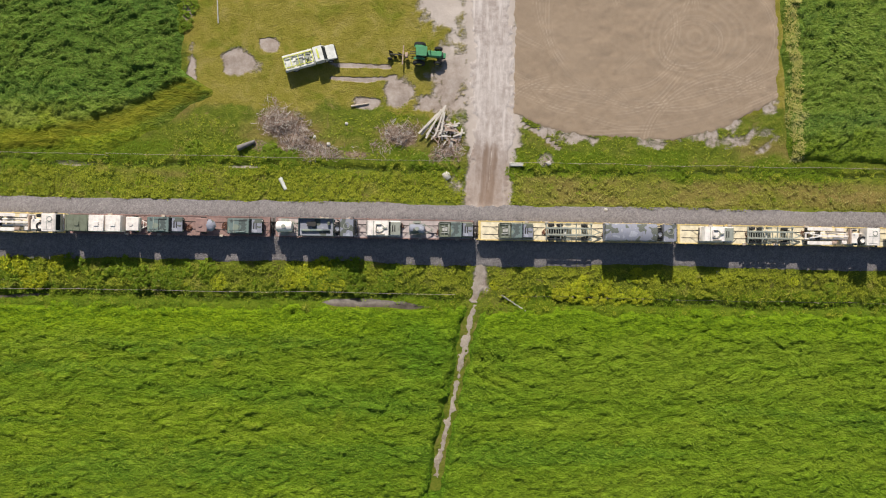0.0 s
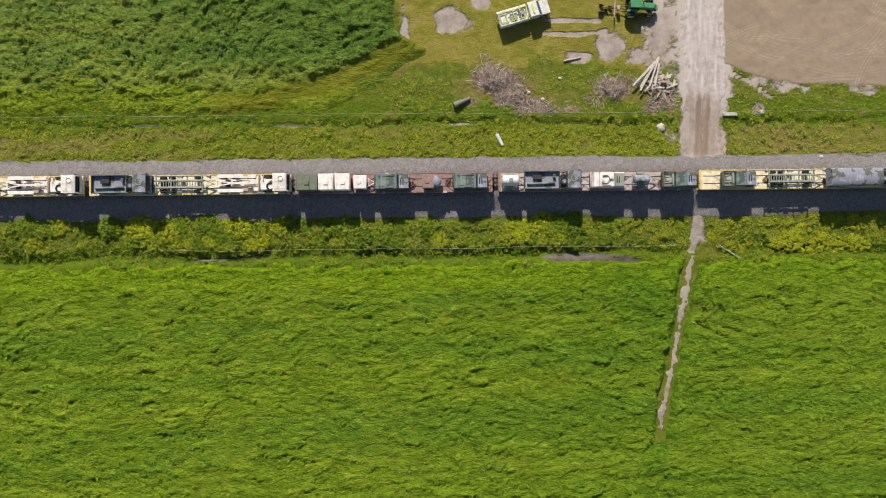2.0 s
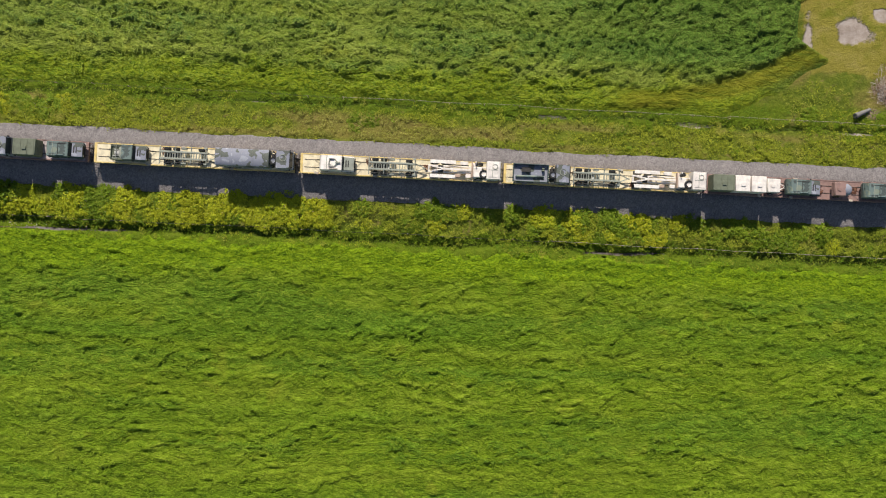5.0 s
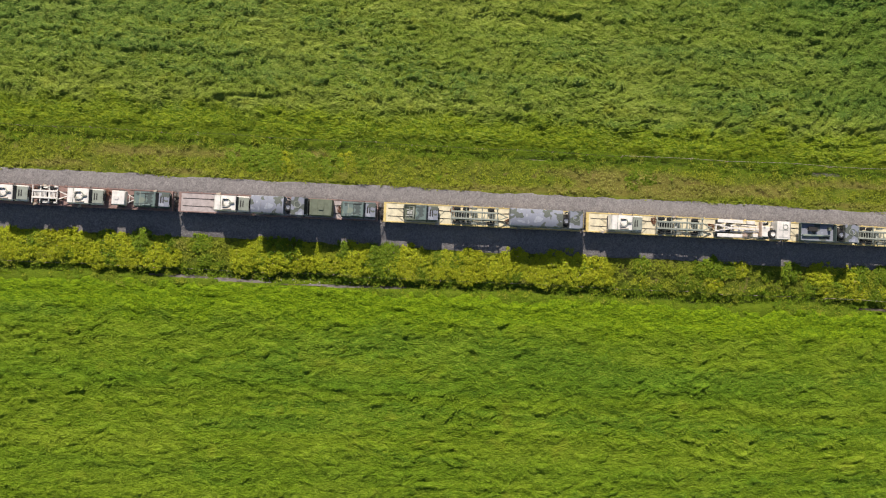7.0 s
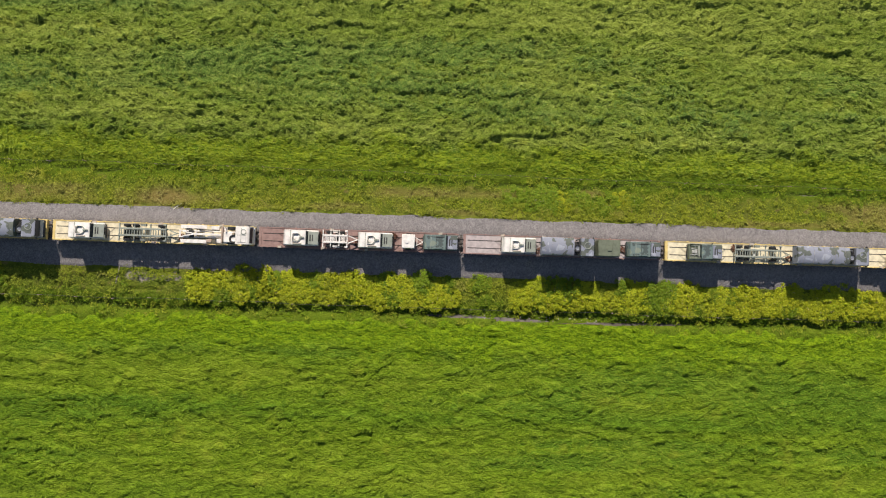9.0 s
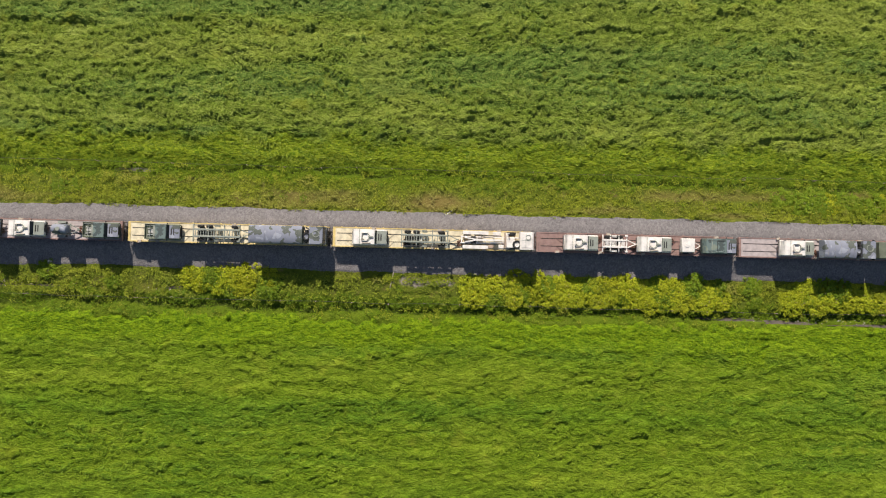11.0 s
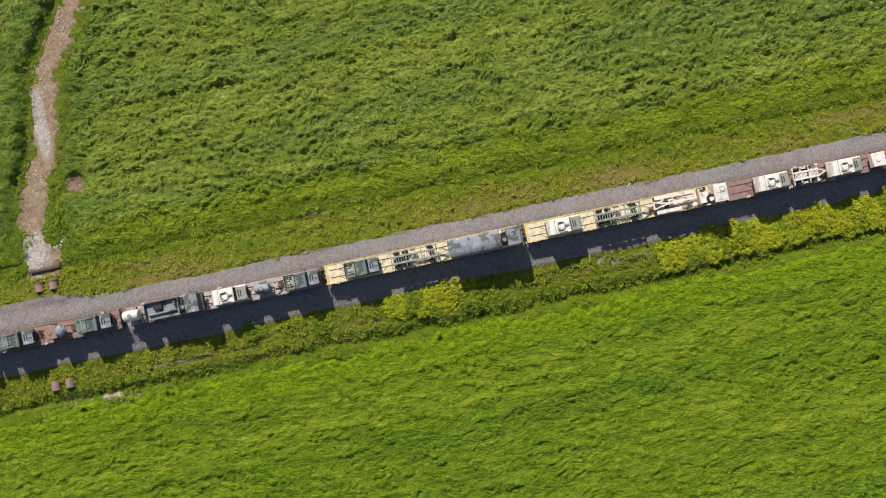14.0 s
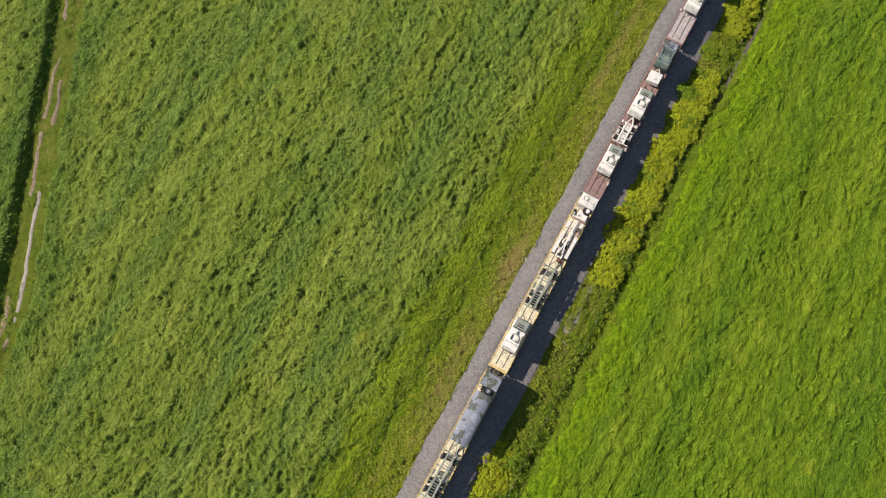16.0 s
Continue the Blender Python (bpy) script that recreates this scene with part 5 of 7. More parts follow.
def long_truck(name, body, label):
    """A tan prime mover with a bare chassis, a spare tyre and a cab at the front."""
    v = thing(name, pose(0, 0, 0), label, "military truck", "vehicles on the train")
    for s in (-1, 1):
        part("frame_rail", Solid().box(-5.0, 3.6, s * 0.42 - 0.09, s * 0.42 + 0.09, 0.85, 1.2, 0.02), body, v)
    for k, x in enumerate((-4.85, -3.9, -2.7, -1.6, -0.4, 0.8, 1.9)):
        part("cross_member", Solid().box(x - 0.08, x + 0.08, -0.45, 0.45, 0.9, 1.16, 0.02), body, v)
    part("hook_arm", Solid().bar((-4.4, -0.3, 1.25), (-2.6, 0.0, 1.5), 0.16, 0.14).bar((-4.4, 0.3, 1.25), (-2.6, 0.0, 1.5), 0.16, 0.14).bar((-2.8, 0, 1.5), (1.0, 0, 1.45), 0.26, 0.18).rod((-1.0, -0.28, 1.35), (1.6, -0.28, 1.35), 0.09), body, v)
    part("fifth_wheel_plate", Solid().box(-3.6, -2.9, -0.5, 0.5, 1.2, 1.28, 0.03), MAT_STEEL, v)
    part("engine_deck", Solid().box(1.2, 2.35, -1.0, 0.4, 1.0, 1.75, 0.07).box(1.0, 1.6, -1.15, 1.0, 1.2, 1.42, 0.04).rod((1.5, 0.95, 1.2), (1.5, 0.95, 2.4), 0.09).box(0.2, 0.9, -1.1, -0.6, 0.9, 1.4, 0.04).box(-0.6, 0.5, 0.65, 1.15, 0.8, 1.3, 0.05), body, v)
    part("cab", Solid().prism([(3.0, 0.8), (5.05, 0.8), (5.1, 1.6), (4.85, 2.35), (4.7, 2.45), (3.05, 2.45), (3.0, 2.4)], -1.2, 1.2), body, v)
    part("roof_panel", Solid().box(3.2, 4.45, -0.95, 0.95, 2.45, 2.5, 0.02).box(4.5, 4.6, -1.1, 1.1, 2.45, 2.49, 0.01), body, v)
    part("windshield", Solid().prism([(5.06, 1.66), (5.12, 1.66), (4.9, 2.32), (4.86, 2.30)], -1.05, 1.05), MAT_GLASS, v, "dark glass windshield")
    part("roof_seam", Solid().box(3.75, 3.81, -0.96, 0.96, 2.495, 2.52).box(3.2, 4.45, -0.03, 0.03, 2.495, 2.52), MAT_FRAME, v)
    part("roof_hatch", Solid().lathe((4.1, 0.45, 2.5), (0, 0, 1), [(0.28, 0.0), (0.36, 0.0), (0.36, 0.06), (0.30, 0.06)], 18), MAT_FRAME, v)
    part("hydraulic_ram", Solid().rod((-2.2, 0.62, 1.35), (0.6, 0.55, 1.5), 0.08, 10, 0.06), MAT_STEEL, v)
    part("stowed_gear", Solid().box(-1.2, -0.5, -1.1, -0.65, 1.0, 1.35, 0.05), MAT_DEADWOOD, v)
    part("gear_rack", Solid().box(0.95, 1.15, -1.1, 1.05, 1.40, 1.95, 0.03), MAT_DEADWOOD, v)
    part("bumper", Solid().box(5.06, 5.2, -1.15, 1.15, 0.55, 0.9, 0.04), body, v)
    wheel(v, 2.65, -0.55, 0.62, 0.42, body, 1.85, True)
    for s in (-1, 1):
        part("mudguard", Solid().box(-4.7, -1.2, s * 0.98 - 0.24, s * 0.98 + 0.24, 1.24, 1.28, 0.015), body, v)
        part("mirror", Solid().box(4.6, 4.7, s * 1.32 - 0.1, s * 1.32 + 0.1, 1.6, 2.1, 0.02), MAT_STEEL, v)
        for x in (-4.1, -2.6, 2.0, 3.7):
            wheel(v, x, s * 0.95, 0.62, 0.42, body)
    return v


def tank_trailer(name, frame_mat, tank_mat, label, long=2.3, r=0.72):
    v = thing(name, pose(0, 0, 0), label, "trailer", "vehicles on the train")
    h = long / 2
    prof = [(0.001, -h), (r * 0.6, -h + 0.03), (r * 0.9, -h + 0.12), (r, -h + 0.28), (r, h - 0.28), (r * 0.9, h - 0.12), (r * 0.6, h - 0.03), (0.001, h)]
    part("tank", Solid().lathe((0, 0, 0.75 + r), (1, 0, 0), prof, 24), tank_mat, v)
    part("hatch", Solid().rod((0, 0, 0.72 + 2 * r), (0, 0, 0.84 + 2 * r), 0.24, 16).rod((0, 0, 0.84 + 2 * r), (0, 0, 0.87 + 2 * r), 0.28, 16), frame_mat, v)
    part("frame", Solid().box(-h, h, -0.75, -0.6, 0.6, 0.76).box(-h, h, 0.6, 0.75, 0.6, 0.76).box(-h, -h + 0.14, -0.8, 0.8, 0.6, 0.76).box(h - 0.14, h, -0.8, 0.8, 0.6, 0.76), frame_mat, v)
    part("drawbar", Solid().bar((h, -0.6, 0.68), (h + 1.15, 0, 0.6), 0.1, 0.1).bar((h, 0.6, 0.68), (h + 1.15, 0, 0.6), 0.1, 0.1).rod((h + 0.9, 0, 0.05), (h + 0.9, 0, 0.8), 0.05), frame_mat, v)
    for s in (-1, 1):
        part("fender", Solid().box(-0.55, 0.55, s * 0.94 - 0.16, s * 0.94 + 0.16, 0.98, 1.02, 0.01), frame_mat, v)
        wheel(v, 0, s * 0.92, 0.45, 0.28, frame_mat)
    return v


def box_trailer(name, body, label, long=1.8, gear=False):
    """A small two-wheeled cargo or generator trailer."""
    v = thing(name, pose(0, 0, 0), label, "trailer", "vehicles on the train")
    h = long / 2
    part("box", Solid().box(-h, h, -0.95, 0.95, 0.62, 1.45, 0.06), body, v)
    part("lid", Solid().box(-h + 0.05, h - 0.05, -0.9, 0.9, 1.45, 1.52, 0.03).rod((-h * 0.2, 0, 1.5), (-h * 0.2, 0, 1.6), 0.3, 16), body, v)
    part("drawbar", Solid().bar((h, -0.6, 0.66), (h + 1.1, 0, 0.6), 0.1, 0.1).bar((h, 0.6, 0.66), (h + 1.1, 0, 0.6), 0.1, 0.1).bar((h + 0.25, -0.5, 0.66), (h + 0.25, 0.5, 0.66), 0.07, 0.07), body, v)
    if gear:
        part("camouflage_net", Solid().lathe((h + 0.2, 0, 1.1), (0, 0, 1), [(0.001, -0.3), (0.72, -0.25), (0.84, 0.0), (0.66, 0.3), (0.3, 0.45), (0.001, 0.48)], 12), MAT_CAMO, v, "bundled grey camouflage net")
    for s in (-1, 1):
        wheel(v, 0, s * 0.98, 0.42, 0.26, body)
    return v


def shelter(name, body, label, long=2.0):
    """A box shelter with roof ribs and a vent, lashed to the deck."""
    v = thing(name, pose(0, 0, 0), label, "shelter", "vehicles on the train")
    h = long / 2
    part("skid", Solid().box(-h, h, -0.8, -0.65, 0.0, 0.14).box(-h, h, 0.65, 0.8, 0.0, 0.14), MAT_STEEL, v)
    part("shell", Solid().box(-h, h, -1.1, 1.1, 0.14, 2.05, 0.05), body, v)
    part("roof_vent", Solid().box(-0.25, 0.35, -0.4, 0.2, 2.05, 2.17, 0.03), body, v)
    for k in range(4):
        x = -h + 0.2 + k * (long - 0.4) / 3
        part("roof_rib", Solid().box(x - 0.03, x + 0.03, -1.05, 1.05, 2.05, 2.085, 0.01), body, v)
    return v


CARS = {k: flatcar(k) for k in ("yellow", "brown", "grey")}
LOADS = {
    "hum_open": humvee("utility_vehicle", MAT_OLIVE, MAT_CAMO_G, "open", "olive light utility vehicle with an open bed chained to a flatcar"),
    "hum_green": humvee("utility_vehicle", MAT_GREEN, MAT_CAMO_G, "hard", "dark green camouflaged light utility vehicle chained to a flatcar"),
    "hum_tan": humvee("armoured_vehicle", MAT_TAN, MAT_TAN, "ring", "desert-tan armoured light vehicle with a round roof hatch"),
    "truck_tarp": cargo_truck("cargo_truck", MAT_CAMO, MAT_CAMO, "tarp", 10.2, "blue-grey camouflaged cargo truck under a taut tarpaulin"),
    "truck_short": cargo_truck("cargo_truck", MAT_CAMO, MAT_CAMO, "tarp", 7.4, "short camouflaged truck under a tarpaulin on a flatcar"),
    "truck_open": cargo_truck("cargo_truck", MAT_CAMO, MAT_GREEN, "open", 7.9, "blue-grey cargo truck with an open dark-sided bed on a flatcar"),
    "trailer": flat_trailer("flat_trailer", MAT_FRAME, "grey-olive open-frame flat trailer with paired wheels"),
    "trailer_tan": flat_trailer("flat_trailer", MAT_TAN, "small desert-tan open-frame trailer on a brown flatcar", 3.4),
    "long_tan": long_truck("prime_mover", MAT_TAN, "desert-tan heavy truck with a bare chassis and spare tyre"),
    "tank_tan": tank_trailer("water_trailer", MAT_FRAME, MAT_TAN, "pale tan water tank trailer at the flatcar end"),
    "tank_grey": tank_trailer("water_trailer", MAT_FRAME, MAT_CAMO, "blue-grey water tank trailer with open frame", 2.2, 0.62),
    "box_tan": box_trailer("cargo_trailer", MAT_TAN, "small desert-tan box trailer with a drawbar"),
    "box_net": box_trailer("cargo_trailer", MAT_BROWN, "small trailer with a bundled camouflage net", 1.6, True),
    "shelter_tan": shelter("equipment_shelter", MAT_TAN, "desert-tan box shelter with a ribbed roof"),
    "shelter_green": shelter("equipment_shelter", MAT_OLIVE, "olive box shelter with a ribbed roof", 3.0),
}
# each flatcar's deck and its load: kind, middle of the load along the car, degrees turned
CONSIST = {
    "A": ("brown", [("shelter_green", 1.9, 0), ("shelter_tan", 4.5, 0), ("shelter_tan", 6.75, 0), ("box_tan", 9.1, 0), ("hum_green", 13.4, 0), ("box_net", 18.4, 0), ("hum_green", 24.2, 0)]),
    "B": ("grey", [("tank_tan", 1.5, 0), ("truck_open", 7.3, 0), ("hum_tan", 15.0, 0), ("tank_grey", 19.6, 0), ("hum_open", 25.0, 0)]),
    "C": ("yellow", [("hum_open", 5.2, 0), ("trailer", 12.5, 0), ("truck_tarp", 22.3, 0)]),
    "D": ("yellow", [("hum_tan", 5.2, 0), ("trailer", 12.7, 0), ("long_tan", 22.6, 0)]),
    "E": ("yellow", [("truck_open", 5.0, 0), ("trailer", 12.7, 0), ("long_tan", 22.6, 0)]),
    "F": ("brown", [("hum_tan", 6.0, 0), ("trailer_tan", 10.6, 0), ("hum_tan", 16.1, 0), ("box_tan", 20.6, 0), ("hum_green", 25.0, 0)]),
    "G": ("grey", [("hum_tan", 7.6, 0), ("truck_short", 14.2, 0), ("shelter_green", 19.8, 0), ("hum_green", 24.8, 0)]),
}
ORDER = "GABCDFGCDEABCDE"
taken = set()


def place(stock, key, m):
    """The first of a kind is set down itself, the others are copies."""
    if key in taken:
        return copy_thing(stock[key], m)
    taken.add(key)
    stock[key].matrix_basis = m
    return stock[key]


for k, letter in enumerate(ORDER):
    x0 = SLOT0 + PITCH * (k - 4) + (PITCH - DECK_LEN) / 2
    deck, load = CONSIST[letter]
    place(CARS, deck, pose(x0, 0, DECK_Z))
    for kind, x, turn in load:
        place(LOADS, kind, pose(x0 + x, 0, DECK_Z + 0.002 + (0.028 if kind.startswith("shelter") else 0), 0, 0, turn))


# ---- loose gear on the decks ----


def chock():
    c = thing("wheel_chock", pose(0, 0, 0), "weathered wooden chock block wedged on a flatcar deck", "chock", "chocks on the decks")
    part("wedge", Solid().prism([(-0.22, 0.0), (0.22, 0.0), (0.22, 0.08), (-0.12, 0.24), (-0.22, 0.24)], -0.14, 0.14), MAT_WOOD, c)
    part("cleat", Solid().box(0.22, 0.34, -0.2, 0.2, 0.0, 0.09, 0.01), MAT_DEADWOOD, c)
    return c


def chain_heap():
    r = random.Random(77)
    c = thing("chain_heap", pose(0, 0, 0), "heap of rusty tie-down chain on a flatcar deck", "chain", "chain heaps on the decks")
    for k in range(5):
        pts, a = [], r.uniform(0, 6.28)
        for j in range(9):
            a += r.uniform(0.3, 1.1)
            pts.append((r.uniform(0.1, 0.5) * math.cos(a) * 1.3, r.uniform(0.1, 0.5) * math.sin(a), 0.04 + 0.03 * k))
        part("chain", Solid().tube(pts, 0.035), MAT_RUST, c)
    part("binder", Solid().bar((-0.4, -0.2, 0.2), (0.35, 0.1, 0.22), 0.09, 0.07), MAT_RUST, c)
    return c


STOCK = {"chock": chock(), "chain": chain_heap()}
random.seed(21)
for k, letter in enumerate(ORDER):
    x0 = SLOT0 + PITCH * (k - 4) + (PITCH - DECK_LEN) / 2
    load = CONSIST[letter][1]
    for (a, xa, ta), (b, xb, tb) in zip(load, load[1:]):
        mid = xa + (xb - xa) * (0.62 if "trailer" in b else 0.5)
        place(STOCK, "chain", pose(x0 + mid + random.uniform(-0.5, 0.5), random.uniform(-0.7, 0.7), DECK_Z + 0.012, 0, 0, random.uniform(0, 360)))
    for q in range(5):
        place(STOCK, "chock", pose(x0 + random.uniform(1.0, DECK_LEN - 1.0), random.choice((-1, 1)) * random.uniform(1.22, 1.34), DECK_Z + 0.004, 0, 0, random.choice((0, 180)) + random.uniform(-15, 15)))

# ---- vegetation ----


def blade_mesh(name, u, v, z, ang, length, width, rise, material):
    """Many bent blades, five points each, joined into one mesh."""
    n = len(u)
    du, dv = np.cos(ang), np.sin(ang)
    pu, pv = -dv * width / 2, du * width / 2
    co = np.zeros((n, 5, 3), np.float32)
    for k, (f, h, w) in enumerate(((0.0, 0.0, 0.7), (0.0, 0.0, -0.7), (0.55, 1.0, 1.0), (0.55, 1.0, -1.0), (1.0, 0.72, 0.0))):
        co[:, k, 0] = u + du * length * f + pu * w
        co[:, k, 1] = v + dv * length * f + pv * w
        co[:, k, 2] = z + rise * h - (0.05 if k < 2 else 0)
    base = np.arange(n)[:, None] * 5
    quads, tris = base + np.array([[0, 1, 3, 2]]), base + np.array([[2, 3, 4]])
    loops = np.concatenate([quads, tris], 1).ravel()
    starts = (np.arange(n)[:, None] * 7 + np.array([[0, 4]])).ravel()
    me = bpy.data.meshes.new(name)
    me.vertices.add(n * 5)
    me.vertices.foreach_set("co", co.ravel())
    me.loops.add(len(loops))
    me.loops.foreach_set("vertex_index", loops.astype(np.int32))
    me.polygons.add(len(starts))
    me.polygons.foreach_set("loop_start", starts.astype(np.int32))
    me.update(calc_edges=True)
    layer = me.attributes.new("deep", "FLOAT", "POINT")
    layer.data.foreach_set("value", np.repeat(deep_mask(u, v), 5).astype(np.float32))
    if material is MAT_TUFT:
        layer = me.attributes.new("dry", "FLOAT", "POINT")
        layer.data.foreach_set("value", np.repeat(ochre_mask(u, v), 5).astype(np.float32))
    me.materials.append(material)
    return me


rng = np.random.default_rng(7)


def blades(name, box, per_m2, keep, height, lay, size, material, label, category="grass"):
    """Scatters blades over a box where keep() > 0.5, on the surface height(), laid along lay()."""
    u0, u1, v0, v1 = box
    n = int((u1 - u0) * (v1 - v0) * per_m2)
    u, v = rng.uniform(u0, u1, n), rng.uniform(v0, v1, n)
    ok = keep(u, v) > rng.uniform(0.4, 0.75, n)
    u, v = u[ok], v[ok]
    z = height(u, v)
    n = len(u)
    length, width, rise = (rng.uniform(a, b, n) for a, b in size)
    me = blade_mesh(name, u, v, z, lay(u, v) + rng.normal(0, 0.38, n), length, width, rise, material)
    return tagged(new(name, me), label, category, "", "stuff")


def lay_south(u, v):
    return (fbm(u * 0.10, v * 0.10, 201) - 0.5) * 3.0 + math.pi * (vnoise(u * 0.35, v * 0.8, 203) > 0.62)


def lay_north(u, v):
    return (fbm(u * 0.11, v * 0.11, 211) - 0.5) * 9.0 + 0.5


def lay_any(u, v):
    return rng.uniform(0, 2 * math.pi, len(u))


HAY = ((0.16, 0.36), (0.05, 0.11), (0.05, 0.16))
CROP = ((0.35, 0.85), (0.05, 0.11), (0.02, 0.075))
blades("hay_blades", (-300, 76, -61, -11), 5.0, south_mask, south_height, lay_south, HAY, MAT_BLADE_SOUTH, "bright green hay blades laid over by wind")
blades("laid_grass", (-286, -28, 10, 44), 6.0, lambda u, v: north_mask(u, v) * (1 - swath_mask(u, v)), crop_height(north_mask, 90), lay_north, CROP, MAT_BLADE_NORTH, "tall grass blades laid in swirls")
blades("laid_grass", (-286, -150, 44, 104), 5.5, north_mask, crop_height(north_mask, 90), lay_north, CROP, MAT_BLADE_NORTH, "tall grass blades laid in swirls")
blades("laid_grass", (-300, -198, 10, 103), 6.0, west_mask, crop_height(west_mask, 120), lay_north, CROP, MAT_BLADE_NORTH, "tall grass blades beyond the lane")
blades("laid_grass", (54, 76, 10, 44), 10.0, east_mask, crop_height(east_mask, 150), lay_north, CROP, MAT_BLADE_NORTH, "tall grass blades beside the tilled plot")


blades("straw_margin", (50, 57, 10.5, 44), 110.0, lambda u, v: step(1.05, 0.5, np.abs(u - 53.0 - 0.07 * (22 - v) + (fbm(u * 0.4, v * 0.4, 66) - 0.5) * 2.0)) * (v > 11), lambda u, v: np.maximum(land(u, v) + 0.12, crop_height(east_mask, 150)(u, v)), lay_any, ((0.2, 0.5), (0.05, 0.11), (0.03, 0.12)), MAT_STRAW, "pale dry grass margin of the crop field")
TUSSOCK = ((0.16, 0.42), (0.07, 0.17), (0.06, 0.23))


def thin(mask, seed):
    """Tussocks stand in loose groups."""
    return lambda u, v: mask(u, v) * (0.55 + 0.45 * step(0.40, 0.58, fbm(u * 0.5, v * 0.7, seed, 2)))


blades("hay_tussocks", (-300, 76, -58, -11), 4.0, thin(south_mask, 241), south_height, lambda u, v: lay_south(u, v) + rng.normal(0, 0.7, len(u)), TUSSOCK, MAT_BLADE_SOUTH, "small upright tussocks in the hay field")
blades("grass_tussocks", (-286, -34, 10, 44), 4.6, thin(lambda u, v: north_mask(u, v) * (1 - swath_mask(u, v)), 242), crop_height(north_mask, 90), lambda u, v: lay_north(u, v) + rng.normal(0, 0.7, len(u)), TUSSOCK, MAT_BLADE_NORTH, "small upright tussocks in the grass field")
blades("grass_tussocks", (-286, -170, 44, 100), 4.0, thin(north_mask, 243), crop_height(north_mask, 90), lambda u, v: lay_north(u, v) + rng.normal(0, 0.7, len(u)), TUSSOCK, MAT_BLADE_NORTH, "small upright tussocks in the grass field")
blades("grass_tussocks", (54, 76, 10, 44), 4.6, thin(east_mask, 244), crop_height(east_mask, 150), lay_north, TUSSOCK, MAT_BLADE_NORTH, "small upright tussocks beside the tilled plot")


def verge_keep(u, v):
    n = step(3.9, 4.6, v + (fbm(u * 0.6, v * 0.6, 221) - 0.5) * 1.6) * step(11.0, 10.0, v)
    s = step(-4.4, -5.2, v + (fbm(u * 0.6, v * 0.6, 222) - 0.5) * 1.6) * step(-12, -11, v)
    path = step(0.8, 1.3, along(u, v, FOOTPATH)[0])
    road = step(2.8, 3.6, along(u, v, ROAD)[0])
    lane = step(2.2, 3.0, along(u, v, LANE)[0])
    return np.maximum(n, s) * path * road * lane * (0.62 + 0.38 * step(0.35, 0.6, fbm(u * 0.35, v * 0.35, 223)))


blades("verge_grass", (-300, 76, -12, 11), 15.0, lambda u, v: verge_keep(u, v) * (1 - lush_mask(u, v)) * (1 - 0.6 * (bare_mask(u, v) > 0.5)), land, lay_any, ((0.14, 0.36), (0.04, 0.10), (0.04, 0.16)), MAT_TUFT, "rough olive grass and weeds on the railway verge")


blades("ditch_grass", (-300, 76, -13, 13), 15.0, lambda u, v: lush_mask(u, v) * (1 - np.clip(pool(u, v) * 2.5, 0, 1)) * step(0.8, 1.3, along(u, v, FOOTPATH)[0]) * step(2.4, 3.2, along(u, v, LANE)[0]), land, lay_any, ((0.18, 0.48), (0.04, 0.10), (0.05, 0.22)), MAT_DITCHGRASS, "rank green grass along the ditches")


def yard_keep(u, v):
    road = step(3.2, 4.2, along(u, v, ROAD)[0])
    plot = 1 - step(0.0, 0.1, plot_mask(u, v))
    crop = 1 - np.clip(north_mask(u, v) + east_mask(u, v), 0, 1)
    low = step(17.5, 14.5, v + (fbm(u * 0.2, v * 0.2, 231) - 0.5) * 6)
    return road * plot * crop * (0.15 + 0.85 * low) * (bare_mask(u, v) < 0.45) * (1 - 0.7 * np.clip(ochre_mask(u, v), 0, 1))


blades("yard_weeds", (-36, 56, 10, 36), 5.0, yard_keep, land, lay_any, ((0.2, 0.55), (0.07, 0.18), (0.04, 0.20)), MAT_TUFT, "short weeds and rough grass round the farm yard")


def clumps(name, box, per_m2, keep, height, wide, high, leaves, material, label):
    """Low mounds of weeds: leaves fanned over a small dome."""
    u0, u1, v0, v1 = box
    n = int((u1 - u0) * (v1 - v0) * per_m2)
    cu, cv = rng.uniform(u0, u1, n), rng.uniform(v0, v1, n)
    ok = keep(cu, cv) > rng.uniform(0.35, 0.8, n)
    cu, cv = cu[ok], cv[ok]
    n = len(cu)
    z0 = height(cu, cv)
    big = (0.6 + 0.8 * vnoise(cu * 0.3, cv * 0.3, 261))
    rad, top = rng.uniform(*wide, n) * big, rng.uniform(*high, n) * big
    a = rng.uniform(0, 2 * math.pi, (n, leaves))
    d = np.sqrt(rng.random((n, leaves))) * 0.9
    u, v = cu[:, None] + rad[:, None] * d * np.cos(a), cv[:, None] + rad[:, None] * d * np.sin(a)
    z = z0[:, None] + top[:, None] * (1 - 0.85 * d * d)
    size = rng.uniform(0.11, 0.24, (n, leaves))
    me = blade_mesh(name, u.ravel(), v.ravel(), z.ravel(), (a + rng.normal(0, 0.6, a.shape)).ravel(), size.ravel(), (size * 0.5).ravel(), rng.uniform(-0.04, 0.06, n * leaves), material)
    return tagged(new(name, me), label, "weeds", "", "stuff")


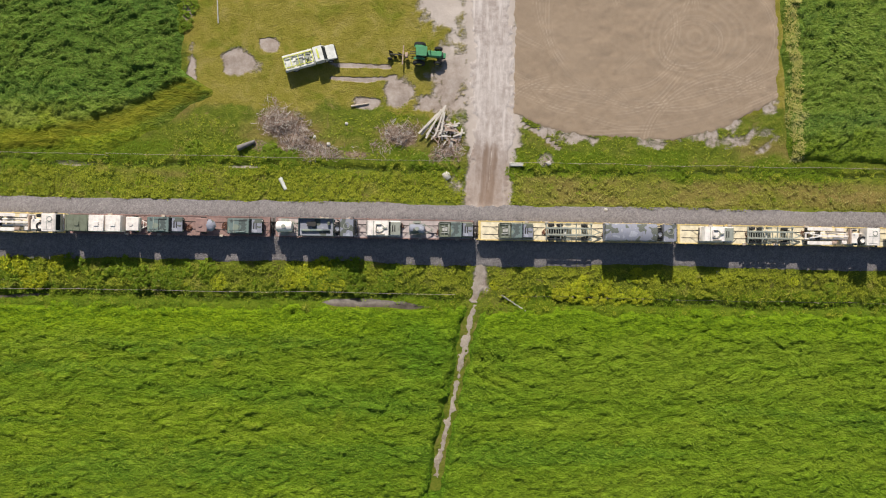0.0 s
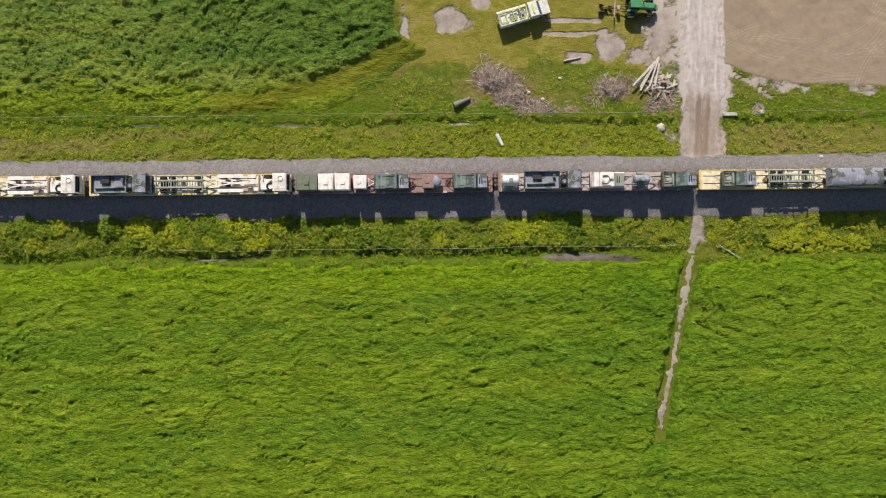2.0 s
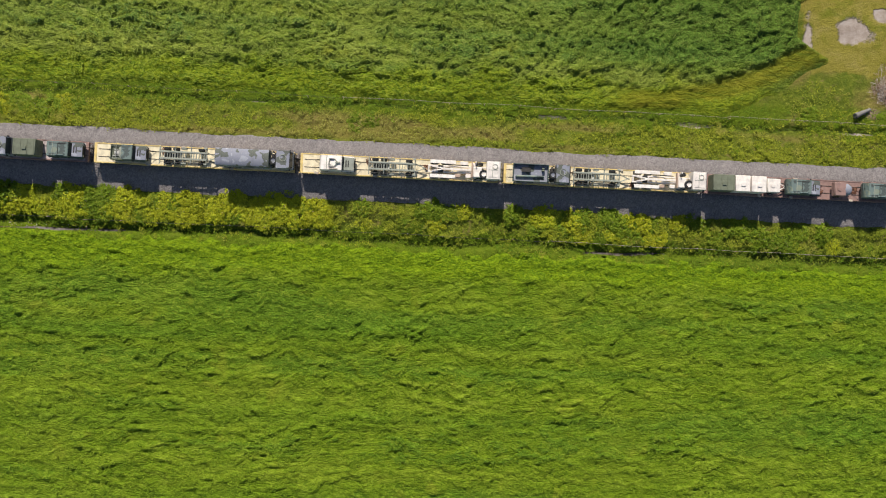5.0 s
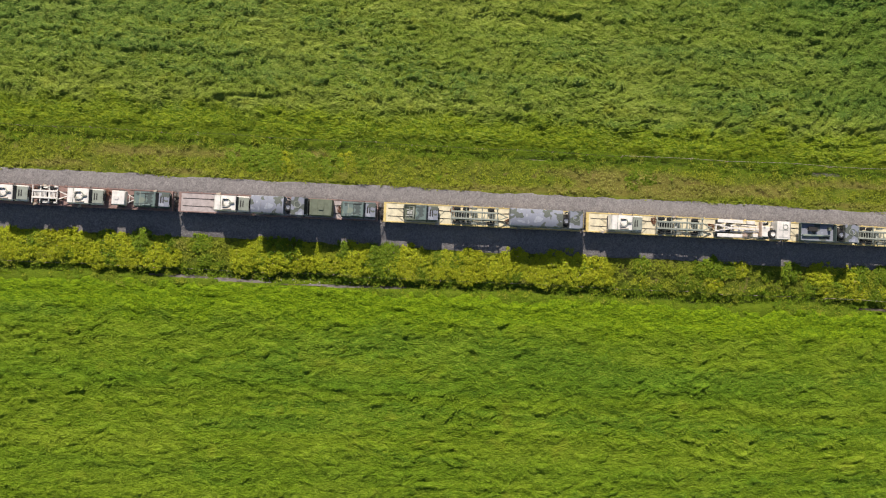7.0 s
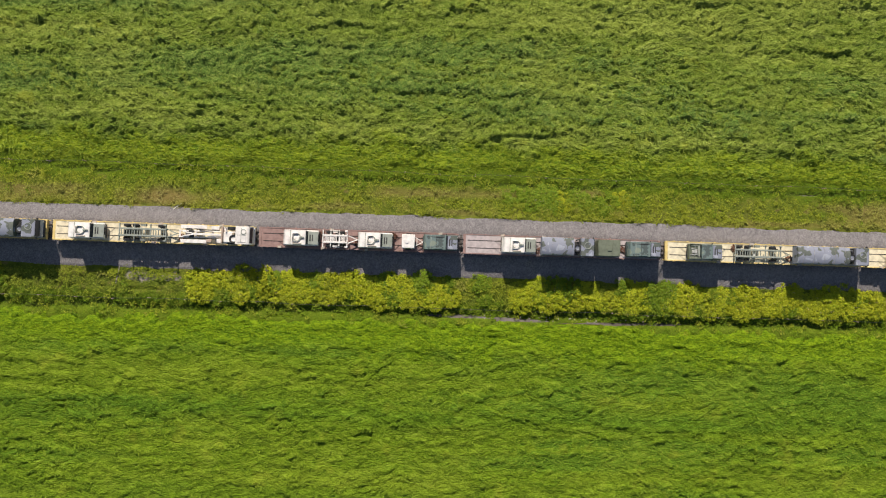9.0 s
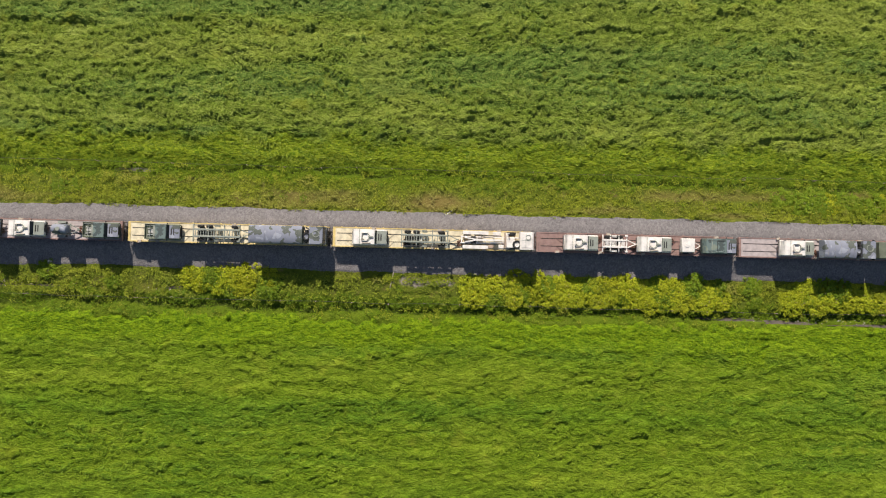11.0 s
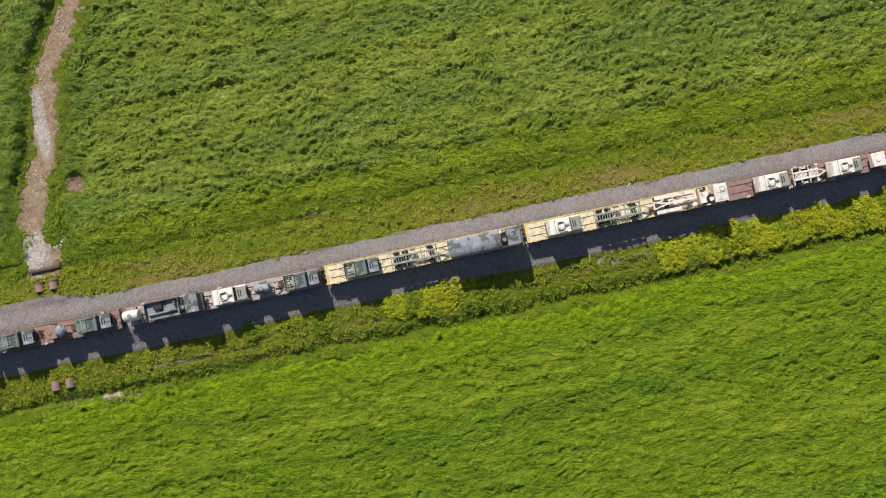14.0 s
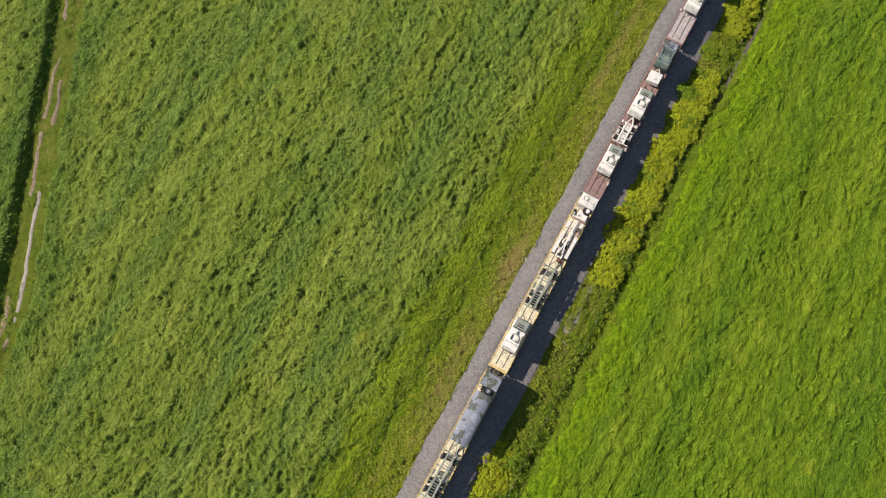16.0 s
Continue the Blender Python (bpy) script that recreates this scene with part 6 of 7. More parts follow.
def weed_keep(u, v):
    side = (v > 0) * step(3.9, 4.5, v + (fbm(u * 0.7, v * 0.7, 251) - 0.5) * 1.2) * step(8.8, 7.9, v) + (v < 0) * step(-4.9, -5.5, v + (fbm(u * 0.7, v * 0.7, 252) - 0.5) * 1.2) * step(-9.6, -8.8, v)
    clear = step(3.0, 3.8, along(u, v, ROAD)[0]) * step(0.9, 1.4, along(u, v, FOOTPATH)[0]) * (1 - 0.75 * np.clip(ochre_mask(u, v), 0, 1)) * (1 - step(0.2, 0.5, ballast_mask(u, v)))
    return side * clear * (1 - 0.55 * (v < 0) * step(-227, -222, u) * step(-197, -201, u)) * (0.45 + 0.55 * step(0.35, 0.55, fbm(u * 0.25, v * 0.4, 253)))


def rank_keep(u, v):
    clear = step(3.0, 3.8, along(u, v, ROAD)[0]) * step(0.9, 1.6, along(u, v, FOOTPATH)[0]) * step(2.4, 3.4, along(u, v, LANE)[0]) * (1 - np.clip(pool(u, v) * 3, 0, 1))
    north = step(4.2, 5.2, v) * step(11.0, 10.0, v) * (0.35 + 0.65 * step(6.8, 8.2, v))
    south = step(-7.4, -8.4, v) * step(-12.4, -11.4, v)
    return clear * np.maximum(north, south) * step(0.44, 0.60, fbm(u * 0.30, v * 0.55, 258, 3)) * (1 - 0.8 * np.clip(ochre_mask(u, v) + bare_mask(u, v), 0, 1))


clumps("rank_weeds", (-300, 76, -13, 11.5), 2.6, rank_keep, land, (0.25, 0.65), (0.15, 0.50), 14, MAT_DITCHGRASS, "dark green mounds of rank weeds along the ditches")
clumps("verge_weeds", (-300, 76, -10, 9), 4.0, weed_keep, land, (0.24, 0.60), (0.16, 0.55), 13, MAT_TUFT, "mounds of yellow-green weeds on the railway verge")


def tall_keep(u, v):
    """Single coarse tussocks, in loose drifts along the verges."""
    clear = step(3.0, 3.8, along(u, v, ROAD)[0]) * step(1.0, 1.8, along(u, v, FOOTPATH)[0]) * step(2.4, 3.4, along(u, v, LANE)[0]) * (1 - np.clip(pool(u, v) * 3, 0, 1)) * (1 - step(0.2, 0.5, ballast_mask(u, v)))
    band = np.maximum(step(4.2, 4.8, v) * step(10.4, 9.8, v), step(-5.6, -6.2, v) * step(-12.0, -11.4, v))
    return clear * band * (0.45 + 0.55 * step(0.38, 0.58, fbm(u * 0.22, v * 0.5, 266, 3)))


clumps("verge_tussocks", (-300, 76, -12, 10.5), 0.9, tall_keep, land, (0.22, 0.50), (0.40, 0.85), 22, MAT_TUFT, "tall coarse tussocks on the railway verge")
clumps("ditch_tussocks", (-300, 76, -12, 10.5), 0.55, lambda u, v: tall_keep(u, v) * (0.45 + 0.55 * lush_mask(u, v)), land, (0.25, 0.55), (0.40, 0.90), 22, MAT_DITCHGRASS, "tall dark green tussocks along the ditches")


def edge_keep(u, v):
    """Growth that hangs over the rim of the ballast."""
    clear = step(3.0, 3.8, along(u, v, ROAD)[0]) * step(1.0, 1.6, along(u, v, FOOTPATH)[0])
    north = step(3.75, 4.1, v + (fbm(u * 0.5, v * 0.5, 262) - 0.5) * 0.9) * step(5.2, 4.6, v)
    south = step(-5.0, -5.4, v + (fbm(u * 0.5, v * 0.5, 263) - 0.5) * 1.2) * step(-6.6, -6.0, v)
    return clear * np.maximum(north, south) * step(0.30, 0.50, fbm(u * 0.35, v * 0.3, 264)) * step(-279, -276, u)


clumps("edge_weeds", (-300, 76, -7, 6), 7.0, edge_keep, land, (0.18, 0.45), (0.22, 0.55), 12, MAT_TUFT, "coarse grass hanging over the ballast edge")


def fringe_keep(u, v):
    lane = np.abs(along(u, v, LANE)[0] - 2.8)
    lane = step(1.6, 0.7, lane) * step(10, 12, v) * 0.8
    yard = yard_keep(u, v) * step(12.5, 14, v + (fbm(u * 0.3, v * 0.3, 255) - 0.5) * 5) * step(0.42, 0.6, fbm(u * 0.3, v * 0.3, 254)) * (v < 19) * 0.75
    corner = 0.8 * yard_keep(u, v) * blob(u, v, -31.5, 13.2, 7.0, 3.6, 256) * (v > 9.6)
    median = 0.75 * step(0.9, 0.3, along(u, v, LANE)[0]) * step(54, 60, v) * step(0.40, 0.55, fbm(u * 0.2, v * 0.2, 257))
    return np.maximum(np.maximum(lane, median), np.maximum(yard, corner))


clumps("lane_weeds", (-295, -197, 9, 92), 3.6, fringe_keep, land, (0.3, 0.6), (0.2, 0.5), 12, MAT_DITCHGRASS, "green weeds fringing the stony lane")
clumps("yard_weed_mounds", (-38, 54, 9, 20), 1.8, fringe_keep, land, (0.25, 0.5), (0.12, 0.35), 12, MAT_TUFT, "mounds of green weeds round the farm yard")


def bush_mesh(seed, material, rad, high, leaves):
    r = np.random.default_rng(seed)
    lumps = []
    for k in range(58):
        a, d = r.uniform(0, 6.28), math.sqrt(r.random()) * 1.08
        lumps.append((rad * d * math.cos(a), rad * d * math.sin(a), high * (0.75 - 0.45 * d * d) * r.uniform(0.65, 1.1), r.uniform(0.12, 0.25) * rad))
    which = r.integers(0, len(lumps), leaves)
    c = np.array(lumps)[which]
    d = r.normal(0, 1, (leaves, 3))
    d[:, 2] = np.abs(d[:, 2]) * 1.1 - 0.12
    d /= np.linalg.norm(d, axis=1)[:, None]
    p = c[:, :3] + d * (c[:, 3] * r.uniform(0.45, 1.25, leaves))[:, None]
    p[:, 2] = np.maximum(p[:, 2], 0.06)
    d = d * 0.55 + r.normal(0, 0.5, (leaves, 3)) + np.array((0, 0, 0.55))
    ax = np.cross(d, r.normal(0, 1, (leaves, 3)))
    ax /= np.linalg.norm(ax, axis=1)[:, None]
    ay = np.cross(d + r.normal(0, 0.45, (leaves, 3)), ax)
    ay /= np.linalg.norm(ay, axis=1)[:, None]
    s = r.uniform(0.065, 0.15, leaves)[:, None]
    co = np.stack([p - ax * s - ay * s * 0.5, p + ax * s - ay * s * 0.5, p + ay * s * 0.9], 1).reshape(-1, 3)
    me = bpy.data.meshes.new("crown")
    me.from_pydata(co.tolist(), [], np.arange(leaves * 3).reshape(-1, 3).tolist())
    me.materials.append(material)
    return me


def bush(seed, yellow):
    words = "yellow-green flowering broom bush on the railway bank" if yellow else "dark green bramble bush on the railway bank"
    b = thing("bush", pose(0, 0, 0), words, "bush", "bushes on the bank")
    r = random.Random(seed)
    part("crown", bush_mesh(seed, MAT_LEAF_YELLOW if yellow else MAT_LEAF_GREEN, 1.7, 0.85, 2500), None, b)
    s = Solid()
    for k in range(4):
        a, l = r.uniform(0, 6.28), r.uniform(0.4, 0.8)
        s.rod((0.1 * math.cos(a), 0.1 * math.sin(a), -0.1), (l * math.cos(a), l * math.sin(a), r.uniform(0.8, 1.2)), 0.03, 6, 0.012)
    part("stem", s, MAT_DEADWOOD, b)
    return b


BUSH_STOCK = {(y, k): bush(300 + k + 10 * y, bool(y)) for y in (0, 1) for k in range(4)}
bush_used = set()


def plant(u, v, size, yellow, tall=1.0):
    key = (int(yellow), random.randrange(4))
    m = pose(u, v, land_at(u, v) - 0.05, 0, 0, random.uniform(0, 360))
    ob = BUSH_STOCK[key]
    if key in bush_used:
        ob = copy_thing(ob, m)
    else:
        bush_used.add(key)
        ob.matrix_basis = m
    ob.scale = (size, size, size * tall)


# stretches of the south bank: from, to, share of yellow bushes, width
BANK = [(-262, -248, 0.1, 0.5), (-238.5, -226, 0.5, 1.0), (-199, -162, 0.85, 1.1), (-160, -155, 0.2, 0.7), (-154, -127, 0.65, 1.05), (-126.5, -99, 0.85, 1.1),
        (-97, -81, 0.35, 0.8), (-79, -73, 0.1, 0.6), (-72, -54, 0.45, 1.0), (-52, -48, 0.1, 0.6), (-47, -26, 0.15, 0.9), (-24, -20, 0.1, 0.3), (-19.5, -9, 0.55, 0.95), (-6, 3, 0.1, 0.3), (57, 75, 0.4, 0.6)]
random.seed(5)
for a, b, share, wide in BANK:
    x = a + 0.7
    while x < b:
        for lane_v in (-5.9, -7.5):
            if random.random() < (0.95 if wide > 0.9 else 0.55 if wide > 0.65 else 0.16):
                plant(x + random.uniform(-0.5, 0.5), lane_v + random.uniform(-0.55, 0.55), random.uniform(0.62, 1.0) * (0.75 + 0.25 * wide), random.random() < share, random.uniform(0.75, 1.05))
        x += random.uniform(1.1, 1.75)
for u, v, size, y in ((-152, 6.6, 1.0, 0), (-150, 7.0, 1.1, 0), (-147.5, 6.4, 0.9, 1), (-144.8, 6.8, 0.8, 0), (-141, 6.2, 1.0, 0), (-139, 7.0, 0.8, 1), (-256.5, 5.8, 0.8, 0), (-254.5, 6.4, 0.7, 0), (-154.5, 6.9, 0.9, 0), (-149, 5.8, 0.9, 0), (-146, 6.9, 0.9, 0), (-143, 6.1, 0.9, 0), (-137, 6.6, 0.8, 0),
                      (-281.5, 15.5, 1.2, 0), (-280.0, 16.8, 1.1, 0), (-283, 14, 0.9, 0), (-279.5, 13.5, 1.0, 0), (-33, 11, 0.7, 0), (-22, 10.2, 0.9, 0), (-19, 9.9, 0.8, 0), (-1, 9.9, 0.7, 0), (3.4, 9.4, 0.7, 0),
                      (12.5, 8.4, 0.7, 0), (14.5, 8.6, 0.7, 0), (-35, 29, 0.8, 0), (-34.5, 31.5, 0.9, 0), (-60, 7.2, 0.7, 0), (-98, 6.4, 0.8, 0), (-96, 6.9, 0.7, 0)):
    plant(u, v, size, y, 0.6)
for u, v, size in ((10.2, -7.6, 0.45), (12.6, -9.0, 0.5), (14.4, -9.2, 0.6), (19.5, -8.6, 0.7), (21.5, -8.4, 0.85), (23.6, -8.8, 0.9), (25.8, -8.6, 0.8), (28.0, -9.0, 0.75), (30.4, -8.7, 0.7), (32.2, -8.9, 0.6), (23.0, -7.0, 0.6), (26.5, -6.4, 0.5),
                   (30.6, -6.0, 0.6), (32.6, -6.1, 0.5), (36.5, -6.2, 0.45), (39.0, -6.4, 0.5), (41.6, -6.3, 0.55), (44.0, -6.3, 0.5), (53.5, -6.6, 0.4)):
    plant(u, v, size, 1, 0.8)

# ---- fences ----


def wire_fence(u0, u1, v0, v1, label, top=MAT_STEEL):
    f = thing("wire_fence", pose(u0, v0, 0), label, "fence", "fences along the railway")
    n = max(2, int(abs(u1 - u0) / 5))
    post = Solid().rod((0, 0, -0.3), (0, 0, 1.08), 0.045, 8, 0.04).mesh("post", MAT_DEADWOOD)
    tops = []
    for k in range(n + 1):
        u, v = u0 + (u1 - u0) * k / n, v0 + (v1 - v0) * k / n + random.uniform(-0.12, 0.12)
        z = land_at(u, v)
        part("post", post, None, f, "", pose(u - u0, v - v0, z, random.uniform(-5, 5), random.uniform(-5, 5), 0))
        tops.append((u - u0, v - v0, z))
    for h in (0.45, 0.75, 1.05):
        part("wire", Solid().tube([(x, y, z + h) for x, y, z in tops], 0.015 if h > 1 and top is MAT_WOOD else 0.008), top if h > 1 else MAT_STEEL, f)


for a, b in ((-283, -220), (-220, -160), (-160, -100), (-100, -45), (-45, 4.6)):
    wire_fence(a, b, 9.9, 9.8, "rusty wire fence on weathered wooden posts", MAT_WOOD if a > -101 else MAT_STEEL)
wire_fence(12.0, 72, 9.8, 10.0, "pale wire fence on weathered wooden posts", MAT_WOOD)
for a, b in ((-276, -210), (-210, -140), (-140, -70), (-70, 4.4)):
    wire_fence(a, b, -9.1, -9.1, "sagging wire fence along the ditch", MAT_WOOD if a > -71 else MAT_STEEL)
wire_fence(11.0, 72, -9.2, -9.6, "sagging wire fence along the ditch")

# ---- farm yard ----


def utility_truck(m):
    v = thing("utility_truck", m, "white utility truck with a lime-yellow railed bed parked on grass", "truck")
    part("chassis", Solid().box(-3.5, 3.3, -0.45, 0.45, 0.5, 0.8, 0.03), MAT_STEEL, v)
    part("hood", Solid().prism([(2.2, 0.8), (3.7, 0.8), (3.75, 1.25), (3.5, 1.32), (2.2, 1.45)], -1.0, 1.0), MAT_WHITE, v)
    part("cab", Solid().prism([(0.75, 0.75), (2.4, 0.75), (2.4, 1.45), (2.0, 1.95), (1.85, 2.0), (0.9, 2.0), (0.75, 1.92)], -1.05, 1.05), MAT_WHITE, v)
    part("windshield", Solid().prism([(2.42, 1.48), (2.46, 1.48), (2.08, 1.93), (2.03, 1.93)], -0.92, 0.92), MAT_GLASS, v)
    part("light_bar", Solid().box(1.2, 1.45, -0.7, 0.7, 2.0, 2.1, 0.03), MAT_LIME, v)
    part("bed", Solid().box(-3.7, 0.6, -1.12, 1.12, 0.8, 1.15, 0.04), MAT_WHITE, v)
    part("bed_side", Solid().box(-3.7, 0.6, -1.15, -0.85, 1.15, 1.42, 0.04), MAT_WHITE, v)
    part("bed_side", Solid().box(-3.7, 0.6, 0.85, 1.15, 1.15, 1.42, 0.04), MAT_WHITE, v)
    for y in (-0.75, 0.75):
        part("guard_rail", Solid().bar((-3.6, y, 1.72), (0.5, y, 1.72), 0.1, 0.1).bar((-3.6, y, 1.2), (-3.6, y, 1.72), 0.1, 0.1).bar((-1.5, y, 1.2), (-1.5, y, 1.72), 0.1, 0.1).bar((0.5, y, 1.2), (0.5, y, 1.72), 0.1, 0.1), MAT_LIME, v, "lime-yellow tubular rail")
    for x in (-3.6, -2.6, -1.5, -0.5, 0.5):
        part("cross_rail", Solid().bar((x, -0.75, 1.72), (x, 0.75, 1.72), 0.1, 0.1), MAT_LIME, v)
    part("locker", Solid().box(-3.4, -2.3, -0.6, 0.6, 1.15, 1.45, 0.05), MAT_WHITE, v)
    part("locker", Solid().box(-2.0, -1.0, -0.6, 0.1, 1.15, 1.48, 0.05), MAT_FRAME, v)
    part("pump", Solid().box(-0.7, 0.2, -0.6, 0.6, 1.15, 1.45, 0.05).rod((-0.3, 0.0, 1.6), (-0.3, 0.0, 1.85), 0.25, 14), MAT_FRAME, v)
    part("tank", Solid().box(-1.9, -0.9, 0.2, 0.7, 1.15, 1.55, 0.06), MAT_WHITE, v)
    part("bumper", Solid().box(3.72, 3.88, -1.0, 1.0, 0.5, 0.75, 0.03), MAT_STEEL, v)
    for s in (-1, 1):
        part("headlight", Solid().rod((3.74, s * 0.75, 1.05), (3.8, s * 0.75, 1.05), 0.12, 12), MAT_CONCRETE, v)
        part("mirror", Solid().box(2.0, 2.1, s * 1.25 - 0.12, s * 1.25 + 0.12, 1.5, 1.8, 0.02), MAT_STEEL, v)
        for x in (-2.3, 2.75):
            wheel(v, x, s * 0.95, 0.48, 0.3, MAT_WHITE)


def tractor(m):
    v = thing("tractor", m, "green farm tractor with a rear implement parked on the yard", "tractor")
    part("hood", Solid().box(0.35, 2.45, -0.42, 0.42, 0.95, 1.65, 0.12), MAT_TRACTOR, v)
    part("grille", Solid().box(2.45, 2.58, -0.36, 0.36, 0.85, 1.5, 0.04), MAT_STEEL, v)
    part("front_frame", Solid().box(0.2, 2.6, -0.3, 0.3, 0.6, 0.95, 0.05).box(2.5, 2.95, -0.4, 0.4, 0.55, 0.9, 0.05), MAT_STEEL, v)
    part("cab", Solid().box(-1.2, 0.3, -0.66, 0.66, 1.0, 2.25, 0.1), MAT_GLASS, v, "glazed cab")
    part("cab_roof", Solid().box(-1.25, 0.35, -0.70, 0.70, 2.25, 2.42, 0.09), MAT_TRACTOR, v)
    part("exhaust", Solid().rod((0.75, 0.3, 1.6), (0.75, 0.3, 2.6), 0.06, 10), MAT_STEEL, v)
    part("axle", Solid().rod((-0.75, -1.15, 0.85), (-0.75, 1.15, 0.85), 0.16, 10).rod((1.9, -0.85, 0.6), (1.9, 0.85, 0.6), 0.1, 10), MAT_STEEL, v)
    part("weight", Solid().box(2.6, 3.0, -0.35, 0.35, 0.7, 1.1, 0.03), MAT_TRACTOR, v)
    for s in (-1, 1):
        part("fender", Solid().prism([(-1.5, 1.55), (-1.2, 1.85), (-0.3, 1.85), (0.05, 1.5), (0.0, 1.4), (-0.3, 1.75), (-1.2, 1.75), (-1.45, 1.45)], s * 0.86 - 0.16, s * 0.86 + 0.16), MAT_TRACTOR, v)
        wheel(v, -0.75, s * 1.30, 0.86, 0.50, MAT_LIME)
        wheel(v, 1.9, s * 1.02, 0.58, 0.38, MAT_LIME)
    part("hitch", Solid().bar((-1.3, -0.4, 0.7), (-2.1, -0.3, 0.6), 0.08, 0.08).bar((-1.3, 0.4, 0.7), (-2.1, 0.3, 0.6), 0.08, 0.08).bar((-1.3, 0, 1.1), (-2.1, 0, 0.9), 0.08, 0.08), MAT_STEEL, v)


def implement(m):
    v = thing("harrow", m, "rusty mounted harrow with a long cross beam behind the tractor", "farm implement")
    part("beam", Solid().bar((0.6, -1.35, 0.75), (0.6, 1.35, 0.75), 0.16, 0.14), MAT_DEADWOOD, v)
    part("beam", Solid().bar((-1.3, 0.05, 0.65), (1.5, 0.05, 0.65), 0.14, 0.14), MAT_STEEL, v)
    part("mast", Solid().box(0.9, 1.3, -0.35, 0.35, 0.5, 1.15, 0.04), MAT_DEADWOOD, v)
    for x, y in ((-1.1, -0.5), (-0.5, -0.15), (0.1, 0.3), (-1.2, 0.5)):
        part("disc", Solid().lathe((x, y, 0.32), (0.3, 1, 0), [(0.001, -0.03), (0.33, -0.02), (0.34, 0.02), (0.001, 0.05)], 16), MAT_STEEL, v)
    wheel(v, -1.25, -0.55, 0.36, 0.2, MAT_STEEL)


tz = land_at(-16.7, 23.6)
utility_truck(pose(-16.75, 24.0, tz, 0, 0, 16.5))
tractor(pose(-0.5, 25.0, land_at(-0.5, 25.0), 0, 0, -3))
implement(pose(-4.2, 24.9, land_at(-4, 24.6), 0, 0, -3))


def brush_pile(cu, cv, ru, rv, high, count, label, seed, turn=0.0):
    """A tangle: sticks dropped in overlapping bundles, each bundle lying roughly one way."""
    r = random.Random(seed)
    p = thing("brush_pile", pose(cu, cv, land_at(cu, cv), 0, 0, turn), label, "brush pile")
    heaps = [Solid(), Solid(), Solid()]
    for q in range(count):
        bu, bv, way = r.gauss(0, 0.55) * ru, r.gauss(0, 0.55) * rv, r.uniform(0, 3.14)
        lift = high * max(0.08, 1 - (abs(bu) / ru) ** 2 - 0.6 * (abs(bv) / rv) ** 2)
        for k in range(34):
            x, y = bu + r.gauss(0, 0.55), bv + r.gauss(0, 0.45)
            z = r.uniform(0.0, 1.0) * lift
            t, l = way + r.gauss(0, 0.6), r.uniform(0.2, 0.9)
            heaps[r.choice((0, 0, 1, 2))].bar((x - l / 2 * math.cos(t), y - l / 2 * math.sin(t), z + 0.02), (x + l / 2 * math.cos(t), y + l / 2 * math.sin(t), max(0.03, z + r.uniform(-0.2, 0.25))), r.uniform(0.02, 0.06), 0.02)
    for s, material in zip(heaps, (MAT_DEADWOOD, MAT_TWIG, MAT_BOARD)):
        tagged(part("brushwood", s.mesh("brushwood", material, False), None, p), "", "", "", "stuff")
    for k in range(count // 2):
        x, y, t, l = r.uniform(-0.8, 0.8) * ru, r.uniform(-0.8, 0.8) * rv, r.uniform(0, 6.28), r.uniform(0.8, 2.0)
        part("branch", Solid().rod((x, y, high * 0.5 * r.random() + 0.05), (x + l * math.cos(t), y + l * math.sin(t), 0.1 + r.uniform(0, 0.3)), r.uniform(0.04, 0.08), 7, 0.02), r.choice((MAT_DEADWOOD, MAT_BARK)), p)


brush_pile(-20.9, 15.0, 2.9, 1.9, 0.9, 44, "sprawling heap of dry brown brushwood", 1, -12)
brush_pile(-18.2, 12.6, 2.2, 1.2, 0.6, 24, "low tangle of dry brown twigs", 2, -30)
brush_pile(-14.5, 10.8, 3.2, 0.5, 0.25, 16, "thin strewn line of dry twigs", 5, 0)
brush_pile(-4.3, 13.5, 2.2, 1.3, 0.5, 26, "small heap of reddish dry brushwood", 3, 15)
brush_pile(2.6, 11.2, 2.2, 0.9, 0.35, 16, "low scatter of dry twigs beside the road", 4)


def lumber_pile():
    r = random.Random(9)
    p = thing("lumber_pile", pose(2.0, 14.2, land_at(2.0, 14.2)), "jumbled heap of pale old timber boards", "lumber pile")
    for k, (x, y, t, l) in enumerate(((-1.4, 1.2, 52, 4.6), (-0.8, 1.4, 58, 4.8), (-0.1, 1.5, 72, 4.4), (-1.9, 0.9, 47, 3.8), (-1.2, 0.6, 62, 4.0), (0.2, 1.0, 80, 3.2))):
        c, sn = math.cos(radians(t)) * l / 2, math.sin(radians(t)) * l / 2
        part("plank", Solid().bar((x - c, y - sn, 0.45 + 0.1 * k), (x + c, y + sn, 0.75 + 0.1 * k), 0.24, 0.07), MAT_BOARD, p)
    for k in range(70):
        a, d = r.uniform(0, 6.28), math.sqrt(r.random())
        x, y, z = 2.0 * d * math.cos(a) + 0.9, 1.7 * d * math.sin(a) - 0.4, r.uniform(0.05, 1.0) * (1.1 - d)
        t, l = r.uniform(0, 6.28), r.uniform(0.5, 1.9)
        part("plank", Solid().bar((x - l / 2 * math.cos(t), y - l / 2 * math.sin(t), z + 0.05), (x + l / 2 * math.cos(t), y + l / 2 * math.sin(t), z + r.uniform(0.05, 0.4)), r.uniform(0.10, 0.24), 0.06), r.choice((MAT_BOARD, MAT_BOARD, MAT_DEADWOOD)), p)


lumber_pile()


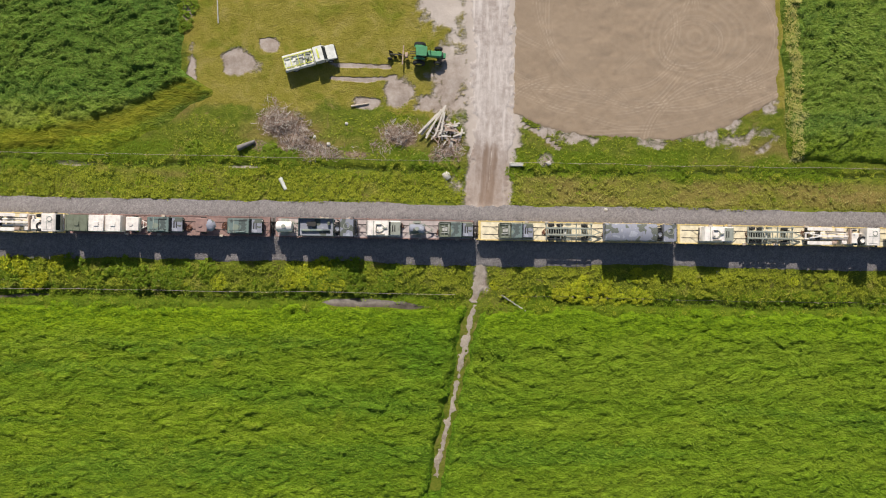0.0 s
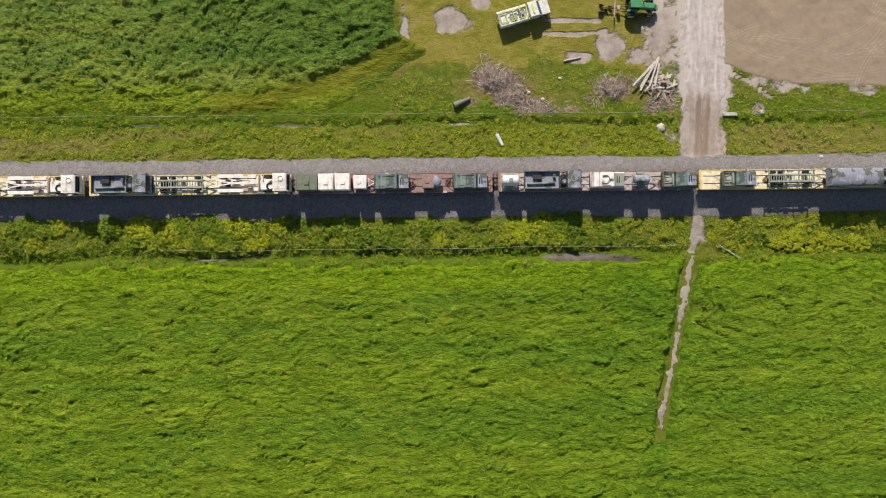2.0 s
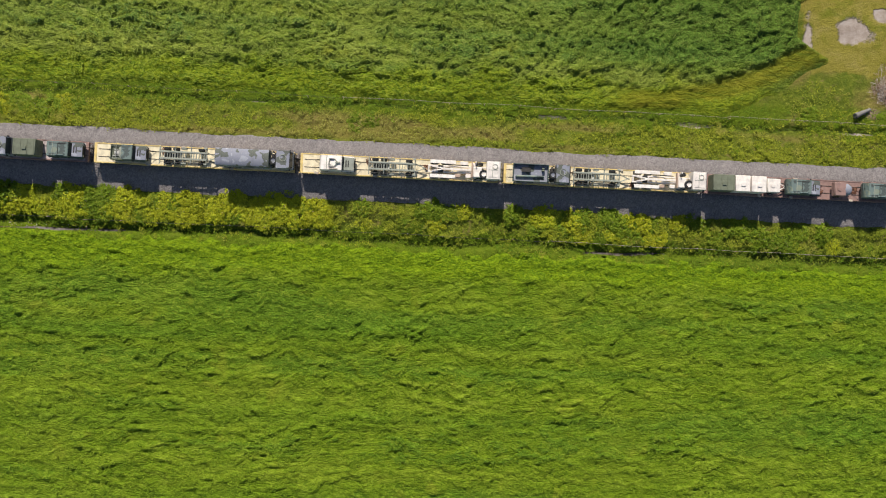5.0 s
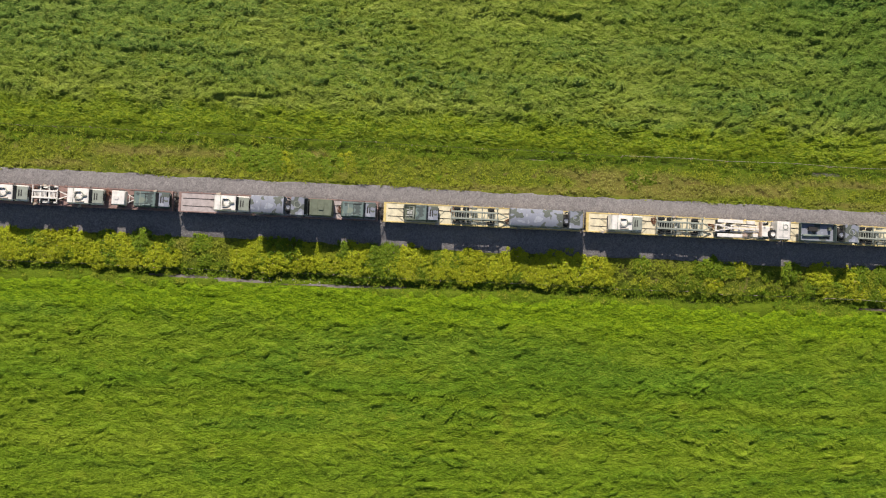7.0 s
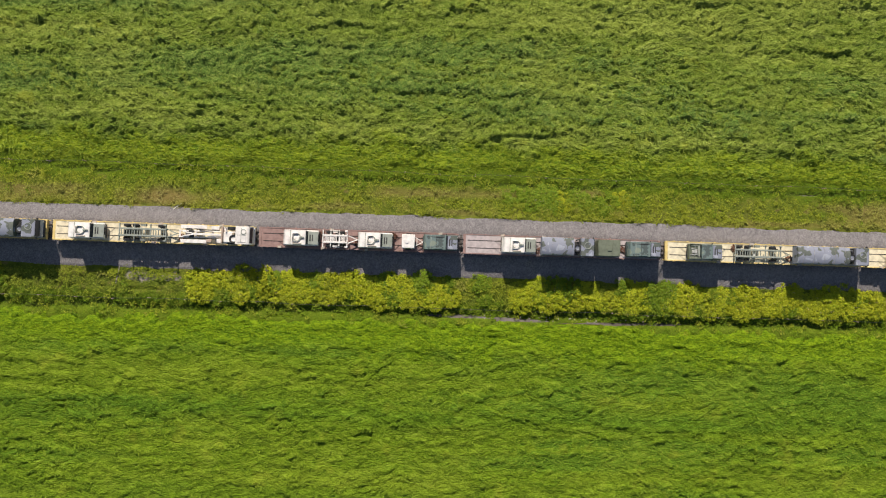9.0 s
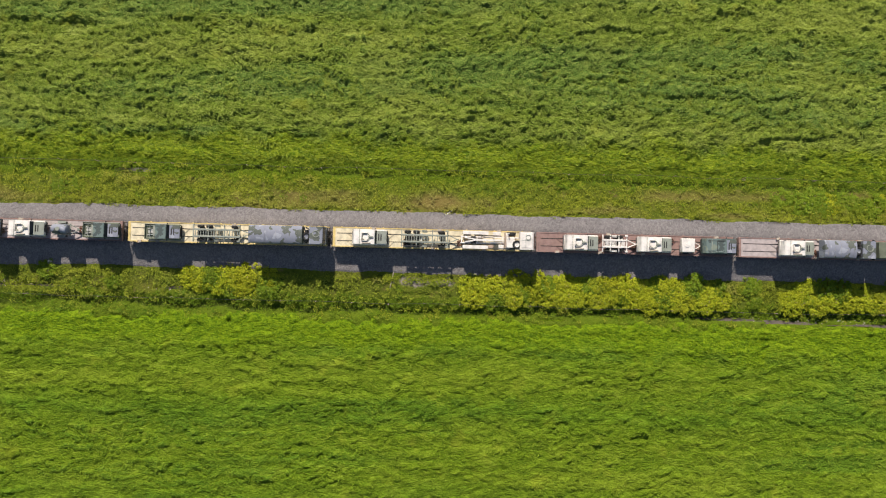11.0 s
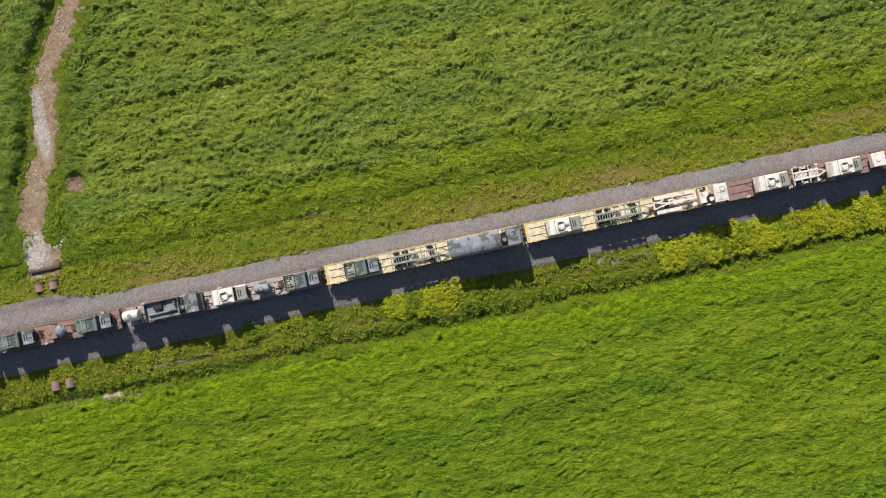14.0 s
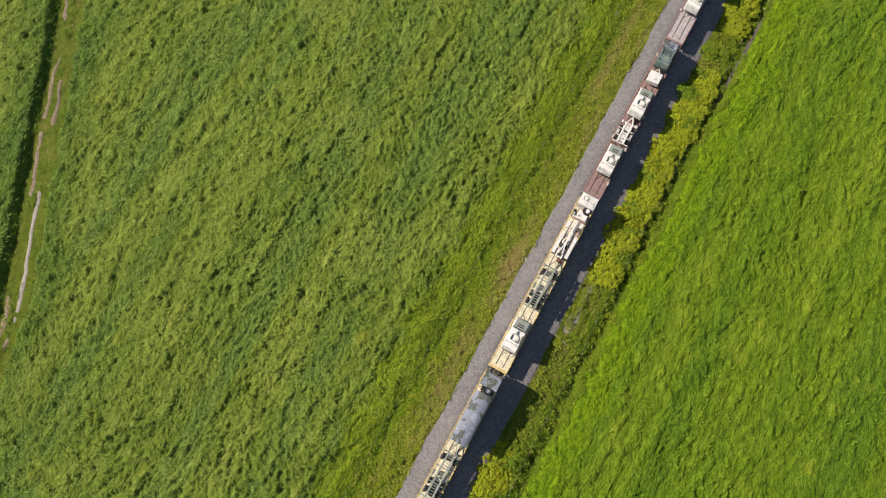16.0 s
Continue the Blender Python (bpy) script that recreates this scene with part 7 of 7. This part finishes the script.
def lying(name, a, b, r0, r1, material, label, category):
    """A log, post or pipe lying on the ground."""
    za, zb = land_at(*a) + r0, land_at(*b) + r1
    o = thing(name, pose(a[0], a[1], za), label, category)
    part("shaft", Solid().rod((0, 0, 0), (b[0] - a[0], b[1] - a[1], zb - za), r0, 12, r1), material, o)
    part("end", Solid().rod((-0.02, 0, 0), (0.03, 0, 0), r0 * 0.7, 10), material, o)


lying("log", (-26.7, 11.1), (-24.4, 12.2), 0.42, 0.22, MAT_BARK, "grey weathered log on the grass", "log")
lying("log", (-10.9, 17.5), (-8.4, 18.0), 0.14, 0.10, MAT_WOOD, "pale weathered log on the grass", "log")
lying("white_post", (-20.7, 7.0), (-19.9, 5.4), 0.30, 0.24, MAT_WHITE, "white plastic drum lying on the verge", "drum")
lying("pole", (-202.3, 3.5), (-201.2, 4.4), 0.05, 0.04, MAT_WHITE, "thin white pole lying at the ballast edge", "pole")
lying("pole", (-209.9, -7.1), (-209.4, -4.7), 0.06, 0.05, MAT_WOOD, "pale wooden pole lying on the bank", "pole")
lying("pipe", (11.2, -9.2), (14.6, -11.4), 0.12, 0.12, MAT_CONCRETE, "grey pipe lying across the ditch", "pipe")
lying("pipe", (-30.2, 33.0), (-30.0, 29.0), 0.08, 0.08, MAT_CONCRETE, "thin pale pipe lying in the yard", "pipe")


def stone_mesh(seed, r):
    rr = random.Random(seed)
    bm = bmesh.new()
    bmesh.ops.create_icosphere(bm, subdivisions=2, radius=r)
    for v in bm.verts:
        v.co *= 1 + 0.35 * (noise.noise(v.co * (1.6 / r) + Vector((seed * 3.1, 0, 0))))
        v.co.z *= 0.65
    me = bpy.data.meshes.new("boulder")
    bm.to_mesh(me)
    bm.free()
    me.polygons.foreach_set("use_smooth", [True] * len(me.polygons))
    me.set_sharp_from_angle(angle=radians(45))
    me.materials.append(MAT_STONE)
    return me


for k, (u, v, r) in enumerate(((2.9, 7.8, 0.62), (25.8, 3.3, 0.30), (42.2, -5.4, 0.28), (-257.6, -4.5, 0.35), (-16.0, 13.0, 0.25), (-14.0, 12.0, 0.3), (-11.5, 15.0, 0.25), (17.6, 9.9, 0.35))):
    ob = new("boulder", stone_mesh(20 + k, r))
    ob.matrix_basis = pose(u, v, land_at(u, v) + r * 0.3, 0, 0, 40 * k)
    tagged(ob, "pale grey boulder beside the railway verge", "boulder", "loose boulders")
slab = thing("concrete_slab", pose(12.9, 9.6, land_at(12.9, 9.6) + 0.1), "long concrete slab at the culvert head", "slab")
part("block", Solid().box(-1.0, 1.0, -0.22, 0.22, 0, 0.4, 0.04), MAT_CONCRETE, slab)
part("lip", Solid().box(-1.0, 1.0, 0.22, 0.34, 0, 0.22, 0.03), MAT_CONCRETE, slab)


def culvert(u, v0, v1, label):
    z = land_at(u, v0) - 0.32
    c = thing("culvert_pipe", pose(u, v0, z), label, "culvert", "culverts under the track")
    d = 1 if v1 > v0 else -1
    prof = []
    n = 14
    for k in range(n + 1):
        prof.append((0.62 + 0.03 * (k % 2), abs(v1 - v0) * k / n))
    prof += [(0.55, abs(v1 - v0)), (0.55, 0.0)]
    part("shell", Solid().lathe((0, 0, 0.25), (0, d, 0), prof, 22), MAT_BROWN, c)
    part("collar", Solid().lathe((0, (v1 - v0) * 0.98, 0.25), (0, d, 0), [(0.62, -0.06), (0.70, -0.06), (0.70, 0.06), (0.62, 0.06)], 22), MAT_BROWN, c)


for u in (-286.3, -284.3):
    culvert(u, 6.0, 7.3, "rusty corrugated culvert pipe mouth under the track")
    culvert(u - 0.4, -6.7, -8.0, "rusty corrugated culvert pipe mouth under the track")
wall = thing("headwall", pose(-285.2, 9.0, land_at(-285.2, 9.0)), "dark timber headwall at the lane's end", "headwall")
part("beam", Solid().box(-2.2, 2.2, -0.14, 0.14, 0.1, 0.5, 0.03), MAT_TIE, wall)
part("beam", Solid().box(-2.1, 2.1, -0.12, 0.12, -0.3, 0.1, 0.03), MAT_TIE, wall)


def rubble(name, spots, label, seed, size=(0.05, 0.15), material=MAT_STONE):
    """Loose broken stone as one mesh."""
    r = random.Random(seed)
    s = Solid()
    for cu, cv, ru, rv, n in spots:
        for k in range(n):
            a, d = r.uniform(0, 6.28), math.sqrt(r.random())
            u, v, q = cu + ru * d * math.cos(a), cv + rv * d * math.sin(a), r.uniform(*size)
            z = land_at(u, v) + q * 0.35
            p = [Vector((r.uniform(0.6, 1.2) * sx, r.uniform(0.5, 1.0) * sy, r.uniform(0.4, 0.8) * sz)) * q for sx in (-1, 1) for sy in (-1, 1) for sz in (-1, 1)]
            t = Euler((r.uniform(-0.4, 0.4), r.uniform(-0.4, 0.4), r.uniform(0, 3.1))).to_matrix()
            b = len(s.v)
            s.v += [tuple(t @ w + Vector((u, v, z))) for w in p]
            s.f += [[b + i for i in f] for f in ((0, 1, 3, 2), (4, 6, 7, 5), (0, 4, 5, 1), (2, 3, 7, 6), (0, 2, 6, 4), (1, 5, 7, 3))]
    tagged(new(name, s.mesh(name, material, False)), label, "rubble", "", "stuff")


rubble("lane_rubble", ((-286.0, 11.6, 1.9, 2.6, 420), (-284.0, 13.0, 2.8, 1.6, 200), (-281.8, 29.6, 1.0, 4.8, 520), (-280.3, 36.0, 1.2, 3.0, 60), (-284.2, 22.0, 1.2, 2.5, 70), (-276, 43, 1.0, 3.0, 30)), "pale broken stone heaped at the lane's end", 3, (0.04, 0.12))
rubble("ditch_rubble", ((-285.5, -10.6, 3.5, 0.8, 110), (-277.0, -11.2, 2.4, 0.6, 60), (-264.0, -7.6, 6.0, 0.5, 60), (-240.0, -7.8, 5.0, 0.4, 30), (-150.0, -10.2, 16.0, 0.3, 80)), "pale broken stone along the ditch", 4, (0.03, 0.08), MAT_PALE)
